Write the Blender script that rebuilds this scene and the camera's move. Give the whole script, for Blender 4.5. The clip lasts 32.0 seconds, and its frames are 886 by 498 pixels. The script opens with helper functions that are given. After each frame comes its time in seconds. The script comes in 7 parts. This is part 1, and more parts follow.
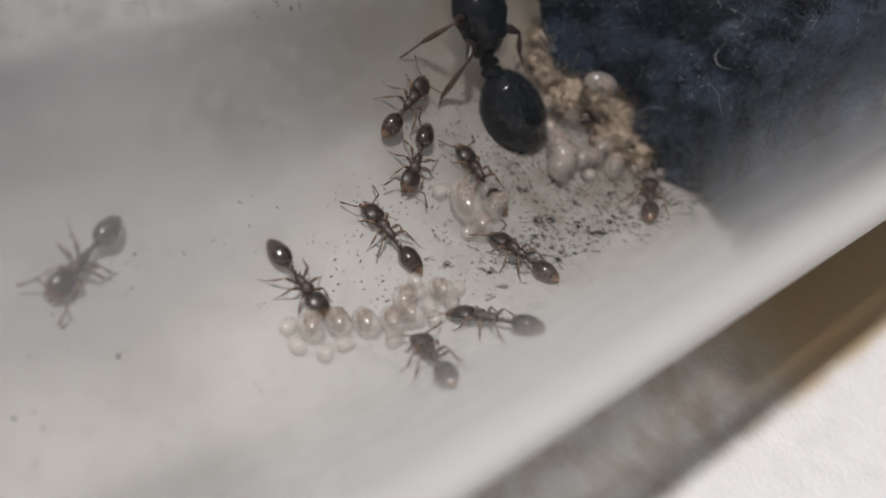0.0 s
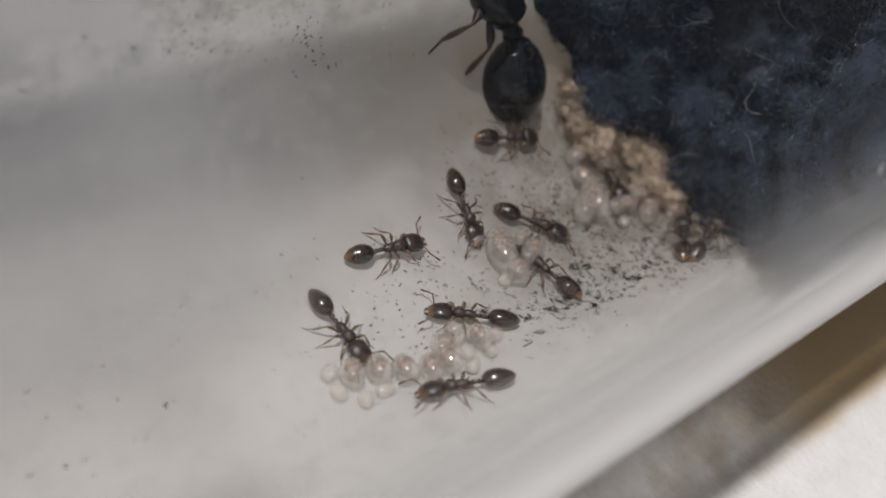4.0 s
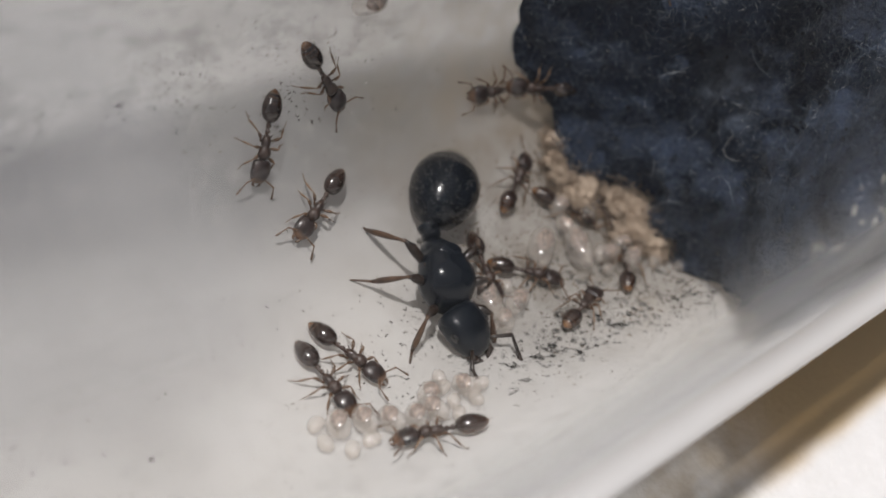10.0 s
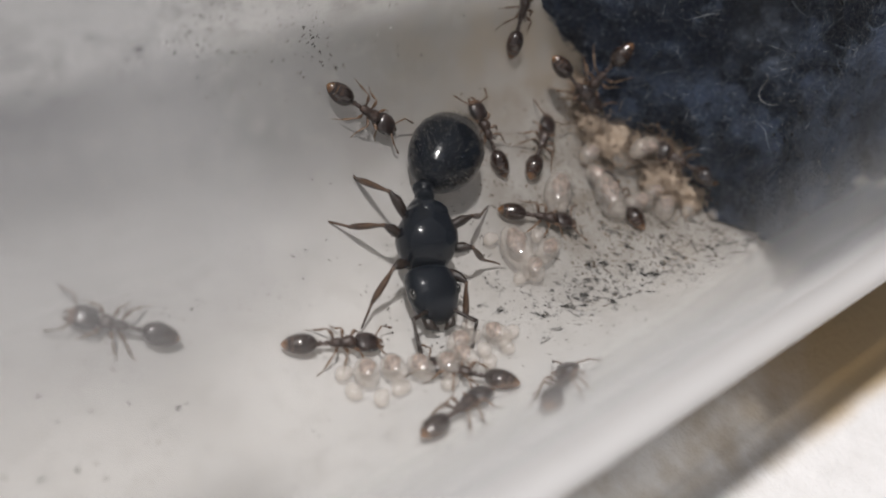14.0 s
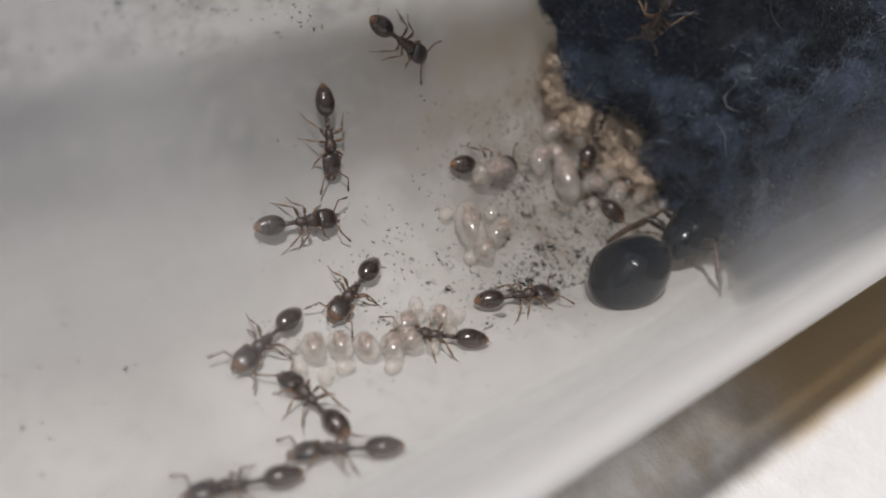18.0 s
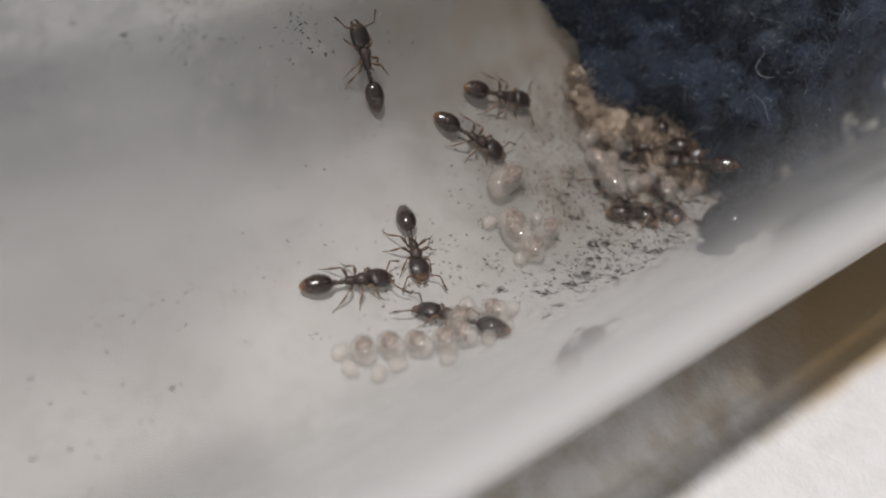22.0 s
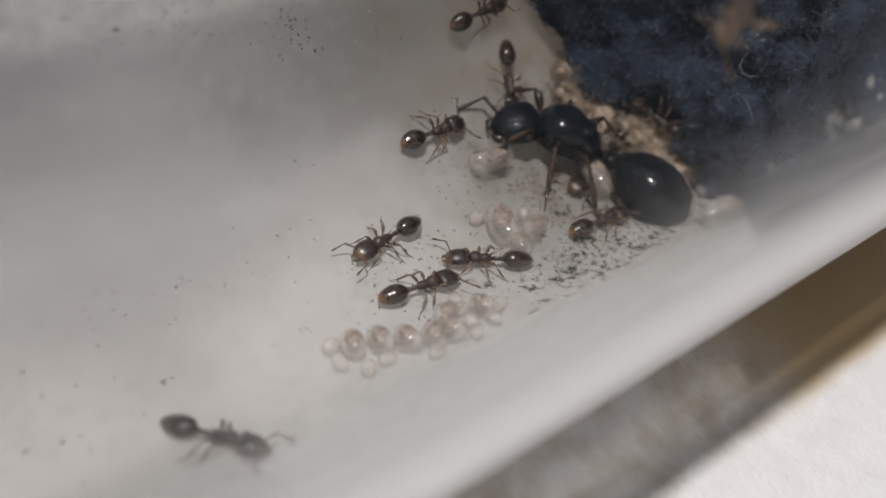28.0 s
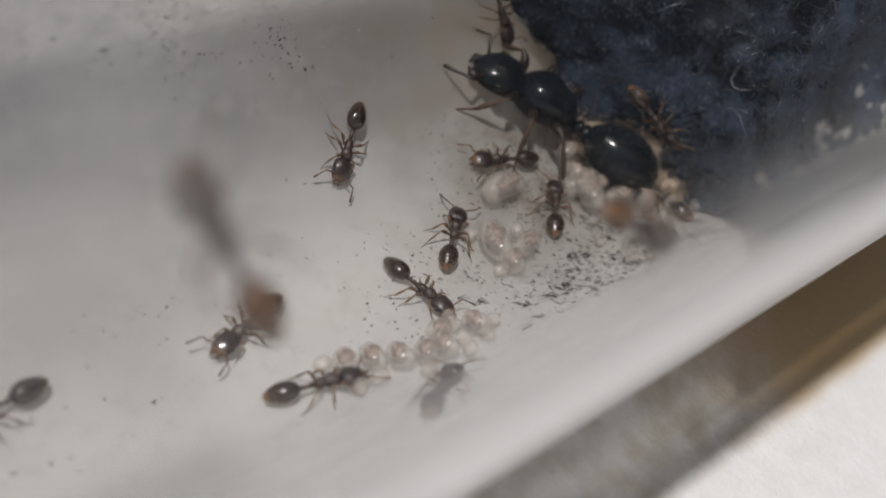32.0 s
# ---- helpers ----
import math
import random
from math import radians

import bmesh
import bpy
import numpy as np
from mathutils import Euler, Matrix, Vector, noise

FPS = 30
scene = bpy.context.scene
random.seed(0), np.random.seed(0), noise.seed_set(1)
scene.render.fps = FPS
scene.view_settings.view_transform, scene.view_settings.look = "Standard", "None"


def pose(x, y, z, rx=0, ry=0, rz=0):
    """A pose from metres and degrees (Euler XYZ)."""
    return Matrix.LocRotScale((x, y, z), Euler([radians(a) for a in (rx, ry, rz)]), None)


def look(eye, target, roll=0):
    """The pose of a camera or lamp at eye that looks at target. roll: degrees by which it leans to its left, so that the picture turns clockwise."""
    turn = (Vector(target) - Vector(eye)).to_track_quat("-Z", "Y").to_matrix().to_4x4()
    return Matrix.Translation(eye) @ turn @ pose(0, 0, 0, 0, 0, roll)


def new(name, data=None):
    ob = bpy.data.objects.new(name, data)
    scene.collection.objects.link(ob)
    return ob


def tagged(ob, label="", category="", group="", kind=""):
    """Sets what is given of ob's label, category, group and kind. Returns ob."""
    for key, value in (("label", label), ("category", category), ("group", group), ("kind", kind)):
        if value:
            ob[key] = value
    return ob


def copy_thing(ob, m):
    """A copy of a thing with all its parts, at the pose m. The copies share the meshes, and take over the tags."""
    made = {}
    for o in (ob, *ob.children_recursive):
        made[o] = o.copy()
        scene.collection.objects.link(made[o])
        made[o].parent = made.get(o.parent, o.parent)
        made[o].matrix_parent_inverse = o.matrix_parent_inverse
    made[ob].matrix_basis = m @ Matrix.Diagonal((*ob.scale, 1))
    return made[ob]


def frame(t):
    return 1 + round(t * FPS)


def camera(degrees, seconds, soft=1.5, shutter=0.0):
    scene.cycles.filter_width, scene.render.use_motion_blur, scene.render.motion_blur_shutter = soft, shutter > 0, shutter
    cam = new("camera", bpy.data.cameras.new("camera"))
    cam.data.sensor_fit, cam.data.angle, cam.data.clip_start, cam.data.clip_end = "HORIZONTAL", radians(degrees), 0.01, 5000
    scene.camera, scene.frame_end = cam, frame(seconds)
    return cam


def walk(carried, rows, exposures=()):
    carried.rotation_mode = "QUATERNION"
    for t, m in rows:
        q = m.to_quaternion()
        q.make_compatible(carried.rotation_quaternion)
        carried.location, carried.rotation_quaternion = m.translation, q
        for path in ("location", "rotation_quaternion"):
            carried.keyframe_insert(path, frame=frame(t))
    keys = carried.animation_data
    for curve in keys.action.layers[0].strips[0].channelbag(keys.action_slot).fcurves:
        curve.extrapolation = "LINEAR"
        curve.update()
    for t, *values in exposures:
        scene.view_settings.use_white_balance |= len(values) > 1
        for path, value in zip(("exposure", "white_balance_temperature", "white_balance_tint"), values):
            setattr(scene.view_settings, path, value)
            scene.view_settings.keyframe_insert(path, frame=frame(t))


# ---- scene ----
cam = camera(45, 32.0, soft=1.8)
cam.data.dof.use_dof, cam.data.dof.focus_distance, cam.data.dof.aperture_fstop = True, 0.0380, 54
PATH = [
    (0, pose(-.017693, -.013326, .027876, 41.5, -20.3, -40.9)),
    (.5, pose(-.017624, -.01354, .028034, 41.3, -20.2, -40.7)),
    (1, pose(-.01723, -.013509, .028194, 40.8, -19.4, -40.3)),
    (1.5, pose(-.017309, -.013569, .028232, 40.6, -19.6, -40)),
    (2, pose(-.01762, -.013399, .028061, 40.6, -19.7, -39.9)),
    (2.5, pose(-.017466, -.013369, .02858, 40, -19.6, -39)),
    (3, pose(-.018033, -.012537, .029261, 40.8, -20.8, -39.5)),
    (3.5, pose(-.018075, -.012425, .029386, 40.4, -20.6, -39)),
    (5.5, pose(-.018032, -.012355, .029459, 40.5, -21.2, -38.8)),
    (6, pose(-.01802, -.012427, .029372, 40.3, -21.1, -38.6)),
    (6.5, pose(-.017975, -.012194, .029498, 40.4, -21.4, -38.6)),
    (7, pose(-.01796, -.012286, .029478, 40.4, -21.3, -38.6)),
    (7.5, pose(-.01785, -.012363, .029313, 40.4, -21.2, -38.7)),
    (8, pose(-.017707, -.012817, .029172, 40.4, -20.8, -39)),
    (8.5, pose(-.017684, -.012503, .02943, 40.9, -21.4, -39.5)),
    (9, pose(-.017854, -.012253, .030404, 41.4, -22.5, -39.7)),
    (9.5, pose(-.018077, -.011798, .030844, 41.4, -23.1, -39.4)),
    (10, pose(-.01812, -.01166, .030366, 40.9, -22.5, -38.9)),
    (10.5, pose(-.018184, -.011435, .030066, 40.3, -21.9, -38.2)),
    (11, pose(-.018073, -.01156, .029626, 40.1, -21.5, -38.1)),
    (11.5, pose(-.018096, -.011759, .029508, 40.2, -21.4, -38.2)),
    (12, pose(-.017909, -.012142, .029125, 40, -20.6, -38.4)),
    (12.5, pose(-.017898, -.012329, .029037, 40.1, -20.5, -38.5)),
    (13, pose(-.017937, -.012297, .028991, 40.1, -20.5, -38.6)),
    (13.5, pose(-.017899, -.01237, .028986, 40.1, -20.4, -38.7)),
    (15.5, pose(-.01811, -.012364, .029195, 40.3, -20.9, -38.7)),
    (16, pose(-.018175, -.013097, .028964, 40.9, -21.7, -39.2)),
    (16.5, pose(-.018097, -.012862, .029185, 40.8, -21.6, -39.1)),
    (17, pose(-.017953, -.012918, .029205, 40.8, -21.5, -39.2)),
    (17.5, pose(-.017905, -.012725, .029164, 40.7, -21.5, -39)),
    (18, pose(-.017885, -.012508, .029128, 40.6, -21.6, -38.8)),
    (18.5, pose(-.017667, -.012928, .029124, 40.2, -21, -38.5)),
    (19, pose(-.01747, -.013395, .029097, 39.7, -20, -38.2)),
    (19.5, pose(-.017544, -.013551, .028758, 39.6, -19.6, -38.2)),
    (20, pose(-.017508, -.013506, .02838, 39.5, -19.5, -38.2)),
    (20.5, pose(-.017536, -.013505, .028299, 39.7, -19.6, -38.4)),
    (21, pose(-.017457, -.013496, .028405, 39.8, -19.7, -38.4)),
    (21.5, pose(-.017548, -.013617, .028403, 39.6, -19.5, -38.3)),
    (22, pose(-.017514, -.013478, .028683, 39.8, -19.8, -38.4)),
    (22.5, pose(-.018048, -.012846, .028913, 40.3, -20.7, -38.9)),
    (23, pose(-.018538, -.012575, .02891, 40.5, -21.1, -38.9)),
    (23.5, pose(-.01829, -.012768, .029142, 40.5, -20.7, -39.2)),
    (24, pose(-.018102, -.013128, .029144, 40.7, -20.7, -39.4)),
    (24.5, pose(-.017963, -.013315, .029107, 40.6, -20.5, -39.5)),
    (25, pose(-.017984, -.013386, .028951, 40.6, -20.5, -39.5)),
    (25.5, pose(-.017908, -.013588, .028847, 40.5, -20.3, -39.3)),
    (27.5, pose(-.017901, -.01365, .028729, 40.4, -20.3, -39.1)),
    (28, pose(-.017948, -.013674, .028637, 40.4, -20.3, -39.2)),
    (28.5, pose(-.017826, -.013739, .028765, 40.4, -20.4, -39.1)),
    (29, pose(-.017886, -.013708, .028652, 40.4, -20.5, -39)),
    (29.5, pose(-.017847, -.013641, .028681, 40.4, -20.5, -39)),
    (30, pose(-.017936, -.01369, .028842, 40.5, -20.5, -39.2)),
    (30.5, pose(-.017918, -.013609, .028966, 40.4, -20.5, -39)),
    (31, pose(-.017654, -.013516, .028861, 40.4, -20.5, -39.1)),
    (31.5, pose(-.017657, -.013621, .028801, 40.5, -20.5, -39.2)),
    (32, pose(-.017693, -.013492, .028867, 40.6, -20.7, -39.3))]
walk(cam, PATH, exposures=((0, 0), (1, 0), (2, -0.07), (3, -0.13), (6, 0.15), (8, 0.13), (9, 0.15), (10, 0.27), (11, 0.18), (13, 0.23), (17, 0.13), (20, 0.13), (21, 0.05), (22, -0.05), (23, -0.13), (25, -0.07), (28, -0.06), (32, -0.06)))

# ---- world and light ----
# The tube lies along X on a sheet of paper; lengths below are in millimetres times MM.
MM = 0.001
RI, RO = 9.0, 10.0          # inner and outer radius of the tube
AXIS = RO * MM              # height of its axis over the paper

world = bpy.data.worlds.new("daylight")
world.use_nodes = True
scene.world = world
wn = world.node_tree.nodes
sky = wn.new("ShaderNodeTexSky")
sky.sky_type, sky.sun_disc = "NISHITA", False
sky.sun_elevation, sky.sun_rotation = radians(70), radians(-58)
hazy = wn.new("ShaderNodeHueSaturation")  # thin high cloud pales the blue
hazy.inputs["Saturation"].default_value = 0.25
world.node_tree.links.new(sky.outputs[0], hazy.inputs["Color"])
warm = wn.new("ShaderNodeMix")  # the glow of the room around
warm.data_type, warm.blend_type = "RGBA", "MULTIPLY"
warm.inputs["Factor"].default_value = 1.0
warm.inputs["B"].default_value = (1.0, 0.967, 0.95, 1)
world.node_tree.links.new(hazy.outputs[0], warm.inputs["A"])
world.node_tree.links.new(warm.outputs["Result"], wn["Background"].inputs[0])
wn["Background"].inputs[1].default_value = 0.066

sun = new("sun", bpy.data.lights.new("sun", "SUN"))
sun.data.energy, sun.data.angle, sun.data.color = 3.08, radians(3.5), (1.0, 0.965, 0.962)
sun.matrix_world = look((-0.30, 0.19, 1.0), (0, 0, 0))


# ---- materials ----
def material(name):
    m = bpy.data.materials.new(name)
    m.use_nodes = True
    return m, m.node_tree.nodes, m.node_tree.links, m.node_tree.nodes["Principled BSDF"]


def mixed(nodes, links, fac, a, b):
    """A colour mix of two colours (or sockets) by a socket."""
    mx = nodes.new("ShaderNodeMix")
    mx.data_type = "RGBA"
    links.new(fac, mx.inputs["Factor"])
    for sock, v in ((mx.inputs["A"], a), (mx.inputs["B"], b)):
        if isinstance(v, tuple):
            sock.default_value = (*v, 1)
        else:
            links.new(v, sock)
    return mx.outputs["Result"]


def grain(nodes, links, scale, detail=4.0, lo=0.35, hi=0.65, stretch=None, rough=0.55):
    """Noise in object space, spread to 0..1 between lo and hi."""
    tc = nodes.new("ShaderNodeTexCoord")
    src = tc.outputs["Object"]
    if stretch:
        mp = nodes.new("ShaderNodeMapping")
        mp.inputs["Scale"].default_value = stretch
        links.new(src, mp.inputs["Vector"])
        src = mp.outputs[0]
    n = nodes.new("ShaderNodeTexNoise")
    n.inputs["Scale"].default_value, n.inputs["Detail"].default_value = scale, detail
    n.inputs["Roughness"].default_value = rough
    links.new(src, n.inputs["Vector"])
    r = nodes.new("ShaderNodeMapRange")
    r.inputs["From Min"].default_value, r.inputs["From Max"].default_value = lo, hi
    links.new(n.outputs["Fac"], r.inputs["Value"])
    return r.outputs[0]


def bumped(nodes, links, height, bsdf, strength, distance):
    b = nodes.new("ShaderNodeBump")
    b.inputs["Strength"].default_value, b.inputs["Distance"].default_value = strength, distance
    links.new(height, b.inputs["Height"])
    links.new(b.outputs[0], bsdf.inputs["Normal"])


def shell_material(name, dark, light, rough=0.28, coat=0.4, scale=2500, bump=0.5):
    """Ant cuticle: dark chitin, mottled, finely sculptured, with a gloss."""
    m, n, l, p = material(name)
    g = grain(n, l, scale, 3)
    big = grain(n, l, scale * 0.25, 2)
    c = mixed(n, l, g, dark, light)
    l.new(mixed(n, l, big, c, tuple(0.75 * v for v in light)), p.inputs["Base Color"])
    p.inputs["Roughness"].default_value = rough
    p.inputs["Coat Weight"].default_value, p.inputs["Coat Roughness"].default_value = coat, 0.05
    bumped(n, l, grain(n, l, scale * 4, 2), p, bump, 0.00002)
    return m


worker_thorax_mat = shell_material("brown_thorax_cuticle", (0.022, 0.014, 0.012), (0.070, 0.040, 0.028), 0.42, 0.4)
worker_leg_mat = shell_material("amber_leg_cuticle", (0.06, 0.034, 0.020), (0.16, 0.092, 0.052), 0.38, 0.2)
tibia_mat = shell_material("tan_shin_cuticle", (0.10, 0.062, 0.038), (0.25, 0.155, 0.092), 0.42, 0.2)
queen_tibia_mat = shell_material("red_brown_queen_shin", (0.035, 0.020, 0.013), (0.10, 0.056, 0.032), 0.4, 0.2)
eye_mat = shell_material("black_eye", (0.004, 0.004, 0.004), (0.01, 0.01, 0.01), 0.2, 0.6)
queen_mat = shell_material("black_queen_cuticle", (0.0035, 0.0045, 0.0065), (0.008, 0.011, 0.016), 0.20, 0.7, 1400, 0.2)
queen_mat.node_tree.nodes["Principled BSDF"].inputs["Specular IOR Level"].default_value = 0.09
queen_rough_mat = shell_material("wrinkled_black_cuticle", (0.0025, 0.0035, 0.0055), (0.007, 0.010, 0.015), 0.30, 0.9, 1100, 0.9)
queen_rough_mat.node_tree.nodes["Principled BSDF"].inputs["Specular IOR Level"].default_value = 0.10
for node in queen_rough_mat.node_tree.nodes:
    if node.bl_idname == "ShaderNodeBump":
        node.inputs["Distance"].default_value = 0.00002
nodes, links = queen_rough_mat.node_tree.nodes, queen_rough_mat.node_tree.links
wrinkle = nodes.new("ShaderNodeBump")
wrinkle.inputs["Strength"].default_value, wrinkle.inputs["Distance"].default_value = 0.10, 0.00002
links.new(grain(nodes, links, 3000, 2, 0.3, 0.7, (0.6, 1.5, 1.0)), wrinkle.inputs["Height"])
links.new(wrinkle.outputs[0], nodes["Principled BSDF"].inputs["Coat Normal"])
for shell in (queen_mat, queen_rough_mat):
    shell.node_tree.nodes["Principled BSDF"].inputs["Coat Weight"].default_value = 0.5
    shell.node_tree.nodes["Principled BSDF"].inputs["Coat Roughness"].default_value = 0.07
queen_leg_mat = shell_material("dark_brown_queen_leg", (0.008, 0.006, 0.005), (0.026, 0.015, 0.010), 0.35, 0.25)
hair_mat = shell_material("pale_hair", (0.12, 0.105, 0.085), (0.22, 0.19, 0.15), 0.5, 0.0)


def gaster_material(name, dark, amber):
    """Glossy gaster: dark plates with amber rear margins, an amber tip and a paler belly."""
    m, n, l, p = material(name)
    tc = n.new("ShaderNodeTexCoord")
    sx = n.new("ShaderNodeSeparateXYZ")
    l.new(tc.outputs["Object"], sx.inputs[0])
    c = mixed(n, l, grain(n, l, 1800, 3), dark, tuple(2.0 * v for v in dark))
    for at, wide, much in ((-0.00068, 0.00005, 0.12), (-0.00087, 0.00004, 0.18), (-0.00103, 0.00003, 0.25)):
        gap = n.new("ShaderNodeMath"); gap.operation = "SUBTRACT"; gap.inputs[1].default_value = at
        l.new(sx.outputs["X"], gap.inputs[0])
        far = n.new("ShaderNodeMath"); far.operation = "ABSOLUTE"
        l.new(gap.outputs[0], far.inputs[0])
        band = n.new("ShaderNodeMapRange")
        band.inputs["From Min"].default_value, band.inputs["From Max"].default_value = wide, 0.3 * wide
        band.inputs["To Max"].default_value = much
        l.new(far.outputs[0], band.inputs["Value"])
        c = mixed(n, l, band.outputs[0], c, tuple(0.8 * v for v in amber))
    for axis, lo, hi, much in (("X", -0.00095, -0.00125, 1.0), ("Z", 0.00008, -0.00020, 0.40)):
        edge = n.new("ShaderNodeMapRange"); edge.interpolation_type = "SMOOTHSTEP"
        edge.inputs["From Min"].default_value, edge.inputs["From Max"].default_value = lo, hi
        edge.inputs["To Max"].default_value = much
        l.new(sx.outputs[axis], edge.inputs["Value"])
        c = mixed(n, l, edge.outputs[0], c, amber)
    l.new(c, p.inputs["Base Color"])
    p.inputs["Roughness"].default_value = 0.2
    p.inputs["Coat Weight"].default_value, p.inputs["Coat Roughness"].default_value = 0.9, 0.05
    bumped(n, l, grain(n, l, 6000, 2), p, 0.12, 0.00002)
    return m


worker_gaster_mat = gaster_material("brown_gaster_cuticle", (0.020, 0.0115, 0.0085), (0.25, 0.12, 0.046))


def head_material(name, dark, light, amber):
    """Dark ridged head, amber at the front and low on the cheeks."""
    m, n, l, p = material(name)
    tc = n.new("ShaderNodeTexCoord")
    sx = n.new("ShaderNodeSeparateXYZ")
    l.new(tc.outputs["Object"], sx.inputs[0])
    c = mixed(n, l, grain(n, l, 2600, 3, 0.35, 0.65, (0.4, 2.2, 1)), dark, light)
    for axis, lo, hi, much in (("X", 0.00058, 0.00084, 1.0), ("Z", -0.00001, -0.00015, 0.5)):
        edge = n.new("ShaderNodeMapRange"); edge.interpolation_type = "SMOOTHSTEP"
        edge.inputs["From Min"].default_value, edge.inputs["From Max"].default_value = lo, hi
        edge.inputs["To Max"].default_value = much
        l.new(sx.outputs[axis], edge.inputs["Value"])
        c = mixed(n, l, edge.outputs[0], c, amber)
    l.new(c, p.inputs["Base Color"])
    p.inputs["Roughness"].default_value = 0.32
    p.inputs["Coat Weight"].default_value, p.inputs["Coat Roughness"].default_value = 0.9, 0.06
    bumped(n, l, grain(n, l, 9000, 2, 0.35, 0.65, (0.3, 2.0, 1)), p, 0.35, 0.00002)
    return m


worker_head_mat = head_material("brown_head_cuticle", (0.011, 0.009, 0.010), (0.034, 0.020, 0.016), (0.14, 0.072, 0.036))

# tube wall: clear over the top, clouded by condensation and grime below
tube_mat, n, l, p = material("clouded_tube_glass")
n.remove(p)
tc = n.new("ShaderNodeTexCoord")
sx = n.new("ShaderNodeSeparateXYZ")
l.new(tc.outputs["Object"], sx.inputs[0])
neg = n.new("ShaderNodeMath"); neg.operation = "MULTIPLY"; neg.inputs[1].default_value = -1
l.new(sx.outputs["Z"], neg.inputs[0])
ang = n.new("ShaderNodeMath"); ang.operation = "ARCTAN2"
l.new(sx.outputs["Y"], ang.inputs[0]); l.new(neg.outputs[0], ang.inputs[1])
wob = grain(n, l, 260, 3, 0.2, 0.8)
wsc = n.new("ShaderNodeMath"); wsc.operation = "MULTIPLY_ADD"; wsc.inputs[1].default_value = 0.10; wsc.inputs[2].default_value = -0.05
l.new(wob, wsc.inputs[0])
ang2 = n.new("ShaderNodeMath"); ang2.operation = "ADD"
l.new(ang.outputs[0], ang2.inputs[0]); l.new(wsc.outputs[0], ang2.inputs[1])
def ramp(a, b, src=None):
    r = n.new("ShaderNodeMapRange")
    r.interpolation_type = "SMOOTHSTEP"
    r.inputs["From Min"].default_value, r.inputs["From Max"].default_value = radians(a), radians(b)
    l.new(src or ang2.outputs[0], r.inputs["Value"])
    return r.outputs[0]
def joined(op, a, b):
    m = n.new("ShaderNodeMath"); m.operation = op
    for k, v in enumerate((a, b)):
        if isinstance(v, float):
            m.inputs[k].default_value = v
        else:
            l.new(v, m.inputs[k])
    return m.outputs[0]
# condensation sits on the inner face alone
yy, zz = joined("MULTIPLY", sx.outputs["Y"], sx.outputs["Y"]), joined("MULTIPLY", sx.outputs["Z"], sx.outputs["Z"])
inner = joined("LESS_THAN", joined("ADD", yy, zz), (9.5 * MM) ** 2)
floor_film = joined("MULTIPLY", joined("MULTIPLY", ramp(-76, -46), ramp(70, 30)), 0.84)
near_rise = ramp(-126, -101, ang.outputs[0])
near_film = joined("MULTIPLY", joined("MULTIPLY", joined("MULTIPLY", near_rise, near_rise), ramp(-80, -92, ang.outputs[0])), 0.50)
side_film = joined("MULTIPLY", joined("MULTIPLY", ramp(-100, -88, ang.outputs[0]), ramp(-26, -66, ang.outputs[0])), 0.90)
high_film = joined("MULTIPLY", joined("MULTIPLY", ramp(12, 62), ramp(125, 95)), 0.88)
patch = joined("ADD", joined("MULTIPLY", grain(n, l, 95, 2, 0.3, 0.7), 0.2), 0.85)
inside = joined("MULTIPLY", joined("ADD", joined("ADD", floor_film, near_film), high_film), joined("MULTIPLY", patch, inner))
def along(a, b):
    r = n.new("ShaderNodeMapRange"); r.interpolation_type = "SMOOTHSTEP"
    r.inputs["From Min"].default_value, r.inputs["From Max"].default_value = a * MM, b * MM
    l.new(joined("ADD", sx.outputs["X"], joined("MULTIPLY", wob, 0.0012)), r.inputs["Value"])
    return r.outputs[0]
# veil painted under the roof for the sky's reflection: thin over the brood, thicker towards the mouth and in front of
# the cotton
roof = joined("GREATER_THAN", joined("ABSOLUTE", ang.outputs[0], 0.0), radians(104))
veil = joined("ADD", joined("MULTIPLY", along(-8.4, -10.6), joined("ADD", joined("MULTIPLY", ramp(-126, -144, ang.outputs[0]), 0.30), 0.08)), 0.008)
veil_c = joined("MULTIPLY", joined("MULTIPLY", along(-1.0, 6.0), ramp(-128, -112, ang.outputs[0])), 0.18)
veil = joined("MULTIPLY", joined("MULTIPLY", roof, inner), joined("MULTIPLY", joined("ADD", veil, veil_c), patch))
inside = joined("ADD", inside, veil)
amber = n.new("ShaderNodeMapRange"); amber.interpolation_type = "SMOOTHSTEP"  # brown tint added to the wall here, to colour the shadow beside the cotton
amber.inputs["From Min"].default_value, amber.inputs["From Max"].default_value = 0.0105, 0.0165
l.new(joined("ADD", sx.outputs["X"], joined("MULTIPLY", wob, 0.003)), amber.inputs["Value"])
low = joined("MULTIPLY", joined("MULTIPLY", ramp(-112, -100, ang.outputs[0]), ramp(-34, -44, ang.outputs[0])), joined("SUBTRACT", 1.0, inner))
mottle = joined("ADD", joined("MULTIPLY", grain(n, l, 420, 4, 0.38, 0.62), 0.5), 0.55)
less = joined("SUBTRACT", 1.0, joined("MULTIPLY", joined("MULTIPLY", amber.outputs[0], low), 0.1))
film = joined("MULTIPLY", less, joined("MINIMUM", joined("ADD", inside, joined("MULTIPLY", side_film, joined("ADD", joined("MULTIPLY", inner, 0.66), joined("MULTIPLY", joined("SUBTRACT", 1.0, inner), joined("MULTIPLY", mottle, joined("SUBTRACT", 1.0, joined("MULTIPLY", ramp(-82, -74, ang.outputs[0]), 0.5))))))), 0.97))
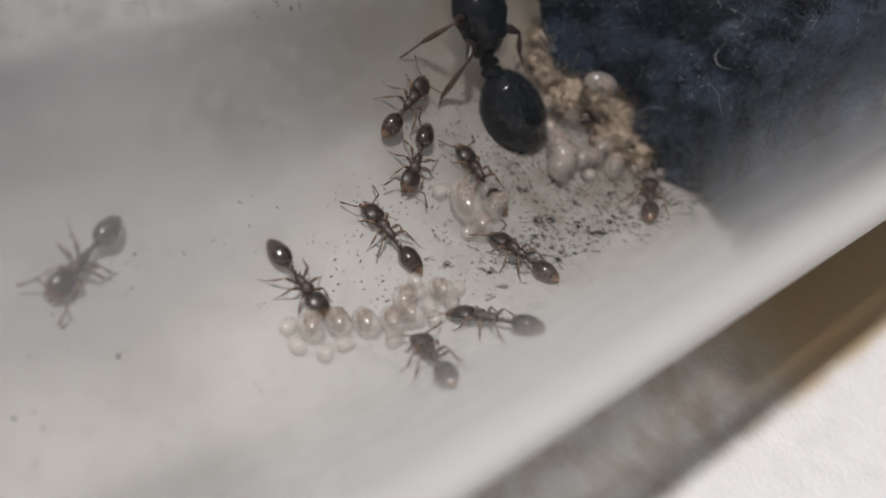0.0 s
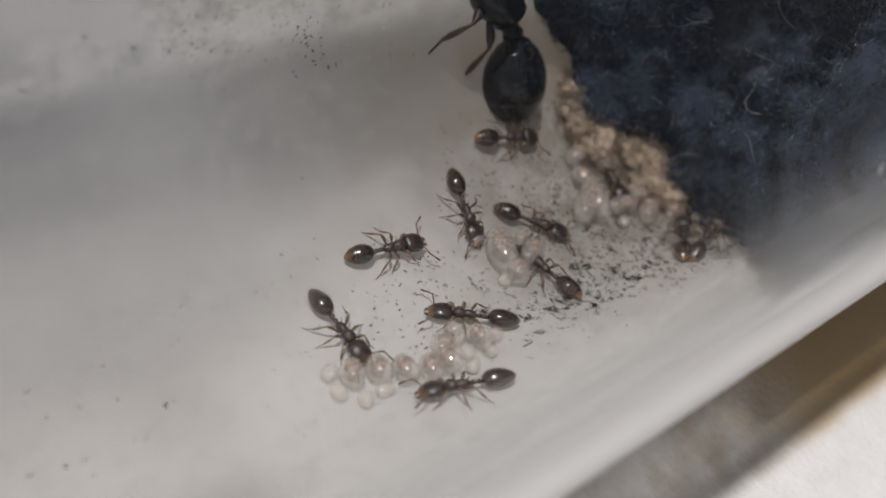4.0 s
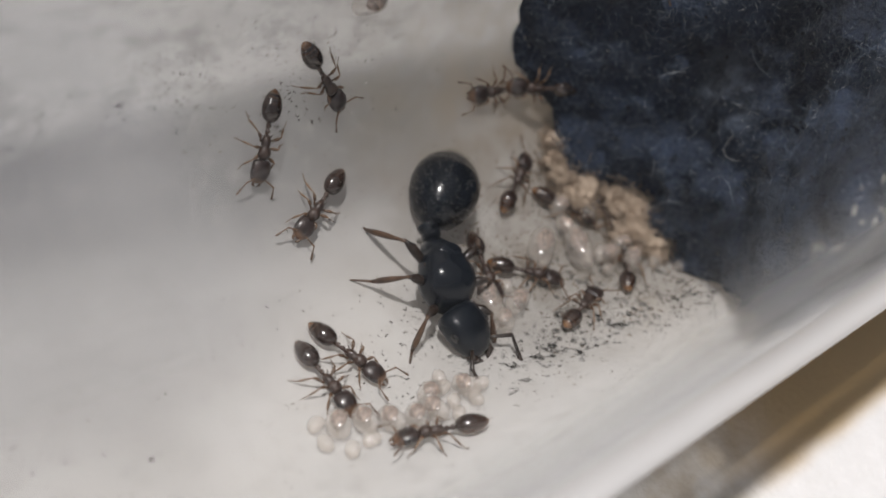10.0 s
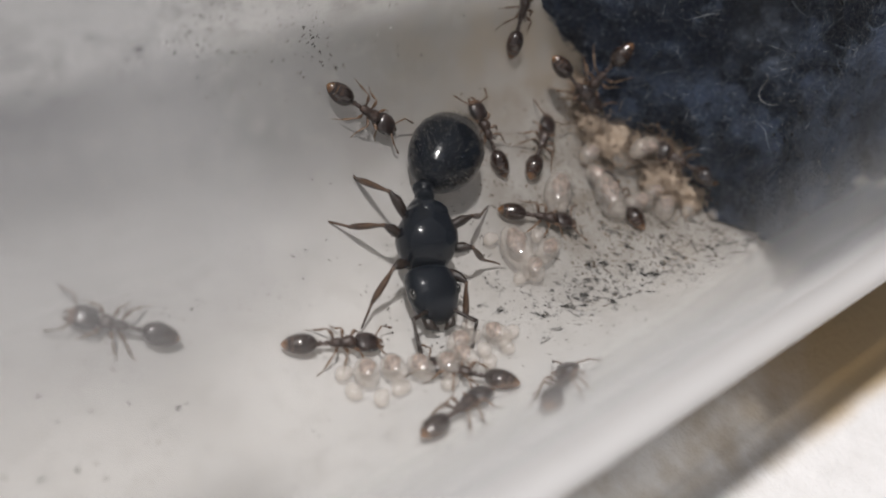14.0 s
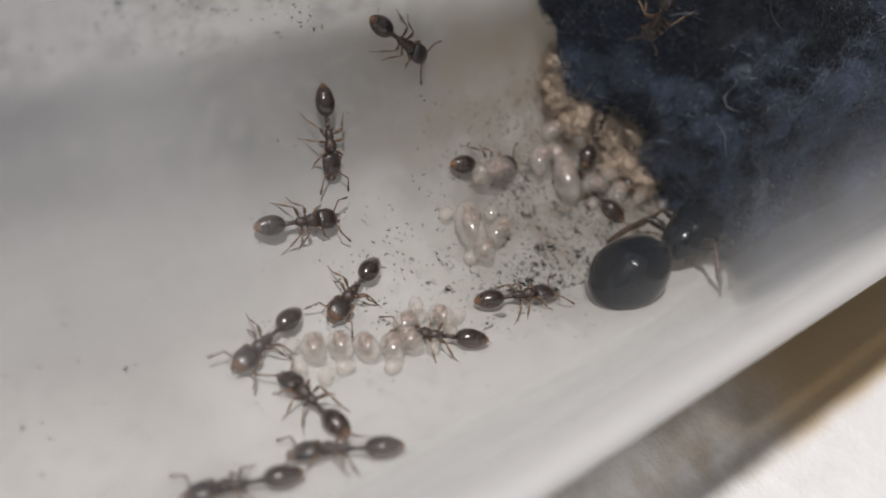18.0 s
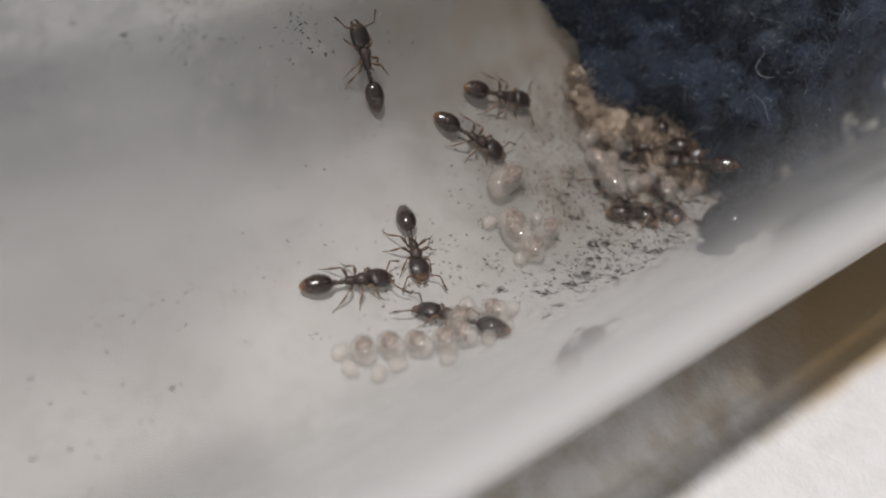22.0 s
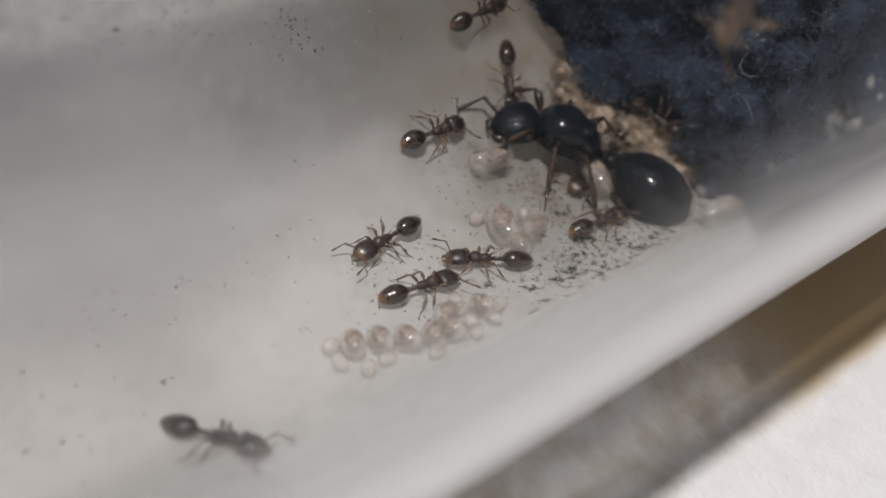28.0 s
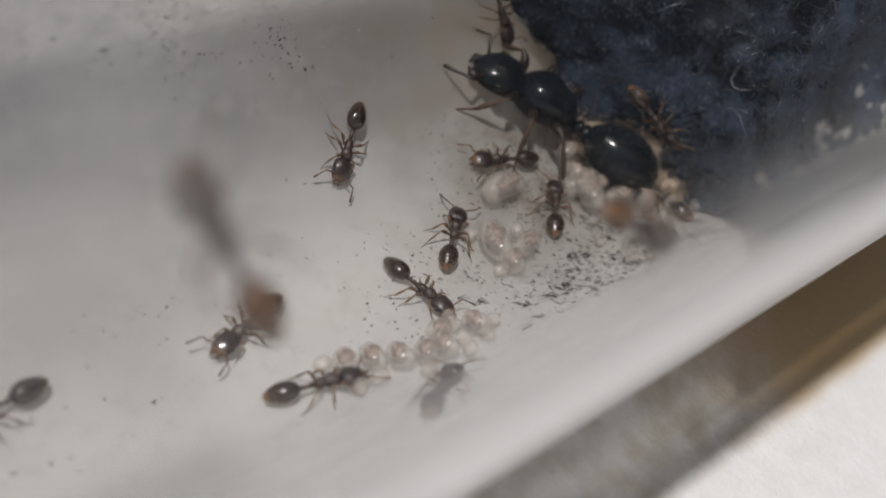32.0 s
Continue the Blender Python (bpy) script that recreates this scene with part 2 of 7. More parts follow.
# the glass edge's bright refracted band is put into the colour: whiter side film
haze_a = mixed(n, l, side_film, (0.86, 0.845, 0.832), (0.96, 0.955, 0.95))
# far wall's brightness is put into the colour: greyer above, shadow band below
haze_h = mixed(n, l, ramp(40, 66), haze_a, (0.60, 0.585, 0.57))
shadow_band = joined("MULTIPLY", joined("MULTIPLY", ramp(14, 46), ramp(67, 60)), joined("ADD", joined("MULTIPLY", grain(n, l, 150, 2, 0.3, 0.7, (0.7, 1, 1)), 0.4), 0.6))  # the tube's shadow on the paper, painted as a dark band along the far wall
haze_b = mixed(n, l, shadow_band, haze_h, (0.20, 0.20, 0.203))
haze_d = mixed(n, l, joined("MULTIPLY", grain(n, l, 1500, 4, 0.5, 0.8), 0.4), haze_b, (0.55, 0.53, 0.51))
blotchy = joined("MULTIPLY", grain(n, l, 120, 2, 0.45, 0.72, (0.6, 1.0, 1.0)), joined("MAXIMUM", joined("SUBTRACT", 0.45, joined("MULTIPLY", side_film, 2.2)), 0.0))  # darker streaks at random, fading out over the side film
wrinkled = joined("MULTIPLY", joined("MULTIPLY", ramp(58, 66), ramp(112, 92)), joined("MULTIPLY", grain(n, l, 1000, 5, 0.48, 0.66, (0.6, 1, 1)), 0.75))  # dried dew over the dark band
haze_e = mixed(n, l, wrinkled, mixed(n, l, blotchy, haze_d, (0.40, 0.39, 0.385)), (0.34, 0.33, 0.32))
wet = n.new("ShaderNodeMapRange"); wet.interpolation_type = "SMOOTHSTEP"  # the film browns towards the damp cotton
wet.inputs["From Min"].default_value, wet.inputs["From Max"].default_value = 0.003, 0.016
l.new(joined("ADD", sx.outputs["X"], joined("MULTIPLY", wob, 0.004)), wet.inputs["Value"])
haze_c = mixed(n, l, joined("MULTIPLY", joined("MULTIPLY", wet.outputs[0], joined("ADD", joined("MULTIPLY", grain(n, l, 620, 4, 0.36, 0.64), 0.55), 0.55)), joined("MULTIPLY", ramp(-58, 2), 0.85)), haze_e, (0.345, 0.30, 0.25))
# veil's brightness set by colour: darker overhead, lighter low on the near side
veil_tone = mixed(n, l, ramp(-168, -128, ang.outputs[0]), (0.41, 0.415, 0.43), (0.64, 0.635, 0.635))
haze_r = mixed(n, l, roof, haze_c, veil_tone)
# near flank whitened as well, for the same painted bright band
haze_n = mixed(n, l, joined("MULTIPLY", near_rise, ramp(-64, -84, ang.outputs[0])), haze_r, (0.96, 0.955, 0.95))
dif = n.new("ShaderNodeBsdfDiffuse"); tra = n.new("ShaderNodeBsdfTranslucent")
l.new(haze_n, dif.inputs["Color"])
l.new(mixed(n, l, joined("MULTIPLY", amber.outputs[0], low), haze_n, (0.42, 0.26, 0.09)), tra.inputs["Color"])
cloudy = n.new("ShaderNodeMixShader"); cloudy.inputs[0].default_value = 0.48
l.new(dif.outputs[0], cloudy.inputs[1]); l.new(tra.outputs[0], cloudy.inputs[2])
clear = n.new("ShaderNodeBsdfTransparent")
tint = mixed(n, l, amber.outputs[0], (0.72, 0.69, 0.64), (0.64, 0.54, 0.38))
l.new(mixed(n, l, low, (0.975, 0.975, 0.97), tint), clear.inputs["Color"])
body = n.new("ShaderNodeMixShader")
l.new(film, body.inputs[0]); l.new(clear.outputs[0], body.inputs[1]); l.new(cloudy.outputs[0], body.inputs[2])
glo = n.new("ShaderNodeBsdfGlossy"); glo.inputs["Roughness"].default_value = 0.28
fre = n.new("ShaderNodeLayerWeight"); fre.inputs["Blend"].default_value = 0.5
outer = joined("SUBTRACT", 1.0, inner)
edge = joined("MULTIPLY", joined("POWER", fre.outputs["Facing"], 6.0), 0.7)
rim = joined("MULTIPLY", joined("MULTIPLY", ramp(-120, -97, ang.outputs[0]), ramp(-73, -79, ang.outputs[0])), 0.97)  # the polished flank mirrors the paper
shine = joined("ADD", joined("MULTIPLY", joined("MAXIMUM", edge, rim), outer), 0.012)
fin = n.new("ShaderNodeMixShader")
l.new(shine, fin.inputs[0]); l.new(body.outputs[0], fin.inputs[1]); l.new(glo.outputs[0], fin.inputs[2])
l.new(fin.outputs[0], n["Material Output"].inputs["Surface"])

paper_mat, n, l, p = material("white_paper")
sheet = mixed(n, l, grain(n, l, 900, 6, 0.3, 0.7), (0.64, 0.63, 0.615), (0.71, 0.70, 0.69))
tc = n.new("ShaderNodeTexCoord")
sx = n.new("ShaderNodeSeparateXYZ")
l.new(tc.outputs["Object"], sx.inputs[0])
def ragged_mask(sides):
    """A mask with ragged edges: axis, where it begins and where it is full, raggedness, in mm."""
    amount = None
    for axis, lo, hi, ragged in sides:
        uneven = n.new("ShaderNodeMath"); uneven.operation = "MULTIPLY_ADD"; uneven.inputs[1].default_value = ragged * MM
        l.new(grain(n, l, 160, 3, 0.2, 0.8), uneven.inputs[0]); l.new(sx.outputs[axis], uneven.inputs[2])
        r = n.new("ShaderNodeMapRange"); r.interpolation_type = "SMOOTHSTEP"
        r.inputs["From Min"].default_value, r.inputs["From Max"].default_value = lo * MM, hi * MM
        l.new(uneven.outputs[0], r.inputs["Value"])
        if amount:
            both = n.new("ShaderNodeMath"); both.operation = "MULTIPLY"
            l.new(amount, both.inputs[0]); l.new(r.outputs[0], both.inputs[1])
            amount = both.outputs[0]
        else:
            amount = r.outputs[0]
    return amount


# tube's shadow coloured into the paper: mottled blotches of light, brown beside the cotton
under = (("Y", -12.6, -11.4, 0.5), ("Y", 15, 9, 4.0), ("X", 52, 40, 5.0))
blotchy = n.new("ShaderNodeMath"); blotchy.operation = "MULTIPLY"
l.new(ragged_mask(under + (("X", -36, -26, 5.0),)), blotchy.inputs[0]); l.new(grain(n, l, 480, 5, 0.38, 0.66), blotchy.inputs[1])
sheet = mixed(n, l, blotchy.outputs[0], sheet, (0.49, 0.44, 0.375))
shadow_brown = ragged_mask(under + (("X", 14.0, 22.5, 4.0),))
l.new(mixed(n, l, shadow_brown, sheet, (0.50, 0.37, 0.21)), p.inputs["Base Color"])
p.inputs["Roughness"].default_value = 0.85
bumped(n, l, grain(n, l, 3500, 5), p, 0.5, 0.00005)


def fibre_material(name, a, b, rough=0.75):
    m, n, l, p = material(name)
    rnd = n.new("ShaderNodeNewGeometry")
    c = mixed(n, l, rnd.outputs["Random Per Island"], a, b)
    blot = mixed(n, l, grain(n, l, 420, 4, 0.4, 0.66), c, tuple(min(0.9, 0.45 * v) for v in a))
    l.new(blot, p.inputs["Base Color"])
    p.inputs["Roughness"].default_value = rough
    return m


cotton_mat = fibre_material("dark_damp_cotton", (0.015, 0.026, 0.053), (0.037, 0.057, 0.101), 0.95)
nodes, links = cotton_mat.node_tree.nodes, cotton_mat.node_tree.links
felt = nodes["Principled BSDF"]
wool = mixed(nodes, links, grain(nodes, links, 260, 3, 0.56, 0.74), felt.inputs["Base Color"].links[0].from_socket, (0.078, 0.093, 0.118))  # paler matted patches
links.new(wool, felt.inputs["Base Color"])
bumped(nodes, links, grain(nodes, links, 2600, 5, 0.3, 0.7), felt, 0.9, 0.00012)
fibre_mat = fibre_material("dark_cotton_fibre", (0.016, 0.027, 0.052), (0.080, 0.110, 0.165), 0.6)
pale_fibre_mat = fibre_material("pale_cotton_fibre", (0.16, 0.19, 0.24), (0.58, 0.60, 0.63), 0.3)
tan_mat = fibre_material("tan_stained_cotton", (0.33, 0.245, 0.175), (0.56, 0.45, 0.35), 0.9)
crust_mat = fibre_material("pale_grey_crust", (0.42, 0.40, 0.36), (0.62, 0.60, 0.56), 0.85)
fleck_mat = fibre_material("dark_grime", (0.17, 0.155, 0.14), (0.56, 0.52, 0.475), 0.85)

speck_mat = fibre_material("dark_specks", (0.14, 0.128, 0.115), (0.44, 0.41, 0.38), 0.85)
smear_mat, n, l, p = material("black_smear")  # thin and patchy, the wall shows through
l.new(mixed(n, l, grain(n, l, 3000, 3), (0.045, 0.044, 0.042), (0.14, 0.13, 0.118)), p.inputs["Base Color"])
p.inputs["Roughness"].default_value = 0.85
bare = n.new("ShaderNodeBsdfTransparent")
thin = n.new("ShaderNodeMixShader")
l.new(grain(n, l, 3800, 5, 0.47, 0.82), thin.inputs[0]); l.new(bare.outputs[0], thin.inputs[1]); l.new(p.outputs[0], thin.inputs[2])
l.new(thin.outputs[0], n["Material Output"].inputs["Surface"])

crumb_mat = fibre_material("brown_crumbs", (0.10, 0.075, 0.052), (0.27, 0.215, 0.16), 0.85)
bead_mat = shell_material("wet_bead", (0.01, 0.012, 0.016), (0.02, 0.025, 0.03), 0.1, 1.0)

larva_mat, n, l, p = material("milky_larva_skin")
c = mixed(n, l, grain(n, l, 2200, 3), (0.92, 0.80, 0.69), (0.98, 0.91, 0.84))
l.new(c, p.inputs["Base Color"])
p.inputs["Roughness"].default_value = 0.16
p.inputs["Specular IOR Level"].default_value = 0.8
p.inputs["Coat Weight"].default_value = 1.0
p.inputs["Coat Roughness"].default_value = 0.03
bumped(n, l, grain(n, l, 9000, 2), p, 0.12, 0.00002)
thru = n.new("ShaderNodeBsdfTranslucent")
thru.inputs["Color"].default_value = (0.97, 0.95, 0.92, 1)
glow = n.new("ShaderNodeMixShader"); glow.inputs[0].default_value = 0.3
l.new(p.outputs[0], glow.inputs[1]); l.new(thru.outputs[0], glow.inputs[2])
see = n.new("ShaderNodeBsdfTransparent")
mixs = n.new("ShaderNodeMixShader"); mixs.inputs[0].default_value = 0.71
l.new(glow.outputs[0], mixs.inputs[1]); l.new(see.outputs[0], mixs.inputs[2])
wetg = n.new("ShaderNodeBsdfGlossy"); wetg.inputs["Roughness"].default_value = 0.09
lw = n.new("ShaderNodeLayerWeight"); lw.inputs["Blend"].default_value = 0.25
amount = n.new("ShaderNodeMath"); amount.operation = "MULTIPLY_ADD"; amount.inputs[1].default_value, amount.inputs[2].default_value = 0.16, 0.05
l.new(lw.outputs["Facing"], amount.inputs[0])
gl = n.new("ShaderNodeMixShader")
l.new(amount.outputs[0], gl.inputs[0]); l.new(mixs.outputs[0], gl.inputs[1]); l.new(wetg.outputs[0], gl.inputs[2])
l.new(gl.outputs[0], n["Material Output"].inputs["Surface"])
gut_mat, n, l, p = material("dark_larval_gut")  # speckled: dark crumbs in a milky paste
l.new(mixed(n, l, grain(n, l, 8500, 2, 0.44, 0.58), (0.075, 0.042, 0.032), (0.40, 0.29, 0.24)), p.inputs["Base Color"])
p.inputs["Roughness"].default_value = 0.6


# ---- mesh helpers ----
def part(name, bm, mat, parent=None, label=""):
    me = bpy.data.meshes.new(name)
    bm.to_mesh(me)
    bm.free()
    for f in me.polygons:
        f.use_smooth = True
    me.materials.append(mat)
    ob = new(name, me)
    ob.parent = parent
    if label:
        tagged(ob, label)
    return ob


def loft(bm, rings, seg=14, square=1.0):
    """Closed skin over ellipse rings (x, y, z, half width, half height); the ends are capped by points."""
    rows = []
    for x, y, z, w, h in rings:
        rows.append([bm.verts.new((x, y + w * math.copysign(abs(math.cos(a)) ** square, math.cos(a)), z + h * math.copysign(abs(math.sin(a)) ** square, math.sin(a))))
                     for a in (2 * math.pi * i / seg for i in range(seg))])
    for a, b in zip(rows, rows[1:]):
        for i in range(seg):
            bm.faces.new((a[i], a[(i + 1) % seg], b[(i + 1) % seg], b[i]))
    for row, flip in ((rows[0], False), (rows[-1], True)):
        c = bm.verts.new(sum((v.co for v in row), Vector()) / seg)
        for i in range(seg):
            t = (row[i], row[(i + 1) % seg], c)
            bm.faces.new(t if flip else t[::-1])
    return bm


def limb(bm, pts, radii, seg=7):
    """A tapered tube along points."""
    rows = []
    pts = [Vector(p) for p in pts]
    for i, (p, r) in enumerate(zip(pts, radii)):
        d = (pts[min(i + 1, len(pts) - 1)] - pts[max(i - 1, 0)]).normalized()
        q = d.to_track_quat("X", "Z").to_matrix()
        rows.append([bm.verts.new(p + q @ Vector((0, r * math.cos(a), r * math.sin(a))))
                     for a in (2 * math.pi * k / seg for k in range(seg))])
    for a, b in zip(rows, rows[1:]):
        for k in range(seg):
            bm.faces.new((a[k], a[(k + 1) % seg], b[(k + 1) % seg], b[k]))
    bm.faces.new(rows[0][::-1])
    bm.faces.new(rows[-1])
    return bm


def egg(bm, cx, cy, cz, lx, wy, hz, seg=12, rings=9, lump=0.0):
    """A rounded body along X."""
    rr = []
    for i in range(rings):
        a = math.pi * (i + 0.35) / (rings - 0.3)
        k = math.sin(a) * (1 + lump * math.sin(5 * a))
        rr.append((cx - lx * math.cos(a), cy, cz, wy * k, hz * k))
    return loft(bm, rr, seg)


def scaled(pts, s):
    return [tuple(v * s for v in p) for p in pts]


# ---- ants ----
def hairs(bm, cx, cz, lx, wy, hz, count, length, rnd):
    for _ in range(count):
        a, b = rnd.uniform(0.3, 2.8), rnd.uniform(0.1, math.pi - 0.1)
        d = Vector((-math.cos(a), math.sin(a) * math.cos(b), math.sin(a) * math.sin(b)))
        p = Vector((cx + lx * d.x, wy * d.y, cz + hz * d.z))
        q = p + length * (d + Vector((-0.5, 0, 0))).normalized()
        limb(bm, [p, (p + q) / 2 + Vector((0, 0, 0.1 * length)), q], [0.008 * MM, 0.006 * MM, 0.003 * MM], 3)
    return bm


# leg: joint, knee, ankle, toe in mm for the three pairs (right side mirrored)
LEGS = {"fore": ((0.36, 0.13, 0.30), (0.54, 0.40, 0.50), (0.76, 0.53, 0.15), (0.98, 0.62, 0.02)),
        "mid": ((0.12, 0.14, 0.30), (0.10, 0.47, 0.52), (-0.02, 0.72, 0.15), (-0.10, 0.96, 0.02)),
        "hind": ((-0.10, 0.13, 0.30), (-0.32, 0.45, 0.54), (-0.62, 0.70, 0.17), (-0.90, 0.86, 0.02))}


def build_legs(ant, s, mat, shin_mat, thick, reach=1.0):
    """Six legs, each a thigh with a shin and a foot under it."""
    for pair, pts in LEGS.items():
        for side in (1, -1):
            j, k, a, t = [Vector((p[0], p[1] * side, p[2])) * s * MM for p in pts]
            k, a, t = [Vector((j.x + (v.x - j.x) * reach, j.y + (v.y - j.y) * reach, v.z)) for v in (k, a, t)]
            r = thick * s * MM
            up = Vector((0, 0, 0.03 * s * MM))
            bm = limb(bmesh.new(), [j - j, (k - j) * 0.16, (k - j) * 0.3, (k - j) * 0.52 + up, (k - j) * 0.75 + up, (k - j) * 0.95, k - j],
                      [1.3 * r, 1.1 * r, 0.75 * r, 1.55 * r, 1.6 * r, 0.8 * r, 0.7 * r])
            leg = part("leg", bm, mat, ant)
            leg.location = j
            bm = limb(bmesh.new(), [k - j, k.lerp(a, 0.12) - j, k.lerp(a, 0.45) - j, k.lerp(a, 0.75) - j, a - j], [0.72 * r, 0.5 * r, 0.95 * r, 1.05 * r, 0.6 * r], 6)
            part("shin", bm, shin_mat, leg, "paler brown shin")
            b1 = a.lerp(t, 0.5) + 0.25 * up
            bm = limb(bmesh.new(), [a - j, a.lerp(b1, 0.5) - j, b1 - j, t - j], [0.5 * r, 0.42 * r, 0.4 * r, 0.25 * r], 5)
            part("foot", bm, shin_mat, leg)


def build_antennae(head, s, mat, x0, y0, z0, spread, reach=1.0):
    for side in (1, -1):
        base = Vector((x0, y0 * side, z0)) * s * MM
        e = Vector((0.22, 0.42 * spread * side, 0.12)) * s * MM * reach
        tip = e + Vector((0.48, 0.18 * spread * side, -0.20)) * s * MM * reach
        bm = bmesh.new()
        r = 0.030 * s * MM
        limb(bm, [(0, 0, 0), e * 0.5, e, e.lerp(tip, 0.12), e.lerp(tip, 0.5), e.lerp(tip, 0.75), e.lerp(tip, 0.93), tip],
             [r, 0.9 * r, 1.1 * r, 0.75 * r, 0.9 * r, 1.35 * r, 1.3 * r, 0.5 * r])
        an = part("antenna", bm, mat, head)
        an.location = base


def build_worker(seed):
    """Worker, 3 mm long, head towards +X, feet at z = 0, origin under the thorax."""
    rnd = random.Random(seed)
    ant = new("worker_ant")
    z = 0.36
    bm = bmesh.new()
    loft(bm, [(x * MM, 0, (z + dz) * MM, w * MM, h * MM) for x, dz, w, h in (
        (-0.36, 0.02, 0.06, 0.06), (-0.30, 0.04, 0.13, 0.12), (-0.16, 0.06, 0.16, 0.15), (0.0, 0.06, 0.165, 0.16),
        (0.07, 0.05, 0.145, 0.14), (0.18, 0.09, 0.215, 0.19), (0.32, 0.09, 0.235, 0.20), (0.45, 0.06, 0.19, 0.16), (0.54, 0.03, 0.09, 0.08))])
    for side in (1, -1):  # spines at the rear
        limb(bm, [(-0.28 * MM, 0.09 * side * MM, (z + 0.14) * MM), (-0.40 * MM, 0.12 * side * MM, (z + 0.22) * MM)], [0.03 * MM, 0.006 * MM], 5)
    part("thorax", bm, worker_thorax_mat, ant)
    bm = bmesh.new()
    loft(bm, [(x * MM, 0, (z + dz) * MM, w * MM, h * MM) for x, dz, w, h in (
        (-0.34, 0.0, 0.05, 0.05), (-0.44, 0.04, 0.085, 0.10), (-0.52, 0.03, 0.08, 0.09), (-0.56, 0.0, 0.05, 0.05),
        (-0.64, 0.04, 0.10, 0.10), (-0.72, 0.02, 0.09, 0.08), (-0.78, 0.0, 0.055, 0.05))], 10)
    part("petiole", bm, worker_thorax_mat, ant)
    # head, hung at the neck
    bm = bmesh.new()
    loft(bm, [(1.1 * x * MM, 0, dz * MM, 1.09 * w * MM, 1.06 * h * MM) for x, dz, w, h in (
        (0.0, 0.0, 0.15, 0.09), (0.015, 0.0, 0.235, 0.14), (0.06, 0.01, 0.295, 0.18), (0.15, 0.02, 0.328, 0.20), (0.32, 0.02, 0.335, 0.205),
        (0.48, 0.005, 0.322, 0.19), (0.60, -0.02, 0.285, 0.16), (0.69, -0.04, 0.23, 0.12), (0.75, -0.06, 0.15, 0.08))], 18, 0.86)
    for i in range(-4, 5):  # fine ridges along the brow
        y = i * 0.055
        limb(bm, [(0.12 * MM, y * MM, (0.212 - 0.5 * y * y) * MM), (0.35 * MM, y * MM, (0.230 - 0.5 * y * y) * MM), (0.60 * MM, y * 0.85 * MM, (0.158 - 0.5 * y * y) * MM)],
             [0.004 * MM, 0.012 * MM, 0.004 * MM], 4)
    head = part("head", bm, worker_head_mat, ant, "brown head with fine ridges")
    head.location = (0.53 * MM, 0, (z + 0.02) * MM)
    for side in (1, -1):
        bm = bmesh.new()
        limb(bm, [(0.75 * MM, 0.14 * side * MM, -0.06 * MM), (0.90 * MM, 0.13 * side * MM, -0.09 * MM), (0.97 * MM, 0.03 * side * MM, -0.11 * MM)],
             [0.06 * MM, 0.055 * MM, 0.012 * MM], 6)
        part("mandible", bm, worker_leg_mat, head, "amber mandible")
        bm = bmesh.new()
        egg(bm, 0.40 * MM, 0.345 * side * MM, 0.06 * MM, 0.055 * MM, 0.03 * MM, 0.045 * MM, 8, 6)
        part("eye", bm, eye_mat, head, "small black eye")
    build_antennae(head, 1.0, worker_leg_mat, 0.62, 0.11, 0.07, rnd.uniform(0.9, 1.25), 0.95)
    # gaster, hung at the petiole
    bm = bmesh.new()
    prof = ((0.0, 0.05), (-0.05, 0.16), (-0.15, 0.26), (-0.30, 0.325), (-0.46, 0.345), (-0.62, 0.335), (-0.64, 0.322), (-0.80, 0.285), (-0.82, 0.272),
            (-0.95, 0.205), (-0.97, 0.192), (-1.06, 0.11), (-1.12, 0.03))
    loft(bm, [(1.06 * x * MM, 0, (0.02 - 0.03 * abs(x)) * MM, 1.08 * w * MM, 0.92 * w * MM) for x, w in prof], 18)
    g = part("gaster", bm, worker_gaster_mat, ant, "glossy brown gaster with a paler tip")
    g.location = (-0.76 * MM, 0, (z + 0.02) * MM)
    bm = hairs(bmesh.new(), -0.55 * MM, 0.0, 0.55 * MM, 0.33 * MM, 0.28 * MM, 26, 0.10 * MM, rnd)
    part("hair", bm, hair_mat, g)
    build_legs(ant, 1.0, worker_leg_mat, tibia_mat, 0.040, 1.12)
    return tagged(ant, "small brown worker ant with a glossy gaster on the tube wall", "ant", "worker ants")


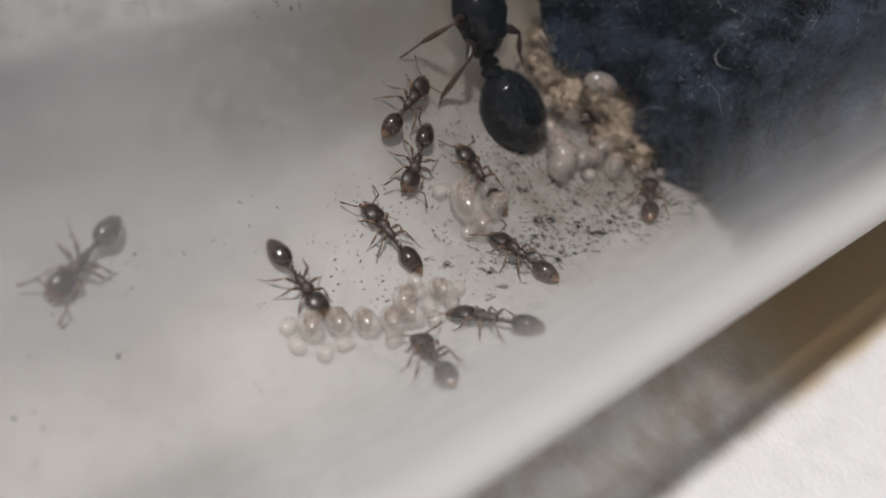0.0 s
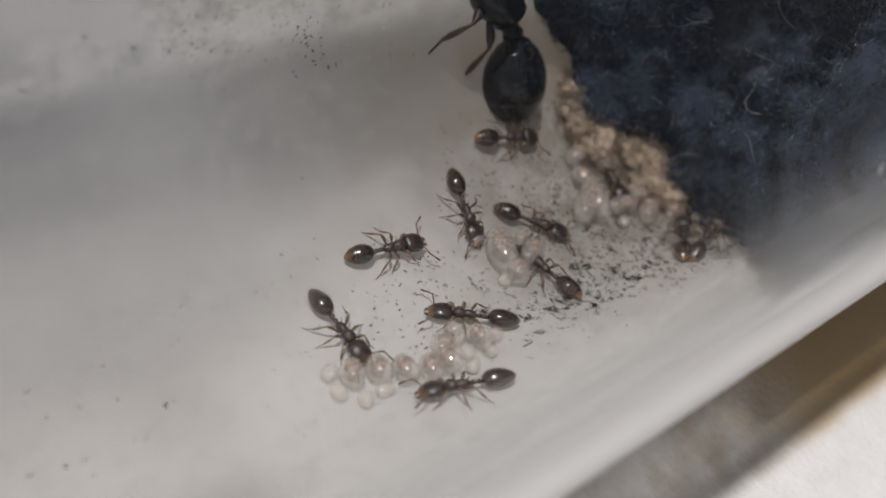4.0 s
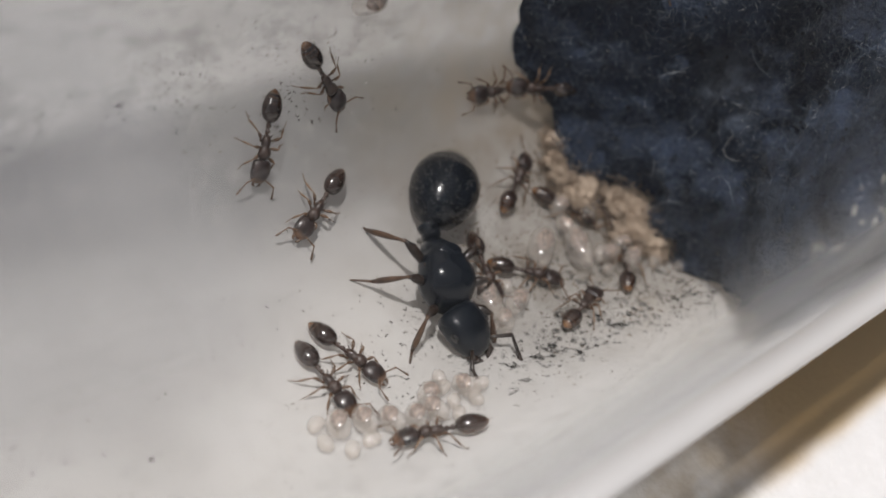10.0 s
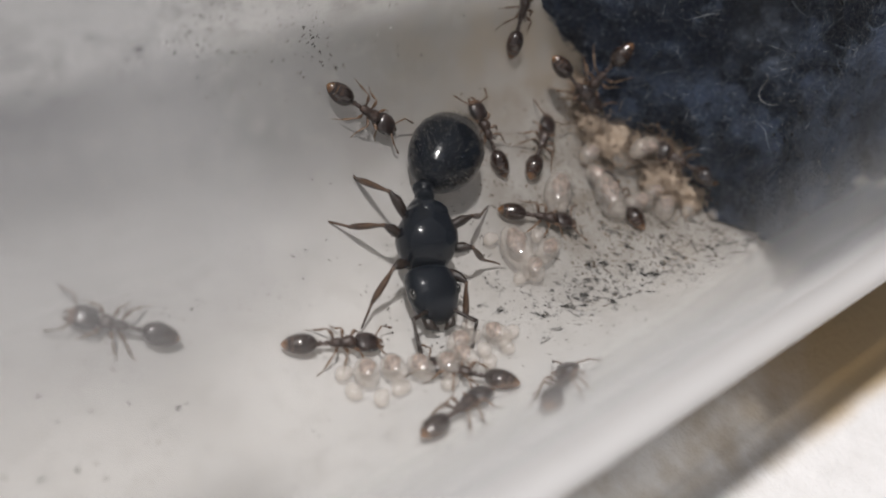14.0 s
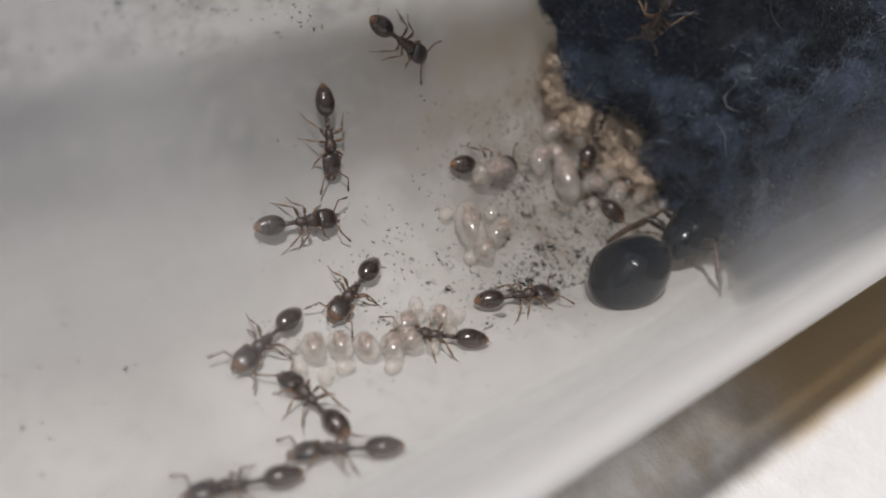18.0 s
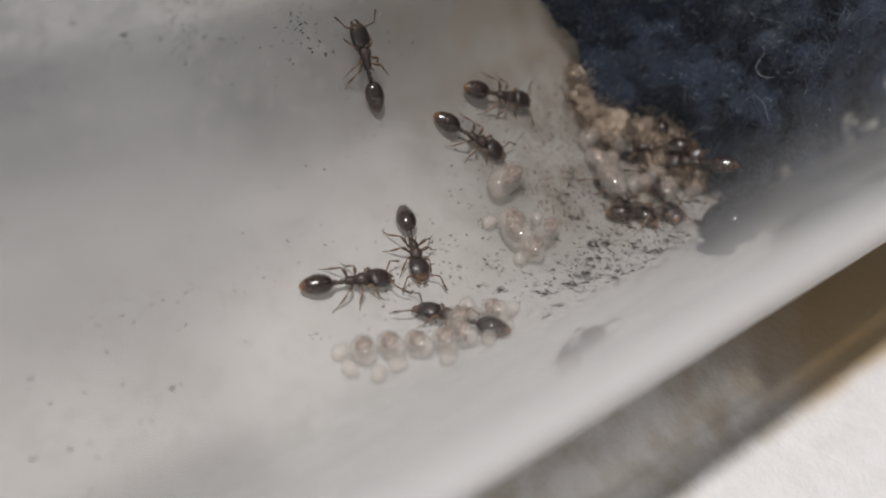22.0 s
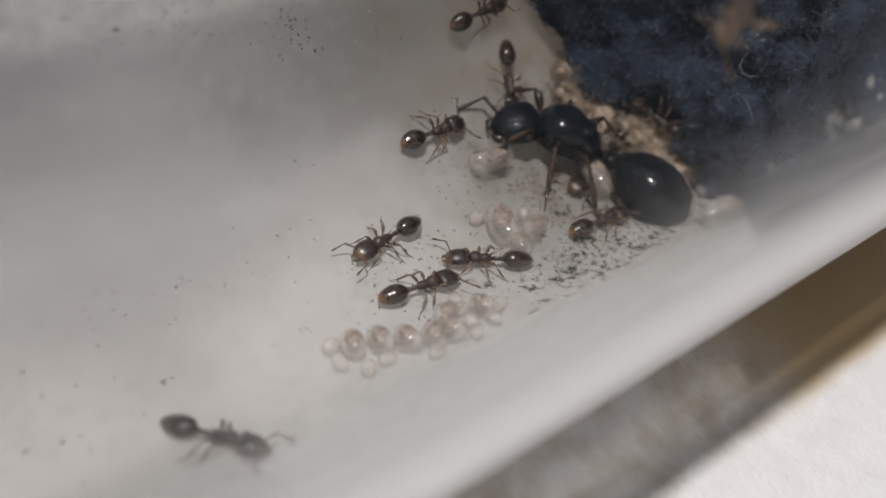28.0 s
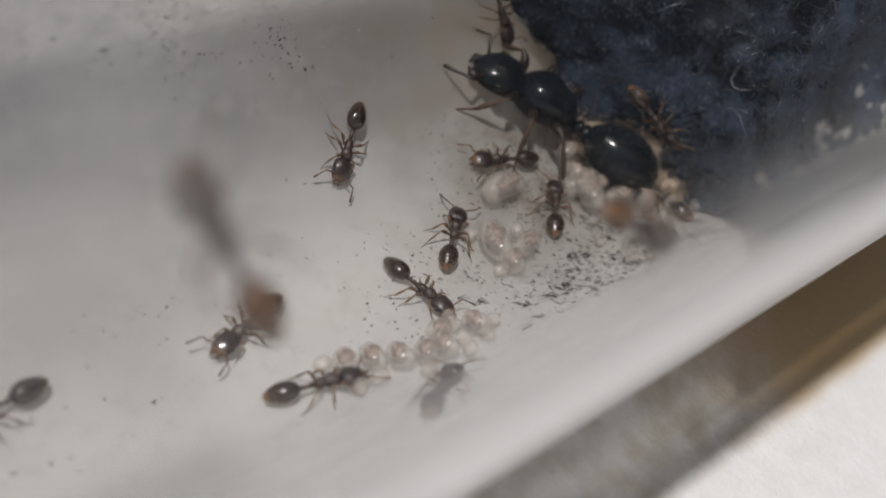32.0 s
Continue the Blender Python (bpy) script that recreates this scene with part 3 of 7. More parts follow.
def build_queen():
    """Queen, 9 mm long, head towards +X, feet at z = 0, origin under the thorax."""
    rnd = random.Random(5)
    q = new("queen_ant")
    z = 1.05
    bm = bmesh.new()
    loft(bm, [(1.08 * x * MM, 0, (z + dz) * MM, 0.92 * w * MM, 0.97 * h * MM) for x, dz, w, h in (
        (-1.50, -0.10, 0.30, 0.30), (-1.36, 0.0, 0.55, 0.50), (-1.05, 0.10, 0.74, 0.68), (-0.86, 0.14, 0.78, 0.74), (-0.80, 0.16, 0.76, 0.74),
        (-0.70, 0.20, 0.86, 0.80), (-0.42, 0.24, 0.98, 0.88), (-0.36, 0.24, 0.97, 0.87), (0.0, 0.28, 1.18, 0.96), (0.4, 0.26, 1.18, 0.95),
        (0.8, 0.20, 1.0, 0.85), (1.08, 0.10, 0.80, 0.64), (1.16, 0.05, 0.66, 0.52), (1.30, 0.0, 0.40, 0.34))], 28, 0.84)
    th = part("thorax", bm, queen_mat, q, "glossy black thorax with a humped back")
    bm = bmesh.new()
    egg(bm, -0.62 * MM, 0, (z + 0.98) * MM, 0.34 * MM, 0.52 * MM, 0.14 * MM, 14, 8)
    part("scutellum", bm, queen_mat, th)
    for side in (1, -1):
        bm = bmesh.new()
        egg(bm, -0.1 * MM, 0.92 * side * MM, (z + 0.55) * MM, 0.16 * MM, 0.08 * MM, 0.10 * MM, 8, 6)
        part("wing_scar", bm, queen_leg_mat, th)
    bm = bmesh.new()
    loft(bm, [((x - 0.12) * MM, 0, (z + dz) * MM, w * MM, h * MM) for x, dz, w, h in (
        (-1.46, -0.12, 0.22, 0.20), (-1.62, 0.0, 0.34, 0.40), (-1.78, 0.02, 0.36, 0.44), (-1.88, -0.1, 0.24, 0.24),
        (-2.0, 0.0, 0.42, 0.42), (-2.14, 0.0, 0.46, 0.42), (-2.28, -0.1, 0.30, 0.28))], 14)
    part("petiole", bm, queen_rough_mat, q)
    bm = bmesh.new()
    loft(bm, [(x * MM, 0, dz * MM, w * MM, h * MM) for x, dz, w, h in (
        (0.0, 0.0, 0.42, 0.26), (0.04, 0.0, 0.66, 0.40), (0.14, 0.03, 0.80, 0.52), (0.36, 0.06, 0.88, 0.60), (0.80, 0.04, 0.91, 0.62), (1.22, -0.02, 0.87, 0.55),
        (1.55, -0.12, 0.74, 0.44), (1.80, -0.2, 0.54, 0.30), (1.94, -0.25, 0.32, 0.18))], 24, 0.84)
    for i in range(-5, 6):  # fine ridges along the brow
        y = i * 0.12
        limb(bm, [(0.3 * MM, y * MM, (0.61 - 0.3 * y * y) * MM), (0.85 * MM, y * 0.95 * MM, (0.645 - 0.3 * y * y) * MM), (1.4 * MM, y * 0.8 * MM, (0.44 - 0.3 * y * y) * MM)],
             [0.006 * MM, 0.014 * MM, 0.005 * MM], 4)
    head = part("head", bm, queen_rough_mat, q, "black ridged head")
    head.location = (1.36 * MM, 0, z * MM)
    for side in (1, -1):
        bm = bmesh.new()
        limb(bm, [(1.62 * MM, 0.44 * side * MM, -0.25 * MM), (1.98 * MM, 0.42 * side * MM, -0.30 * MM), (2.18 * MM, 0.12 * side * MM, -0.33 * MM)],
             [0.20 * MM, 0.19 * MM, 0.04 * MM], 8)
        part("mandible", bm, queen_leg_mat, head, "dark brown mandible")
        bm = bmesh.new()
        egg(bm, 0.95 * MM, 0.87 * side * MM, 0.20 * MM, 0.20 * MM, 0.11 * MM, 0.16 * MM, 10, 7)
        part("eye", bm, eye_mat, head, "black compound eye")
    for k, side in enumerate((1, -1)):
        e = Vector((0.55, 0.95 * side, 0.25)) * MM
        tip = e + Vector((1.15, -0.15 * side, -0.55)) * MM
        bm = bmesh.new()
        r = 0.075 * MM
        limb(bm, [(0, 0, 0), e * 0.5, e, e.lerp(tip, 0.1), e.lerp(tip, 0.4), e.lerp(tip, 0.7), e.lerp(tip, 0.93), tip],
             [r, 0.9 * r, 1.15 * r, 0.8 * r, 0.9 * r, 1.2 * r, 1.2 * r, 0.5 * r])
        an = part("antenna", bm, queen_leg_mat, head, "brown elbowed antenna")
        an.location = (1.50 * MM, 0.32 * side * MM, 0.0)
    bm = bmesh.new()
    prof = ((0.0, 0.25), (-0.10, 0.50), (-0.35, 0.80), (-0.40, 0.90), (-0.44, 0.93), (-0.75, 1.18), (-1.15, 1.36), (-1.6, 1.44), (-2.0, 1.40), (-2.03, 1.37),
            (-2.40, 1.20), (-2.43, 1.17), (-2.75, 0.86), (-2.78, 0.83), (-2.98, 0.5), (-3.08, 0.15))
    loft(bm, [(1.22 * x * MM, 0, 0.04 * MM, 0.98 * w * MM, 0.88 * w * MM) for x, w in prof], 32)
    g = part("gaster", bm, queen_mat, q, "swollen glossy black gaster")
    g.location = (-2.24 * MM, 0, (z + 0.22) * MM)
    bm = hairs(bmesh.new(), -1.92 * MM, 0.04 * MM, 1.90 * MM, 1.35 * MM, 1.23 * MM, 420, 0.11 * MM, rnd)
    part("hair", bm, hair_mat, g, "fine pale hairs")
    build_legs(q, 3.0, queen_leg_mat, queen_tibia_mat, 0.040, 1.22)
    return tagged(q, "large glossy black queen ant with a swollen gaster", "ant")


def build_larva(length, width, seed, gut=True):
    """Plump larva lying along X, its underside at z = 0."""
    rnd = random.Random(seed)
    lv = new("larva")
    bm = bmesh.new()
    rings = []
    for i in range(11):
        a = math.pi * (i + 0.3) / 10.6
        k = math.sin(a) ** 0.75 * (1 + 0.035 * math.cos(i * math.pi))
        bend = 0.18 * length * math.sin(a)
        rings.append((-0.5 * length * math.cos(a) * MM, bend * MM * 0.5, width * 0.48 * MM, 0.5 * width * k * MM, 0.48 * width * k * MM))
    loft(bm, rings, 14)
    part("body", bm, larva_mat, lv)
    if gut:
        bm = bmesh.new()
        egg(bm, 0.12 * length * MM, 0.07 * length * MM, 0.61 * width * MM, 0.26 * length * MM, 0.31 * width * MM, 0.31 * width * MM, 12, 9, 0.10)
        part("gut", bm, gut_mat, lv, "dark gut showing through the skin")
    return tagged(lv, "milky translucent ant larva with a dark gut", "larva", "ant brood")


# ---- the place ----
def on_wall(x, theta, heading=0.0, lift=0.0):
    """Pose on the inner wall: x along the tube in mm, theta in degrees up the wall from its lowest line, heading about the wall's normal."""
    a = radians(theta)
    nrm = Vector((0, -math.sin(a), math.cos(a)))
    fwd = Vector((1, 0, 0))
    side = nrm.cross(fwd)
    m = Matrix((fwd, side, nrm)).transposed().to_4x4()
    r = RI - lift
    return Matrix.Translation((x * MM, r * math.sin(a) * MM, AXIS - r * math.cos(a) * MM)) @ m @ Matrix.Rotation(radians(heading), 4, "Z")


def build_paper():
    bm = bmesh.new()
    bmesh.ops.create_grid(bm, x_segments=60, y_segments=60, size=0.6)
    for v in bm.verts:
        far = max(0.0, v.co.xy.length - 0.06)
        v.co.z = min(0.0, -0.002 * far * (1 + noise.noise(v.co * 9)))
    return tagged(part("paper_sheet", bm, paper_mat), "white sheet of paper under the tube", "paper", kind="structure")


build_paper()


def build_tube():
    """Clear tube with a thick wall, a round bottom and a rounded open mouth."""
    seg = 144
    bend = [radians(d) for d in (0, 15, 30, 45, 60, 75, 89)]
    prof = [(-61.0, RO)] + [(74 + RO * math.sin(a), RO * math.cos(a)) for a in bend] + [(74 + RI * math.sin(a), RI * math.cos(a)) for a in bend[::-1]] + [(-61.0, RI)]
    rim = [(-61.0, RI), (-61.6, RI), (-62.0, RI), (-62.3, RI + 0.2), (-62.4, RI + 0.5), (-62.3, RO - 0.2), (-62.0, RO), (-61.6, RO), (-61.0, RO)]
    ob = new("test_tube")
    ob.location = (0, 0, AXIS)
    for name, line in (("wall", prof), ("rim", rim)):
        bm, rows = bmesh.new(), []
        for x, r in line:
            rows.append([bm.verts.new((x * MM, r * MM * math.sin(a), -r * MM * math.cos(a))) for a in (2 * math.pi * i / seg for i in range(seg))])
        for a, b in zip(rows, rows[1:]):
            for i in range(seg):
                bm.faces.new((a[i], b[i], b[(i + 1) % seg], a[(i + 1) % seg]))
        bmesh.ops.recalc_face_normals(bm, faces=bm.faces[:])
        part(name, bm, tube_mat, ob)
    return tagged(ob, "clear test tube clouded by condensation lying on paper", "test tube")


tube = build_tube()


def cotton_front(y, z):
    """How far along the tube (mm) the plug's ragged face stands at the place y, z (mm from the axis)."""
    r = math.hypot(y, z)
    th = math.degrees(math.atan2(y, -z))
    lean = max(0.0, min(1.0, (-y - 2.0) / 6.5)) * max(0.0, min(1.0, (z + 7.0) / 6.0))
    base = 17.9 - 2.9 * max(0.0, min(1.0, y / 7)) + 2.2 * math.exp(-((th - 2) / 9) ** 2) * (r / RI) ** 4 - 6.0 * lean
    base += 2.2 * max(0.0, min(1.0, (z + 8.2) / 6)) * max(0.0, min(1.0, (7.0 - abs(y - 0.5)) / 4))
    p = Vector((y * 0.35, z * 0.35, 3.1))
    return base + 1.3 * noise.noise(p) + 0.8 * noise.noise(p * 3.1) + 0.35 * noise.noise(p * 8)


def inside_tube(q):
    """The place q (mm from the axis), drawn in to the inner wall where it lies outside."""
    k = min(1.0, RI * 0.985 / max(1e-6, math.hypot(q.y, q.z)))
    return Vector((q.x, q.y * k, q.z * k))


def build_cotton():
    plug = new("cotton_plug")
    plug.location = (0, 0, AXIS)
    rnd = random.Random(11)
    bm = bmesh.new()
    rings, seg = [], 96
    for k in range(34):
        r = RI * 0.992 * (k + 0.02) / 33
        row = []
        for i in range(seg):
            a = 2 * math.pi * i / seg
            y, z = r * math.sin(a), -r * math.cos(a)
            row.append(bm.verts.new((cotton_front(y, z) * MM, y * MM, z * MM)))
        rings.append(row)
    rings.append([bm.verts.new((60 * MM, v.co.y, v.co.z)) for v in rings[-1]])
    for a, b in zip(rings, rings[1:]):
        for i in range(seg):
            bm.faces.new((a[i], b[i], b[(i + 1) % seg], a[(i + 1) % seg]))
    bm.faces.new(rings[-1])
    part("core", bm, cotton_mat, plug)

    def strands(count, mat, name, label, length, radius, lift, th_range, sparse=0.0):
        bm = bmesh.new()
        for _ in range(count):
            r = RI * 0.98 * math.sqrt(rnd.random())
            a = radians(rnd.uniform(*th_range))
            y, z = r * math.sin(a), -r * math.cos(a)
            if y < -3.0 and rnd.random() < sparse:  # few on the side pressed to the glass
                continue
            x = cotton_front(y, z)
            p = Vector((x + 0.05, y, z))
            d = Vector((rnd.gauss(-0.6, 1), rnd.gauss(0, 0.8), rnd.gauss(0, 1))).normalized()
            curl = Vector((rnd.uniform(-1, 0.6), rnd.gauss(0, 1), rnd.gauss(0, 1))) * 2.2
            pts, n = [], 6
            ln = length * rnd.uniform(0.4, 1.4)
            for _k in range(n):
                q = p.copy()
                rr = math.hypot(q.y, q.z)
                if rr > RI * 0.985:
                    q.y *= RI * 0.985 / rr
                    q.z *= RI * 0.985 / rr
                q.x = min(max(q.x, cotton_front(q.y, q.z) - (0.5 if rr > 7.5 else 1.4) * lift), cotton_front(q.y, q.z) - 0.02)
                pts.append(q * MM)
                p = p + d * ln / n
                d = (d + curl * 0.35).normalized()
            rad = radius * rnd.uniform(0.6, 1.3) * MM
            limb(bm, pts, [rad * 0.6, rad, rad, rad, rad, rad * 0.4], 3)
        part(name, bm, mat, plug, label)

    strands(11000, fibre_mat, "fibre", "dark tangled cotton fibres", 0.7, 0.013, 0.75, (-180, 180))
    strands(3500, pale_fibre_mat, "fibre", "pale loose cotton fibres", 0.30, 0.010, 0.9, (-180, 180), 0.8)
    strands(16, pale_fibre_mat, "fibre", "long pale cotton strands", 2.6, 0.016, 0.9, (-180, 180), 0.5)
    bm = bmesh.new()  # wet beads that catch the light
    for _ in range(420):
        r, a = RI * 0.95 * math.sqrt(rnd.random()), radians(rnd.uniform(-180, 180))
        y, z = r * math.sin(a), -r * math.cos(a)
        size = 0.07 * rnd.random() ** 3 + 0.018
        at = Matrix.Translation((Vector((cotton_front(y, z) - 0.3 * rnd.random(), y, z)) * MM).to_tuple())
        bmesh.ops.create_icosphere(bm, subdivisions=2, radius=size * MM, matrix=at @ Matrix.Diagonal((1, rnd.uniform(0.7, 1.6), 1, 1)))
    part("bead", bm, bead_mat, plug, "tiny wet glinting beads")
    # tan stained tufts along the foot of the face
    for th, s, out in ((29, 0.7, 0.1), (24, 0.8, 0.2), (20, 1.2, 0.3), (14, 1.5, 0.6), (8, 1.5, 0.4), (3, 1.7, 0.8), (-2, 1.6, 0.5), (-7, 1.4, 0.9),
                       (-12, 1.2, 0.4), (11, 1.0, 1.8), (2, 1.1, 2.1), (-5, 1.0, 2.0)):
        bm = bmesh.new()
        a = radians(th)
        yy, zz = RI * 0.95 * math.sin(a), -RI * 0.95 * math.cos(a)
        c = Vector((cotton_front(yy, zz) - out, yy, zz))
        lump = bmesh.ops.create_icosphere(bm, subdivisions=3, radius=1.0)["verts"]
        for v in lump:
            d = v.co.copy()
            k = 0.62 + 0.30 * noise.noise(d * 1.7 + c) + 0.16 * noise.noise(d * 5 + c) + 0.08 * noise.noise(d * 12 + c)
            v.co = inside_tube(c + Vector((d.x, d.y, 0.6 * d.z)) * k * s) * MM
        for _ in range(420):
            p = c + Vector((rnd.gauss(0, 0.45), rnd.gauss(0, 0.48), rnd.gauss(0, 0.3))) * s
            d = Vector((rnd.gauss(0, 1), rnd.gauss(0, 1), rnd.gauss(0, 0.6))).normalized() * 0.17 * s
            e = Vector((rnd.gauss(0, 1), rnd.gauss(0, 1), rnd.gauss(0, 1))) * 0.12
            limb(bm, [inside_tube(q) * MM for q in (p - d, p + e, p + d)], [0.010 * MM, 0.018 * MM, 0.008 * MM], 3)
        part("stained_tuft", bm, tan_mat, plug, "tan stained tuft of cotton")
    return tagged(plug, "dark damp cotton plug with loose fibres and tan stains", "cotton plug")


cotton = build_cotton()


def build_grime(patches, mat, seed, label, chain=(1, 1, 2, 2, 3, 4)):
    """Crumbs and squiggles of grime stuck to the wall, strewn by patches: x, theta, their spreads, count, size."""
    rnd = random.Random(seed)
    verts, faces = [], []
    for x, th, sx, st, count, size in patches:
        for _ in range(count):
            px, pt, way = rnd.gauss(x, sx), rnd.gauss(th, st), rnd.gauss(35, 50)
            for _k in range(rnd.choice(chain)):
                s = size * rnd.uniform(0.25, 1.1) ** 1.3
                m = on_wall(px, pt, way, 0.012)
                k = rnd.uniform(1.0, 2.2)
                base = len(verts)
                for i in range(6):
                    a = i * math.pi / 3
                    verts.append(m @ Vector((s * k * 0.5 * math.cos(a) * rnd.uniform(0.5, 1.2) * MM, s * 0.5 * math.sin(a) * rnd.uniform(0.5, 1.2) * MM, 0)))
                verts.append(m @ Vector((0, 0, min(s * 0.25, 0.03) * MM)))
                faces.extend((base + i, base + (i + 1) % 6, base + 6) for i in range(6))
                way += rnd.gauss(0, 55)
                px += s * 0.75 * math.cos(radians(way))
                pt += math.degrees(s * 0.75 * math.sin(radians(way)) / RI)
    me = bpy.data.meshes.new("grime")
    me.from_pydata(verts, [], faces)
    me.materials.append(mat)
    return tagged(new("grime", me), label, "dirt", kind="stuff")


grime = build_grime(((5.5, -10, 3.6, 13, 320, 0.07), (10, -24, 3.2, 9, 170, 0.08), (11.5, -22, 2.6, 10, 140, 0.08), (12, 15, 3.5, 12, 240, 0.06),
                     (1.5, 70, 3.8, 6.5, 560, 0.055), (-3.0, 62, 3.6, 6, 150, 0.08), (4.5, 58, 3.8, 8, 150, 0.08), (-5, 14, 2.0, 6, 60, 0.06), (-4, 10, 7.0, 22, 140, 0.05),
                     (13, -45, 4, 12, 160, 0.07), (-9, -5, 3, 12, 50, 0.09)), fleck_mat, 3, "grey flecks of grime on the tube wall")
smears = build_grime(((8.4, -26, 1.2, 3.2, 52, 0.34), (10.2, -24, 1.7, 3.8, 56, 0.33), (12.3, -27, 1.8, 4.5, 50, 0.36), (5.8, -14, 1.6, 5, 20, 0.26), (2.5, 62, 4, 7, 4, 0.2), (13.6, -8, 2.0, 9, 60, 0.45), (15.5, -30, 1.8, 5, 40, 0.4), (17.5, -38, 1.6, 5, 30, 0.4)),
                     smear_mat, 4, "dark patchy smears of grime on the tube wall", (1, 2, 3))
crumbs = build_grime(((13.4, 3, 2.2, 10, 420, 0.08), (14.5, -17, 2.4, 8, 320, 0.10), (12, 16, 2.2, 8, 160, 0.07), (16, -28, 1.8, 6, 160, 0.09)), crumb_mat, 6, "brown crumbs on the tube wall beside the cotton")


specks = build_grime(((0, 4, 7.5, 24, 170, 0.055), (4, -32, 5, 12, 60, 0.06), (6, 48, 5, 8, 50, 0.07), (9.5, -25, 1.9, 4, 70, 0.06)), speck_mat, 9, "sparse dark specks on the tube wall", (1, 1, 1, 2, 3))


def build_crust():
    """Pale speckled crust dried on the near side of the wall, densest towards its flank."""
    rnd = random.Random(8)
    verts, faces = [], []
    for _ in range(1500):
        px, pt = 4.5 + 17 * rnd.random() ** 0.8, -100 - abs(rnd.gauss(0, 9))
        if noise.noise(Vector((px * 0.9, pt * 0.16, 2.0))) < 0.02 * (px - 9) * -1:
            continue
        s = rnd.uniform(0.03, 0.17)
        m = on_wall(px, pt, rnd.gauss(0, 40), 0.004)
        n, base = rnd.randint(5, 7), len(verts)
        for i in range(n):
            a = 2 * math.pi * i / n
            verts.append(m @ Vector((1.5 * s * math.cos(a) * rnd.uniform(0.4, 1.2) * MM, s * math.sin(a) * rnd.uniform(0.4, 1.2) * MM, 0)))
        verts.append(m @ Vector((0, 0, 0.25 * s * MM)))
        faces.extend((base + i, base + (i + 1) % n, base + n) for i in range(n))
    me = bpy.data.meshes.new("dried_crust")
    me.from_pydata(verts, [], faces)
    me.materials.append(crust_mat)
    return tagged(new("dried_crust", me), "pale dried crust on the tube wall", "crust", kind="stuff")


crust = build_crust()

# ---- brood ----
LARVAE = [build_larva(1.1, 0.84, 1), build_larva(1.45, 0.85, 2), build_larva(0.68, 0.52, 3, False), build_larva(2.1, 1.12, 4)]
made_kinds = set()


def lay(kind, x, theta, heading, lift=0.0):
    m = on_wall(x, theta, heading, lift)
    if kind not in made_kinds:
        made_kinds.add(kind)
        LARVAE[kind].matrix_basis = m
        return LARVAE[kind]
    return copy_thing(LARVAE[kind], m)


# the row against the lower wall
brood = []
for row in ((2, -0.85, -17, 20), (2, -1.05, -22, 80), (0, -0.25, -20, 60), (0, 0.6, -22, 75), (0, 1.35, -25, 80), (0, 2.1, -28, 60), (0, 2.85, -28, 85),
            (2, 1.6, -32, 10), (0, 3.2, -24, 30), (2, 3.75, -28, 50), (2, 3.95, -23, 20), (2, 4.5, -30, 70), (0, 4.6, -26, 100), (2, 0.2, -27, 0),
            (2, 3.4, -32, 40), (2, 5.2, -27, 15), (2, 4.2, -20, 65), (2, -0.55, -27, 40)):
    brood.append(lay(*row))
# the pile in the middle
for row in ((3, 8.5, -7, 70), (1, 9.6, -11, 20), (0, 8.4, -14, 50), (2, 7.7, -14, 0), (2, 9.9, -5, 40), (2, 7.9, -1, 10)):
    brood.append(lay(*row))
# the heap at the foot of the cotton
for row in ((3, 14.4, -4, 65), (1, 15.4, -9, -10), (1, 16.4, -14, 30), (0, 16.6, -8, 0), (2, 14.9, -13, 20), (2, 17.4, -17, 0),
            (1, 14.7, 3, 100), (0, 15.0, 10, 20), (1, 16.4, 7, 70), (2, 18.2, -22, 30), (2, 18.6, -24, 10)):
    brood.append(lay(*row))

# larvae that the workers carry about
carried = [lay(1, 10, 0, 0), lay(3, 11, 0, 0), lay(3, 12, 0, 0)]

# ---- the ants ----
queen = build_queen()
first_worker = build_worker(2)
workers = [first_worker] + [copy_thing(first_worker, Matrix()) for _ in range(18 - 1)]


def stepping(ant, reach, rate=4.0):
    """Swings the legs of an ant while it moves, three and three, and sways its antennae."""
    legs = [o for o in ant.children if o.name.startswith("leg")]
    feelers = [o for h in ant.children if h.name.startswith("head") for o in h.children if o.name.startswith("antenna")]
    act = ant.animation_data
    curves = [c for c in act.action.layers[0].strips[0].channelbag(act.action_slot).fcurves if c.data_path == "location"]
    count = int(32 * rate)
    pos = [Vector([c.evaluate(frame(i / rate)) for c in curves]) for i in range(count + 1)]
    swing = []
    for i in range(count + 1):
        a, b = pos[max(i - 1, 0)], pos[min(i + 1, count)]
        swing.append(min(1.0, (b - a).length * rate / 2 / reach))
    rnd = random.Random(len(ant.name) + int(pos[0].x * 1e6))
    for k, leg in enumerate(legs):
        side = 1 if leg.location.y > 0 else -1
        tripod = 1 if k in (0, 3, 4) else -1
        rest = Matrix.Translation(leg.location)
        off = rnd.uniform(-7, 7)
        rows = []
        for i in range(count + 1):
            ph = tripod * (1 if i % 2 else -1)
            rows.append((i / rate, rest @ pose(0, 0, 0, 6 * side * swing[i] * ph, 0, off + 17 * swing[i] * ph)))
        walk(leg, thinned(rows))
    for k, an in enumerate(feelers):
        rest = Matrix.Translation(an.location)
        ph = rnd.uniform(0, 6)
        walk(an, [(t / 2, rest @ pose(0, 0, 0, 0, 8 * math.sin(t * 1.1 + ph), 14 * math.sin(t * 0.9 + ph * 2 + k))) for t in range(65)])


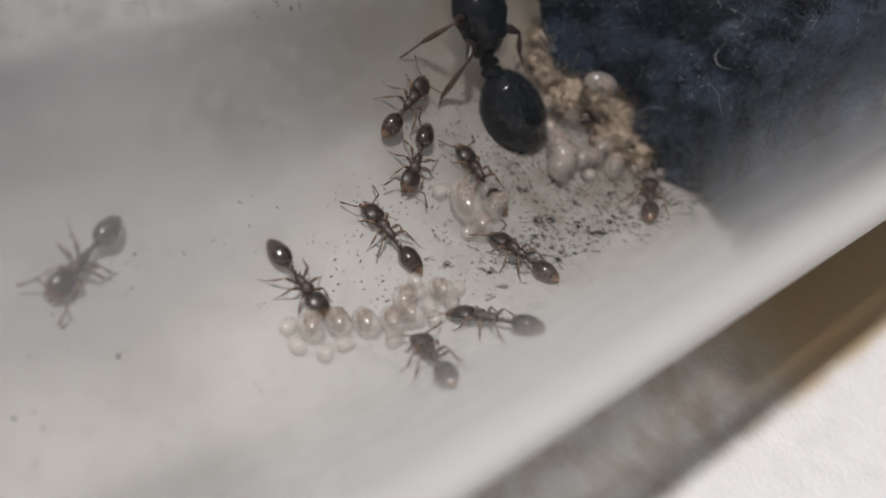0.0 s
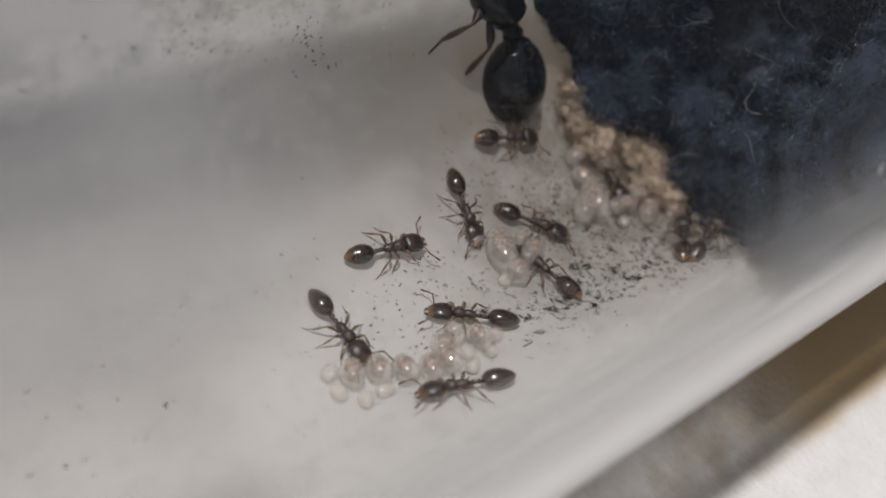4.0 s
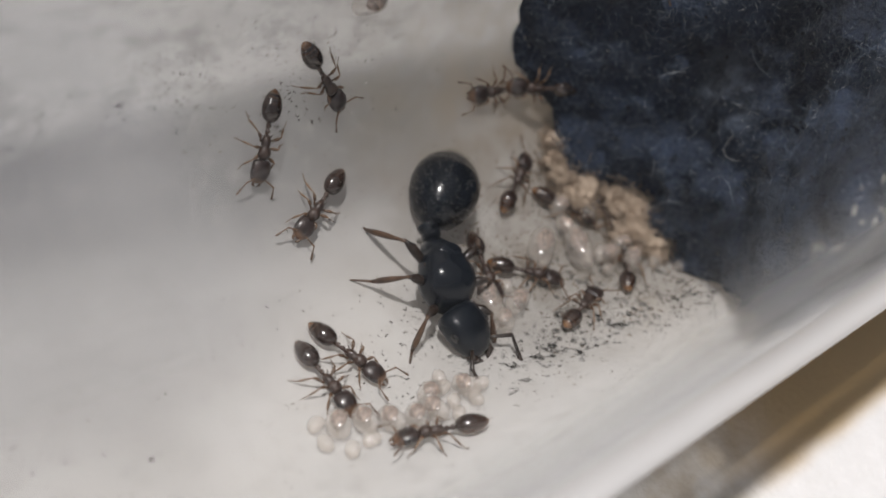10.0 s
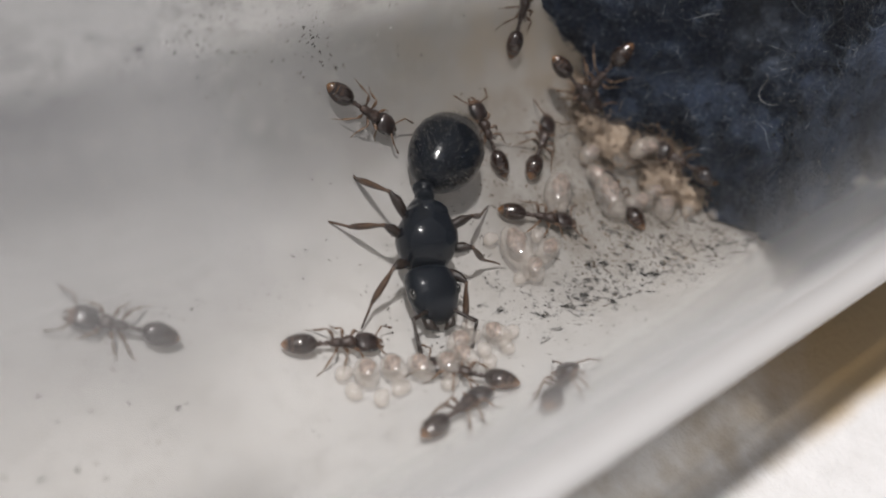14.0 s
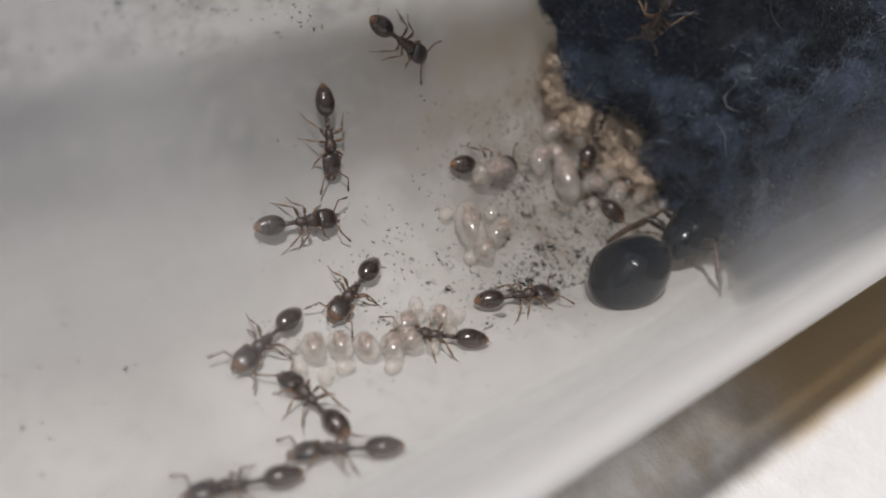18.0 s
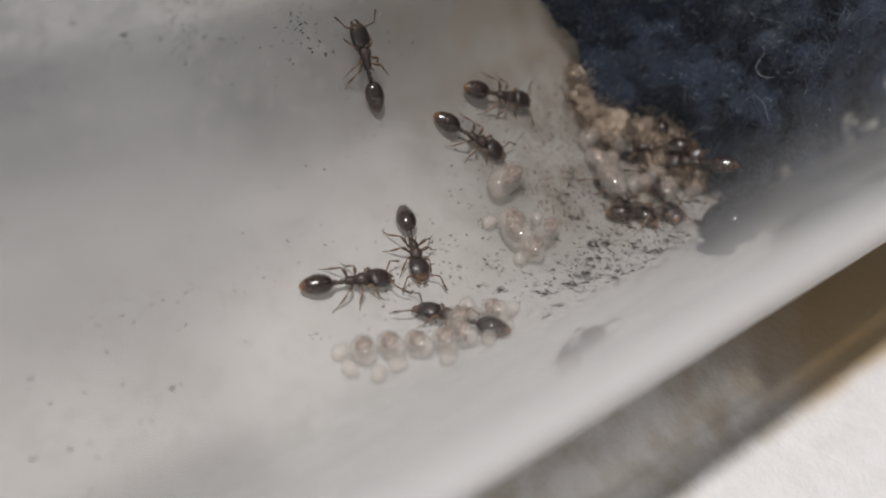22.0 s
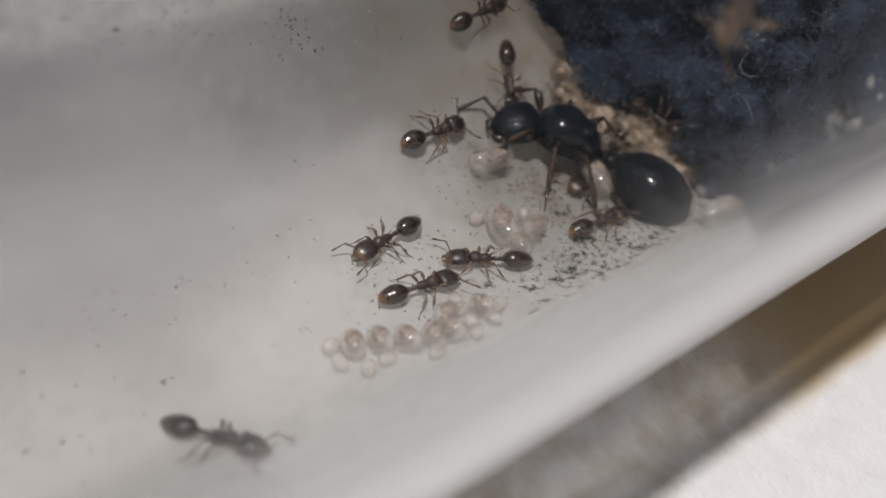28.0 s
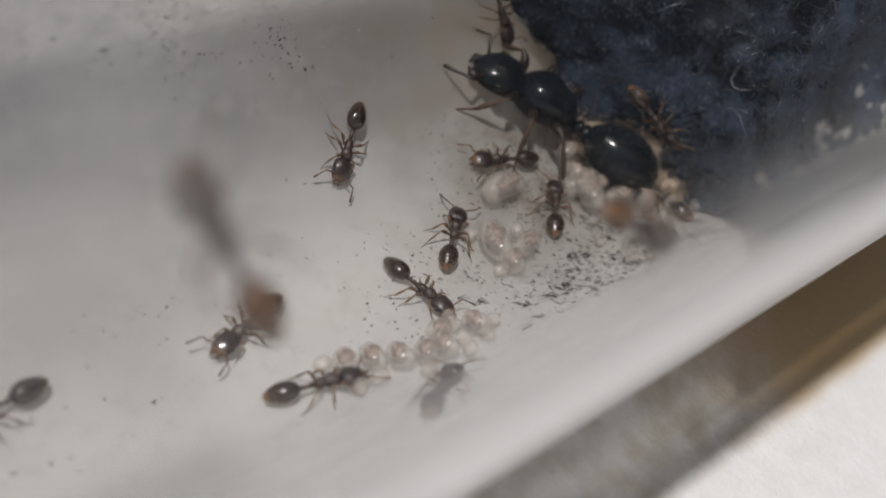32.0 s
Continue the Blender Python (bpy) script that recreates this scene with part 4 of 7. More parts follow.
def rolling(ob, turns):
    """Turns a thing with the tube about its axis, by rows of seconds and degrees."""
    rest = ob.matrix_basis.copy()
    about = Matrix.Translation((0, 0, AXIS))
    walk(ob, [(t, about @ pose(0, 0, 0, a) @ about.inverted() @ rest) for t, a in turns])


def thinned(rows):
    """Leaves out rows that equal both their neighbours."""
    keep = [rows[0]]
    for a, b, c in zip(rows, rows[1:], rows[2:]):
        if (a[1].to_quaternion().rotation_difference(b[1].to_quaternion()).angle > 0.02 or
                b[1].to_quaternion().rotation_difference(c[1].to_quaternion()).angle > 0.02):
            keep.append(b)
    keep.append(rows[-1])
    return keep


# ---- what moves ----
def motions():
    # the tube is rolled to and fro by hand
    turns = ((0, 9.82), (.5, 9.38), (1, 10.63), (3.5, 5.64), (7.5, 3.79), (8.5, 2.77), (9, 1.2), (9.5, 1), (10, 1.6), (10.5, .7), (11.5, 1.2), (12.5, 2.58), (13.5, 2.45), (15.5, 7.28), (16, 12.04), (16.5, 14.25), (17, 14.06), (18, 12.81), (19, 2.57), (19.5, -1.19), (20, -2.42), (21, -2.51), (21.5, -1.15), (22.5, -1.12), (23, 1.36), (25, 0), (30, -.72), (32, -1.91))
    for ob in (cotton, grime, smears, crumbs, specks, crust, *brood):
        rolling(ob, turns)
    walk(queen, [
        (0, pose(.012174, .00678, .004082, -10.2, -46.2, 104)), (.5, pose(.012309, .007092, .00446, -8.5, -50, 101.2)),
        (1, pose(.012445, .007531, .005073, -6.8, -55.4, 98.2)), (2, pose(.012051, .008118, .006116, -23, -60.5, 116)),
        (3, pose(.011782, .00866, .007549, -47.5, -64.2, 140.4)), (3.5, pose(.011766, .008432, .006852, -52.3, -54.4, 147.9)),
        (5.5, pose(.010038, .007966, .005817, -56.7, -18.3, 168.4)), (6, pose(.010182, .007177, .004576, -48.5, 3.8, -176.7) @ pose(0, 0, 0, 0, 0, 15)),
        (6.5, pose(.010108, .00558, .002938, -36.8, 8, -169.4)), (7, pose(.008651, .003252, .001608, -19.6, 7.1, -160.8)),
        (7.5, pose(.008101, .003365, .001653, -19.2, 8.5, -157.1)), (8, pose(.008135, .003476, .0017, -17.6, 10.5, -150)),
        (8.5, pose(.008016, .003774, .001831, -19.3, 10.8, -151.8)), (9, pose(.008171, .003774, .001832, -17.6, 11.9, -147.1)),
        (9.5, pose(.007007, .002625, .001392, -11.1, 10.3, -137.6)), (10, pose(.00673, .000628, .001022, -2, 4.8, -112.9)),
        (10.5, pose(.005879, .000682, .001026, -3.1, 4.3, -126)), (11, pose(.0053, .001163, .001075, -6.2, 4.5, -144.2)),
        (11.5, pose(.004748, .001368, .001105, -7.3, 4.8, -146.6)), (12, pose(.004488, .001155, .001074, -5.7, 4.1, -144.2)),
        (12.5, pose(.002692, .001661, .001155, -9.2, 4.3, -155.2)), (13, pose(.002602, .001421, .001113, -9.8, 2.7, -164.6)),
        (13.5, pose(.003702, .001655, .001153, -7.8, 6.2, -141.7)), (15.5, pose(.005453, -.00305, .001534, 4.7, -16.7, -105.8)),
        (16, pose(.008724, -.003009, .00152, -9.2, -13.4, -55.1)), (16.5, pose(.012479, -.00368, .001788, -20.8, -5, -12.9)),
        (17, pose(.015177, -.004377, .002137, -26.7, -2.5, -5)), (17.5, pose(.016544, -.00446, .002183, -28.2, -1.2, -2.2)),
        (18, pose(.016072, -.004294, .00209, -28.5, .6, 1)), (18.25, pose(.014838, -.006196, .004776, -17, -42.2, -28.8)),
        (18.5, pose(.013604, -.007001, .008281, 53.4, -60.4, -110.7)), (19, pose(.013828, -.007052, .009052, 65.5, -63.6, -124.1)),
        (19.5, pose(.012851, -.007653, .009385, 59.5, -74, -119.2)), (20, pose(.011874, -.00822, .009432, 33.7, -81.4, -95)),
        (21, pose(.017731, -.005553, .005411, 102.5, -37.1, -123)), (21.5, pose(.01702, -.005855, .003877, 83.8, -3.1, -141.1)),
        (22, pose(.016309, -.006249, .002528, 55.1, 20.4, -170.3)), (22.5, pose(.016271, -.005485, .002479, 51.3, 24.3, -175.3)),
        (23, pose(.016233, -.004389, .002284, 44.5, 27.9, 178.1)), (23.5, pose(.014148, -.004444, .002315, 35.3, 33.6, 175.1)),
        (24, pose(.01385, -.003819, .001965, 29.2, 29.1, 175.7)), (24.5, pose(.014561, -.002678, .001522, 8.6, 29.6, 163.1)),
        (25, pose(.015344, -.001212, .001152, -4.2, 20.6, 150.9)), (25.5, pose(.012409, -.000381, .00101, 4.9, 2.7, 151.4)),
        (27.5, pose(.012994, .001168, .001082, -1.1, -1.6, 124.1)), (28, pose(.013678, .001325, .001105, -1.5, -2.2, 124.6)),
        (29, pose(.014218, .002275, .001298, -5, -7.8, 122.8)), (30, pose(.01447, .002871, .001476, -6.9, -11.6, 121.1)),
        (31, pose(.014682, .003448, .001692, -7.4, -16.2, 114.9)), (32, pose(.014417, .003485, .001708, -10.7, -14.4, 127.3))])
    head, gaster = [[o for o in queen.children if o.name.startswith(k)][0] for k in ("head", "gaster")]
    at_neck, at_waist = Matrix.Translation(head.location), Matrix.Translation(gaster.location)
    walk(head, [(t, at_neck @ pose(0, 0, 0, 0, 0, a)) for t, a in (
        (0, -7), (1, 17), (2, 16), (3, 13), (3.5, 12), (5.5, 23), (6, 35), (6.5, 4), (7, 6), (7.5, 17), (8, 39), (8.5, 45), (9, 49), (9.5, 30), (10, 32), (10.5, 15), (11, 7), (11.5, 10), (12, 13), (12.5, 20), (13, -1), (13.5, 30), (15.5, -16), (16, 2), (16.5, 14), (17, 8), (17.5, 6), (18, 0), (18.5, 36), (19, 62), (20, 62), (21, -6), (22, 39), (23, 53), (23.5, 29), (24, 9), (24.5, 21), (25, 36), (25.5, 15), (27.5, 32), (28, 46), (29, 25), (30, 22), (31, -10), (32, 11))])
    walk(gaster, [(t, at_waist @ pose(0, 0, 0, 0, -13 if 16.3 < t < 18.2 else 0, a)) for t, a in (
        (0, 8), (1, -35), (2, -28), (3, -21), (3.5, -35), (5.5, -30), (6, -50), (6.5, -7), (7, -7), (7.5, -18), (8, -36), (8.5, -40), (9, -50), (9.5, -40), (10, -30), (10.5, -16), (11, -8), (11.5, -12), (12, -15), (12.5, -17), (13, 1), (13.5, -29), (15.5, 16), (16, -1), (16.5, -12), (17, -7), (17.5, -9), (18, 0), (18.5, -10), (19, -17), (20, -49), (21, 7), (22, -62), (23, -62), (23.5, -55), (24, -13), (24.5, -38), (25, -61), (25.5, -15), (27.5, -13), (28, -24), (29, -15), (30, -15), (31, 5), (32, -7))])
    walk(workers[0], [
        (0, pose(.00048, .000104, .001001, 0, 1.6, -89.6)), (.5, pose(.000474, .000019, .001, 0, 1, -89.5)),
        (1, pose(.000468, .000197, .001002, 0, 2.1, -89.5)), (2, pose(.000469, -.000092, .001, 0, .3, -88.7)),
        (3, pose(.000534, -.00036, .001007, -.1, -1.4, -87.8)), (3.5, pose(.000542, -.000525, .001015, 0, -2.5, -89.1)),
        (5.5, pose(.000508, -.000739, .00103, -.1, -3.9, -88.4)), (6, pose(.000516, -.000778, .001034, -.1, -4.2, -89.2)),
        (7, pose(.000507, -.000763, .001032, 0, -4, -89.6)), (7.5, pose(.000528, -.00081, .001037, -.1, -4.4, -88.9)),
        (8, pose(.000549, -.00092, .001047, -.2, -5.1, -88.2)), (8.5, pose(.000552, -.000953, .001051, -.3, -5.3, -87.2)),
        (9, pose(.000555, -.001189, .001079, -.5, -6.8, -86.1)), (9.5, pose(.000544, -.001239, .001086, -.3, -7.1, -87.8)),
        (10, pose(.000532, -.001166, .001076, -.1, -6.6, -89.4)), (10.5, pose(.000474, -.001334, .001099, .1, -7.7, -90.4)),
        (11, pose(.000415, -.00131, .001096, .2, -7.5, -91.4)), (11.5, pose(.000196, -.001283, .001092, -1.7, -7.2, -76.9)),
        (12, pose(-.000023, -.001126, .001071, -3, -5.7, -62.5)), (12.5, pose(-.00012, -.001111, .001069, -3.3, -5.4, -58.5)),
        (13, pose(-.000218, -.001158, .001075, -3.9, -5.5, -54.5)), (13.5, pose(-.000238, -.001183, .001078, -5.7, -4.1, -35.6)),
        (15.5, pose(-.000432, -.000848, .00104, -5.2, -.9, -9.7)), (16, pose(.000911, .000079, .001, .4, 0, 4.4)),
        (16.5, pose(.003131, -.000146, .001001, -.9, -.2, -2)), (17, pose(.00535, -.000745, .001031, -4.5, -.7, -8.3)),
        (18, pose(.007991, -.002637, .001395, -15.7, -5.5, -18.9)), (18.5, pose(.009691, -.002919, .001487, -18.7, -1.8, -5.4)),
        (19, pose(.01346, -.00291, .001483, -18.2, 6.6, 19.3)), (19.5, pose(.014392, -.002601, .001384, -15.5, 7.7, 27.1)),
        (20, pose(.015324, -.001902, .001203, -10.4, 7.4, 35.2)), (21, pose(.015039, -.002685, .00141, -9.7, 15.6, 57.6)),
        (21.5, pose(.01525, -.002402, .001326, -8.4, 14.1, 59)), (22.5, pose(.016458, -.001937, .001211, -5.6, 12, 66)),
        (23, pose(.017141, -.001289, .001093, -3.2, 8.4, 70)), (24, pose(.017877, -.001129, .001071, -2.2, 7.6, 74)),
        (25, pose(.01785, -.001252, .001087, -2.3, 8.4, 74.5)), (30, pose(.017354, -.002036, .001233, -1.5, 13.5, 83.2)),
        (32, pose(.017257, -.002348, .001312, -1.4, 15.6, 84.9))])
    walk(workers[1], [
        (0, pose(.004629, .000633, .001022, -.1, -3.1, 91.4)), (.5, pose(.004138, .003098, .00155, -7.8, -17.8, 114.2)),
        (1, pose(.004334, .004278, .002082, 5.4, -26.9, 78.2)), (1.5, pose(.004554, .003361, .001651, 17.1, -13, 36.1)),
        (2, pose(.004044, .001949, .001214, 11.9, 5.1, -22.9)), (2.5, pose(.004083, .001217, .001083, 5.2, 6.8, -52.1)),
        (3, pose(.00425, .000844, .00104, 4.9, 3.4, -35.2)), (3.5, pose(.004412, .000932, .001048, 5.6, 3.1, -29)),
        (4.5, pose(.00382, .00267, .001405, 13.3, -12.2, 22.9)), (5.5, pose(.003227, .004305, .002096, 5.5, -27.1, 78.1)),
        (6, pose(.003912, .004942, .002478, 21.2, -25.3, 47.8)), (6.5, pose(.003962, .005909, .003212, 30.4, -28.2, 38.9)),
        (7, pose(.004969, .006948, .00428, 38.1, -35, 36.2)), (7.5, pose(.006615, .00741, .004892, 49.6, -27.7, 22.4)),
        (8, pose(.008262, .007787, .005487, 57.8, -18.4, 11.2)), (8.5, pose(.009062, .008117, .006111, 58, -34.1, 18.6)),
        (9, pose(.009863, .008321, .00657, 53.3, -49.1, 29.4)), (9.5, pose(.011656, .007602, .005184, -33.2, -49.2, 134.1)),
        (10, pose(.013449, .006738, .004036, -50.4, 2, 175.5)), (10.5, pose(.01301, .006902, .004225, -51, 4.5, -179.5)),
        (11, pose(.012571, .007179, .004572, -52.7, 7, -174.7)), (11.5, pose(.01351, .006293, .003566, -41, -18.1, 155.7)),
        (12, pose(.014448, .005374, .002781, -14.8, -33.1, 115.8)), (12.5, pose(.014186, .005956, .003252, 2.3, -40.5, 87.8)),
        (13, pose(.013923, .006452, .003726, 22.6, -39.7, 56.9)), (13.17, pose(.014454, .005904, .003699, 59.8, -20.7, .9)),
        (13.33, pose(.014985, .005341, .003686, 68.6, 15.3, -36.1)), (13.5, pose(.015516, .004765, .003692, 48.2, 48.2, -84)),
        (14.17, pose(.015308, .004233, .002895, 56.1, 19.9, -36.2)), (14.83, pose(.0151, .003657, .002178, 41.4, -6.2, 4.7)),
        (15.5, pose(.014892, .003085, .001545, 11.6, -15.7, 52.6)), (16, pose(.014967, .003926, .001902, 16.4, -19.5, 48.5)),
        (16.5, pose(.012964, .006673, .003961, 45.1, -17.4, 22.3)), (17, pose(.010961, .008313, .006551, 67.4, -3.8, 1.6)),
        (18, pose(.008076, .007497, .005021, 50.9, 30.3, -22.4)), (18.5, pose(.00941, .006918, .004243, 47.8, 19.3, -16.7)),
        (19, pose(.011814, .004756, .002359, 21.9, 24.9, -46.2)), (19.5, pose(.011649, .003722, .001806, 12.2, 22.2, -61.2)),
        (20, pose(.011484, .003001, .001515, 5.1, 19.6, -75)), (21, pose(.011216, .003008, .001518, 6.1, 19.1, -71.8)),
        (21.5, pose(.011477, .003756, .001821, 17.9, 18, -45.7)), (22, pose(.011738, .004267, .002076, 26.7, 11.2, -21.2)),
        (22.5, pose(.011554, .004452, .002178, 26.9, 14.1, -25.4)), (23, pose(.01137, .004942, .002478, 29.1, 18, -29.1)),
        (24, pose(.01162, .003603, .001753, 14.6, 19.7, -52.3)), (25, pose(.012421, .004269, .002077, 3.3, 29.1, -83.3)),
        (25.5, pose(.012137, .003794, .001839, -5.3, 25.2, -102.3)), (27.5, pose(.011914, .004471, .002189, -27.5, 13, -156.6)),
        (28, pose(.012899, .00445, .002177, -11, 28.5, -112.2)), (30, pose(.013902, .004906, .002455, 12.6, 31.3, -66.7)),
        (30.5, pose(.012978, .004582, .002254, 29.1, 10.1, -15.3)), (31, pose(.012054, .004315, .002102, 24, -15.2, 30.6)),
        (31.5, pose(.01304, .005764, .003088, 36.7, 18, -12.9)), (32, pose(.014026, .006963, .004297, 16.6, 49.4, -68.6))])
    walk(workers[2], [
        (0, pose(.007509, .002759, .001433, -14.2, 11.5, -141.8)), (.5, pose(.007477, .002753, .001431, -11.4, 14.2, -129.6)),
        (1, pose(.007445, .002997, .001514, -8.9, 17.8, -117.2)), (2, pose(.007609, .002556, .001371, -3.1, 16.7, -100.6)),
        (3, pose(.007879, .001924, .001208, -1.9, 12.8, -98.4)), (3.5, pose(.008001, .001922, .001208, -2.7, 12.6, -102.4)),
        (5.5, pose(.008404, .001217, .001083, -2.2, 8.2, -105)), (6, pose(.008264, .001083, .001065, -2.5, 7.2, -109.3)),
        (7, pose(.008007, .000838, .001039, -2.5, 5.3, -115.5)), (7.5, pose(.008368, .000972, .001053, -2.8, 6.1, -115.2)),
        (8, pose(.008729, .001043, .001061, -3, 6.5, -115)), (8.5, pose(.008857, .001072, .001064, -2.5, 6.9, -110.2)),
        (9, pose(.008986, .000898, .001045, -1.7, 6, -105.4)), (9.5, pose(.009171, .000571, .001018, -1.2, 4, -106.6)),
        (10, pose(.009356, .000368, .001008, -.9, 2.8, -107.8)), (10.5, pose(.009775, .000803, .001036, -4.2, 3.8, -130.4)),
        (11, pose(.010194, .001428, .001114, -8.5, 4.3, -153.1)), (11.5, pose(.007922, -.000069, .001, -1.8, 4.9, 153.3)),
        (12, pose(.005651, -.001435, .001115, 1.7, 9.7, 99.7)), (12.5, pose(.006367, -.001044, .001061, -1.9, 7.1, 70.5)),
        (13, pose(.007084, -.000713, .001028, -4, 3.5, 41.7)), (13.5, pose(.010089, -.000157, .001001, -.8, -.1, -10.2)),
        (15.5, pose(.011185, .001705, .001163, 7.2, 9.2, -51.8)), (16, pose(.011455, .002876, .001472, 12.5, 15, -49.3)),
        (16.5, pose(.011325, .003292, .001624, 17.4, 13.9, -37.7)), (17, pose(.011195, .003356, .001649, 19.9, 10.6, -26.8)),
        (18, pose(.010977, .003111, .001555, 19.9, 5.2, -14)), (19, pose(.010582, .001775, .001177, 11.1, 4, -19.5)),
        (19.5, pose(.010397, .001272, .00109, 8.1, 2.5, -17.2)), (20, pose(.010211, .001159, .001075, 7.4, 2, -14.7)),
        (21, pose(.010256, .001767, .001175, 11.3, 3, -14.7)), (21.5, pose(.00988, .002538, .001365, 14.4, 8.9, -29.3)),
        (22, pose(.009505, .003069, .001539, 14.6, 14.7, -44.2)), (22.5, pose(.00976, .003049, .001532, 12.6, 16.3, -51.4)),
        (23, pose(.010016, .003369, .001654, 11.7, 19.6, -58.4)), (24, pose(.009862, .003418, .001674, 10.5, 20.6, -62.2)),
        (25, pose(.009954, .003834, .001858, -5, 25.5, -101.6)), (25.5, pose(.010199, .0041, .001988, -17.8, 21.4, -131.3)),
        (27.5, pose(.007925, .003319, .001634, 8.3, 21, -67.8)), (28, pose(.008469, .003619, .00176, 23.7, -.6, 1.3)),
        (28.5, pose(.010092, .005073, .002566, 31.5, -13.6, 21.1)), (29, pose(.012728, .006349, .003621, 37.3, -25.9, 29.8)),
        (30, pose(.012988, .0066, .003881, 47.2, 3, -2.8)), (30.33, pose(.01295, .00681, .004116, 34, -37.3, 38.3)),
        (30.67, pose(.012913, .007027, .004377, -22.4, -48, 115.6)), (31, pose(.012876, .007249, .004667, -52.1, -14.2, 169.2)),
        (32, pose(.013296, .008034, .005943, -52.6, -40.7, 153.5))])
    walk(workers[3], [
        (0, pose(.008394, .004833, .002407, 29, -14.3, 24)), (.5, pose(.008461, .005286, .002716, 30.8, -18.5, 27.7)),
        (1, pose(.008529, .00592, .003221, 33.9, -23.6, 30.8)), (1.5, pose(.00825, .005296, .002723, 36, 2.7, -6)),
        (2, pose(.00797, .004687, .002317, 21.6, 24.5, -46.3)), (3, pose(.010274, .001143, .001073, 5, 6.4, -51.9)),
        (3.5, pose(.010713, .000263, .001004, 1.6, 1.9, -50.2)), (5.5, pose(.011192, .00074, .00103, 4.5, 2.6, -29.6)),
        (6, pose(.011196, .001154, .001074, 7.2, 2.9, -22.1)), (7, pose(.010727, .00126, .001089, 8.1, .5, -3.3)),
        (7.5, pose(.010969, .001141, .001073, 7.3, 1.9, -15)), (8, pose(.011211, .000959, .001051, 5.9, 3, -26.8)),
        (8.5, pose(.011454, .001481, .001123, 4.8, 9, -55.9)), (9, pose(.011698, .001798, .001181, .9, 12.4, -85.8)),
        (9.5, pose(.011494, .000614, .001021, .8, 4.9, -62.2)), (10, pose(.01129, -.000457, .001012, -1.8, -1.4, -38.6)),
        (10.5, pose(.01165, -.000847, .00104, -4.9, -1.4, -19.2)), (11, pose(.012011, -.001042, .001061, -6.6, 0, 0)),
        (11.5, pose(.012402, -.000891, .001044, -5.8, .9, 9.2)), (12, pose(.012794, -.000609, .001021, -4.1, 1.4, 18.4)),
        (12.5, pose(.012393, .000821, .001038, .5, -5.3, 53.7)), (13, pose(.011991, .002171, .001266, .2, -13.1, 89.1)),
        (13.5, pose(.012491, .003227, .001598, 14.1, -14.7, 45.3)), (15.5, pose(.014704, .001913, .001206, 9.7, -6.6, 33.8)),
        (16, pose(.016697, -.000459, .001012, -1.2, 3.7, 71.8)), (16.5, pose(.016469, .000485, .001013, .6, -1.9, 71.8)),
        (17, pose(.016242, .001052, .001062, 1.8, -5.4, 71.8)), (18, pose(.015197, .000628, .001022, -.8, -3.1, 104)),
        (19, pose(.014379, .000703, .001027, .9, -3.3, 75.3)), (19.5, pose(.014699, -.000085, .001, -.9, 1.2, 59.4)),
        (20, pose(.01502, -.000476, .001013, -2.8, 2.7, 43.5)), (21, pose(.013497, .001026, .001059, .9, -5.8, 81.6)),
        (21.5, pose(.015298, .000466, .001306, -9.2, 12, 105.9)), (22, pose(.017099, -.000331, .001594, -10.7, 33.6, 130.1)),
        (22.5, pose(.016575, -.000008, .001294, -11.4, 14.2, 88.7)), (23, pose(.016051, .000678, .001026, 2.4, -2.7, 49.1)),
        (24, pose(.015766, .001419, .001113, -.3, -8.6, 92.2)), (24.33, pose(.015204, .001584, .001141, -8.9, -4.4, 143.9)),
        (24.67, pose(.014642, .001755, .001173, -10.9, 4.7, -165.4)), (25, pose(.01408, .001931, .00121, -5.2, 11.9, -113.8)),
        (25.5, pose(.013816, .002058, .001239, -7.9, 11.1, -125.7)), (26.5, pose(.015651, .001199, .00108, .4, 8.5, -65.2)),
        (27.5, pose(.017487, .000329, .001006, 2.2, .2, -5.9)), (28, pose(.017477, .000344, .001007, 2.2, .1, -3.4)),
        (29, pose(.014522, -.002527, .001362, -14.1, 9.6, 33.7)), (30, pose(.013145, -.00299, .001511, .4, 20.2, 91.2)),
        (31, pose(.012628, -.001291, .001093, -3, 8.7, 70.9)), (32, pose(.012425, -.000642, .001023, -3.5, 3.5, 44.7))])
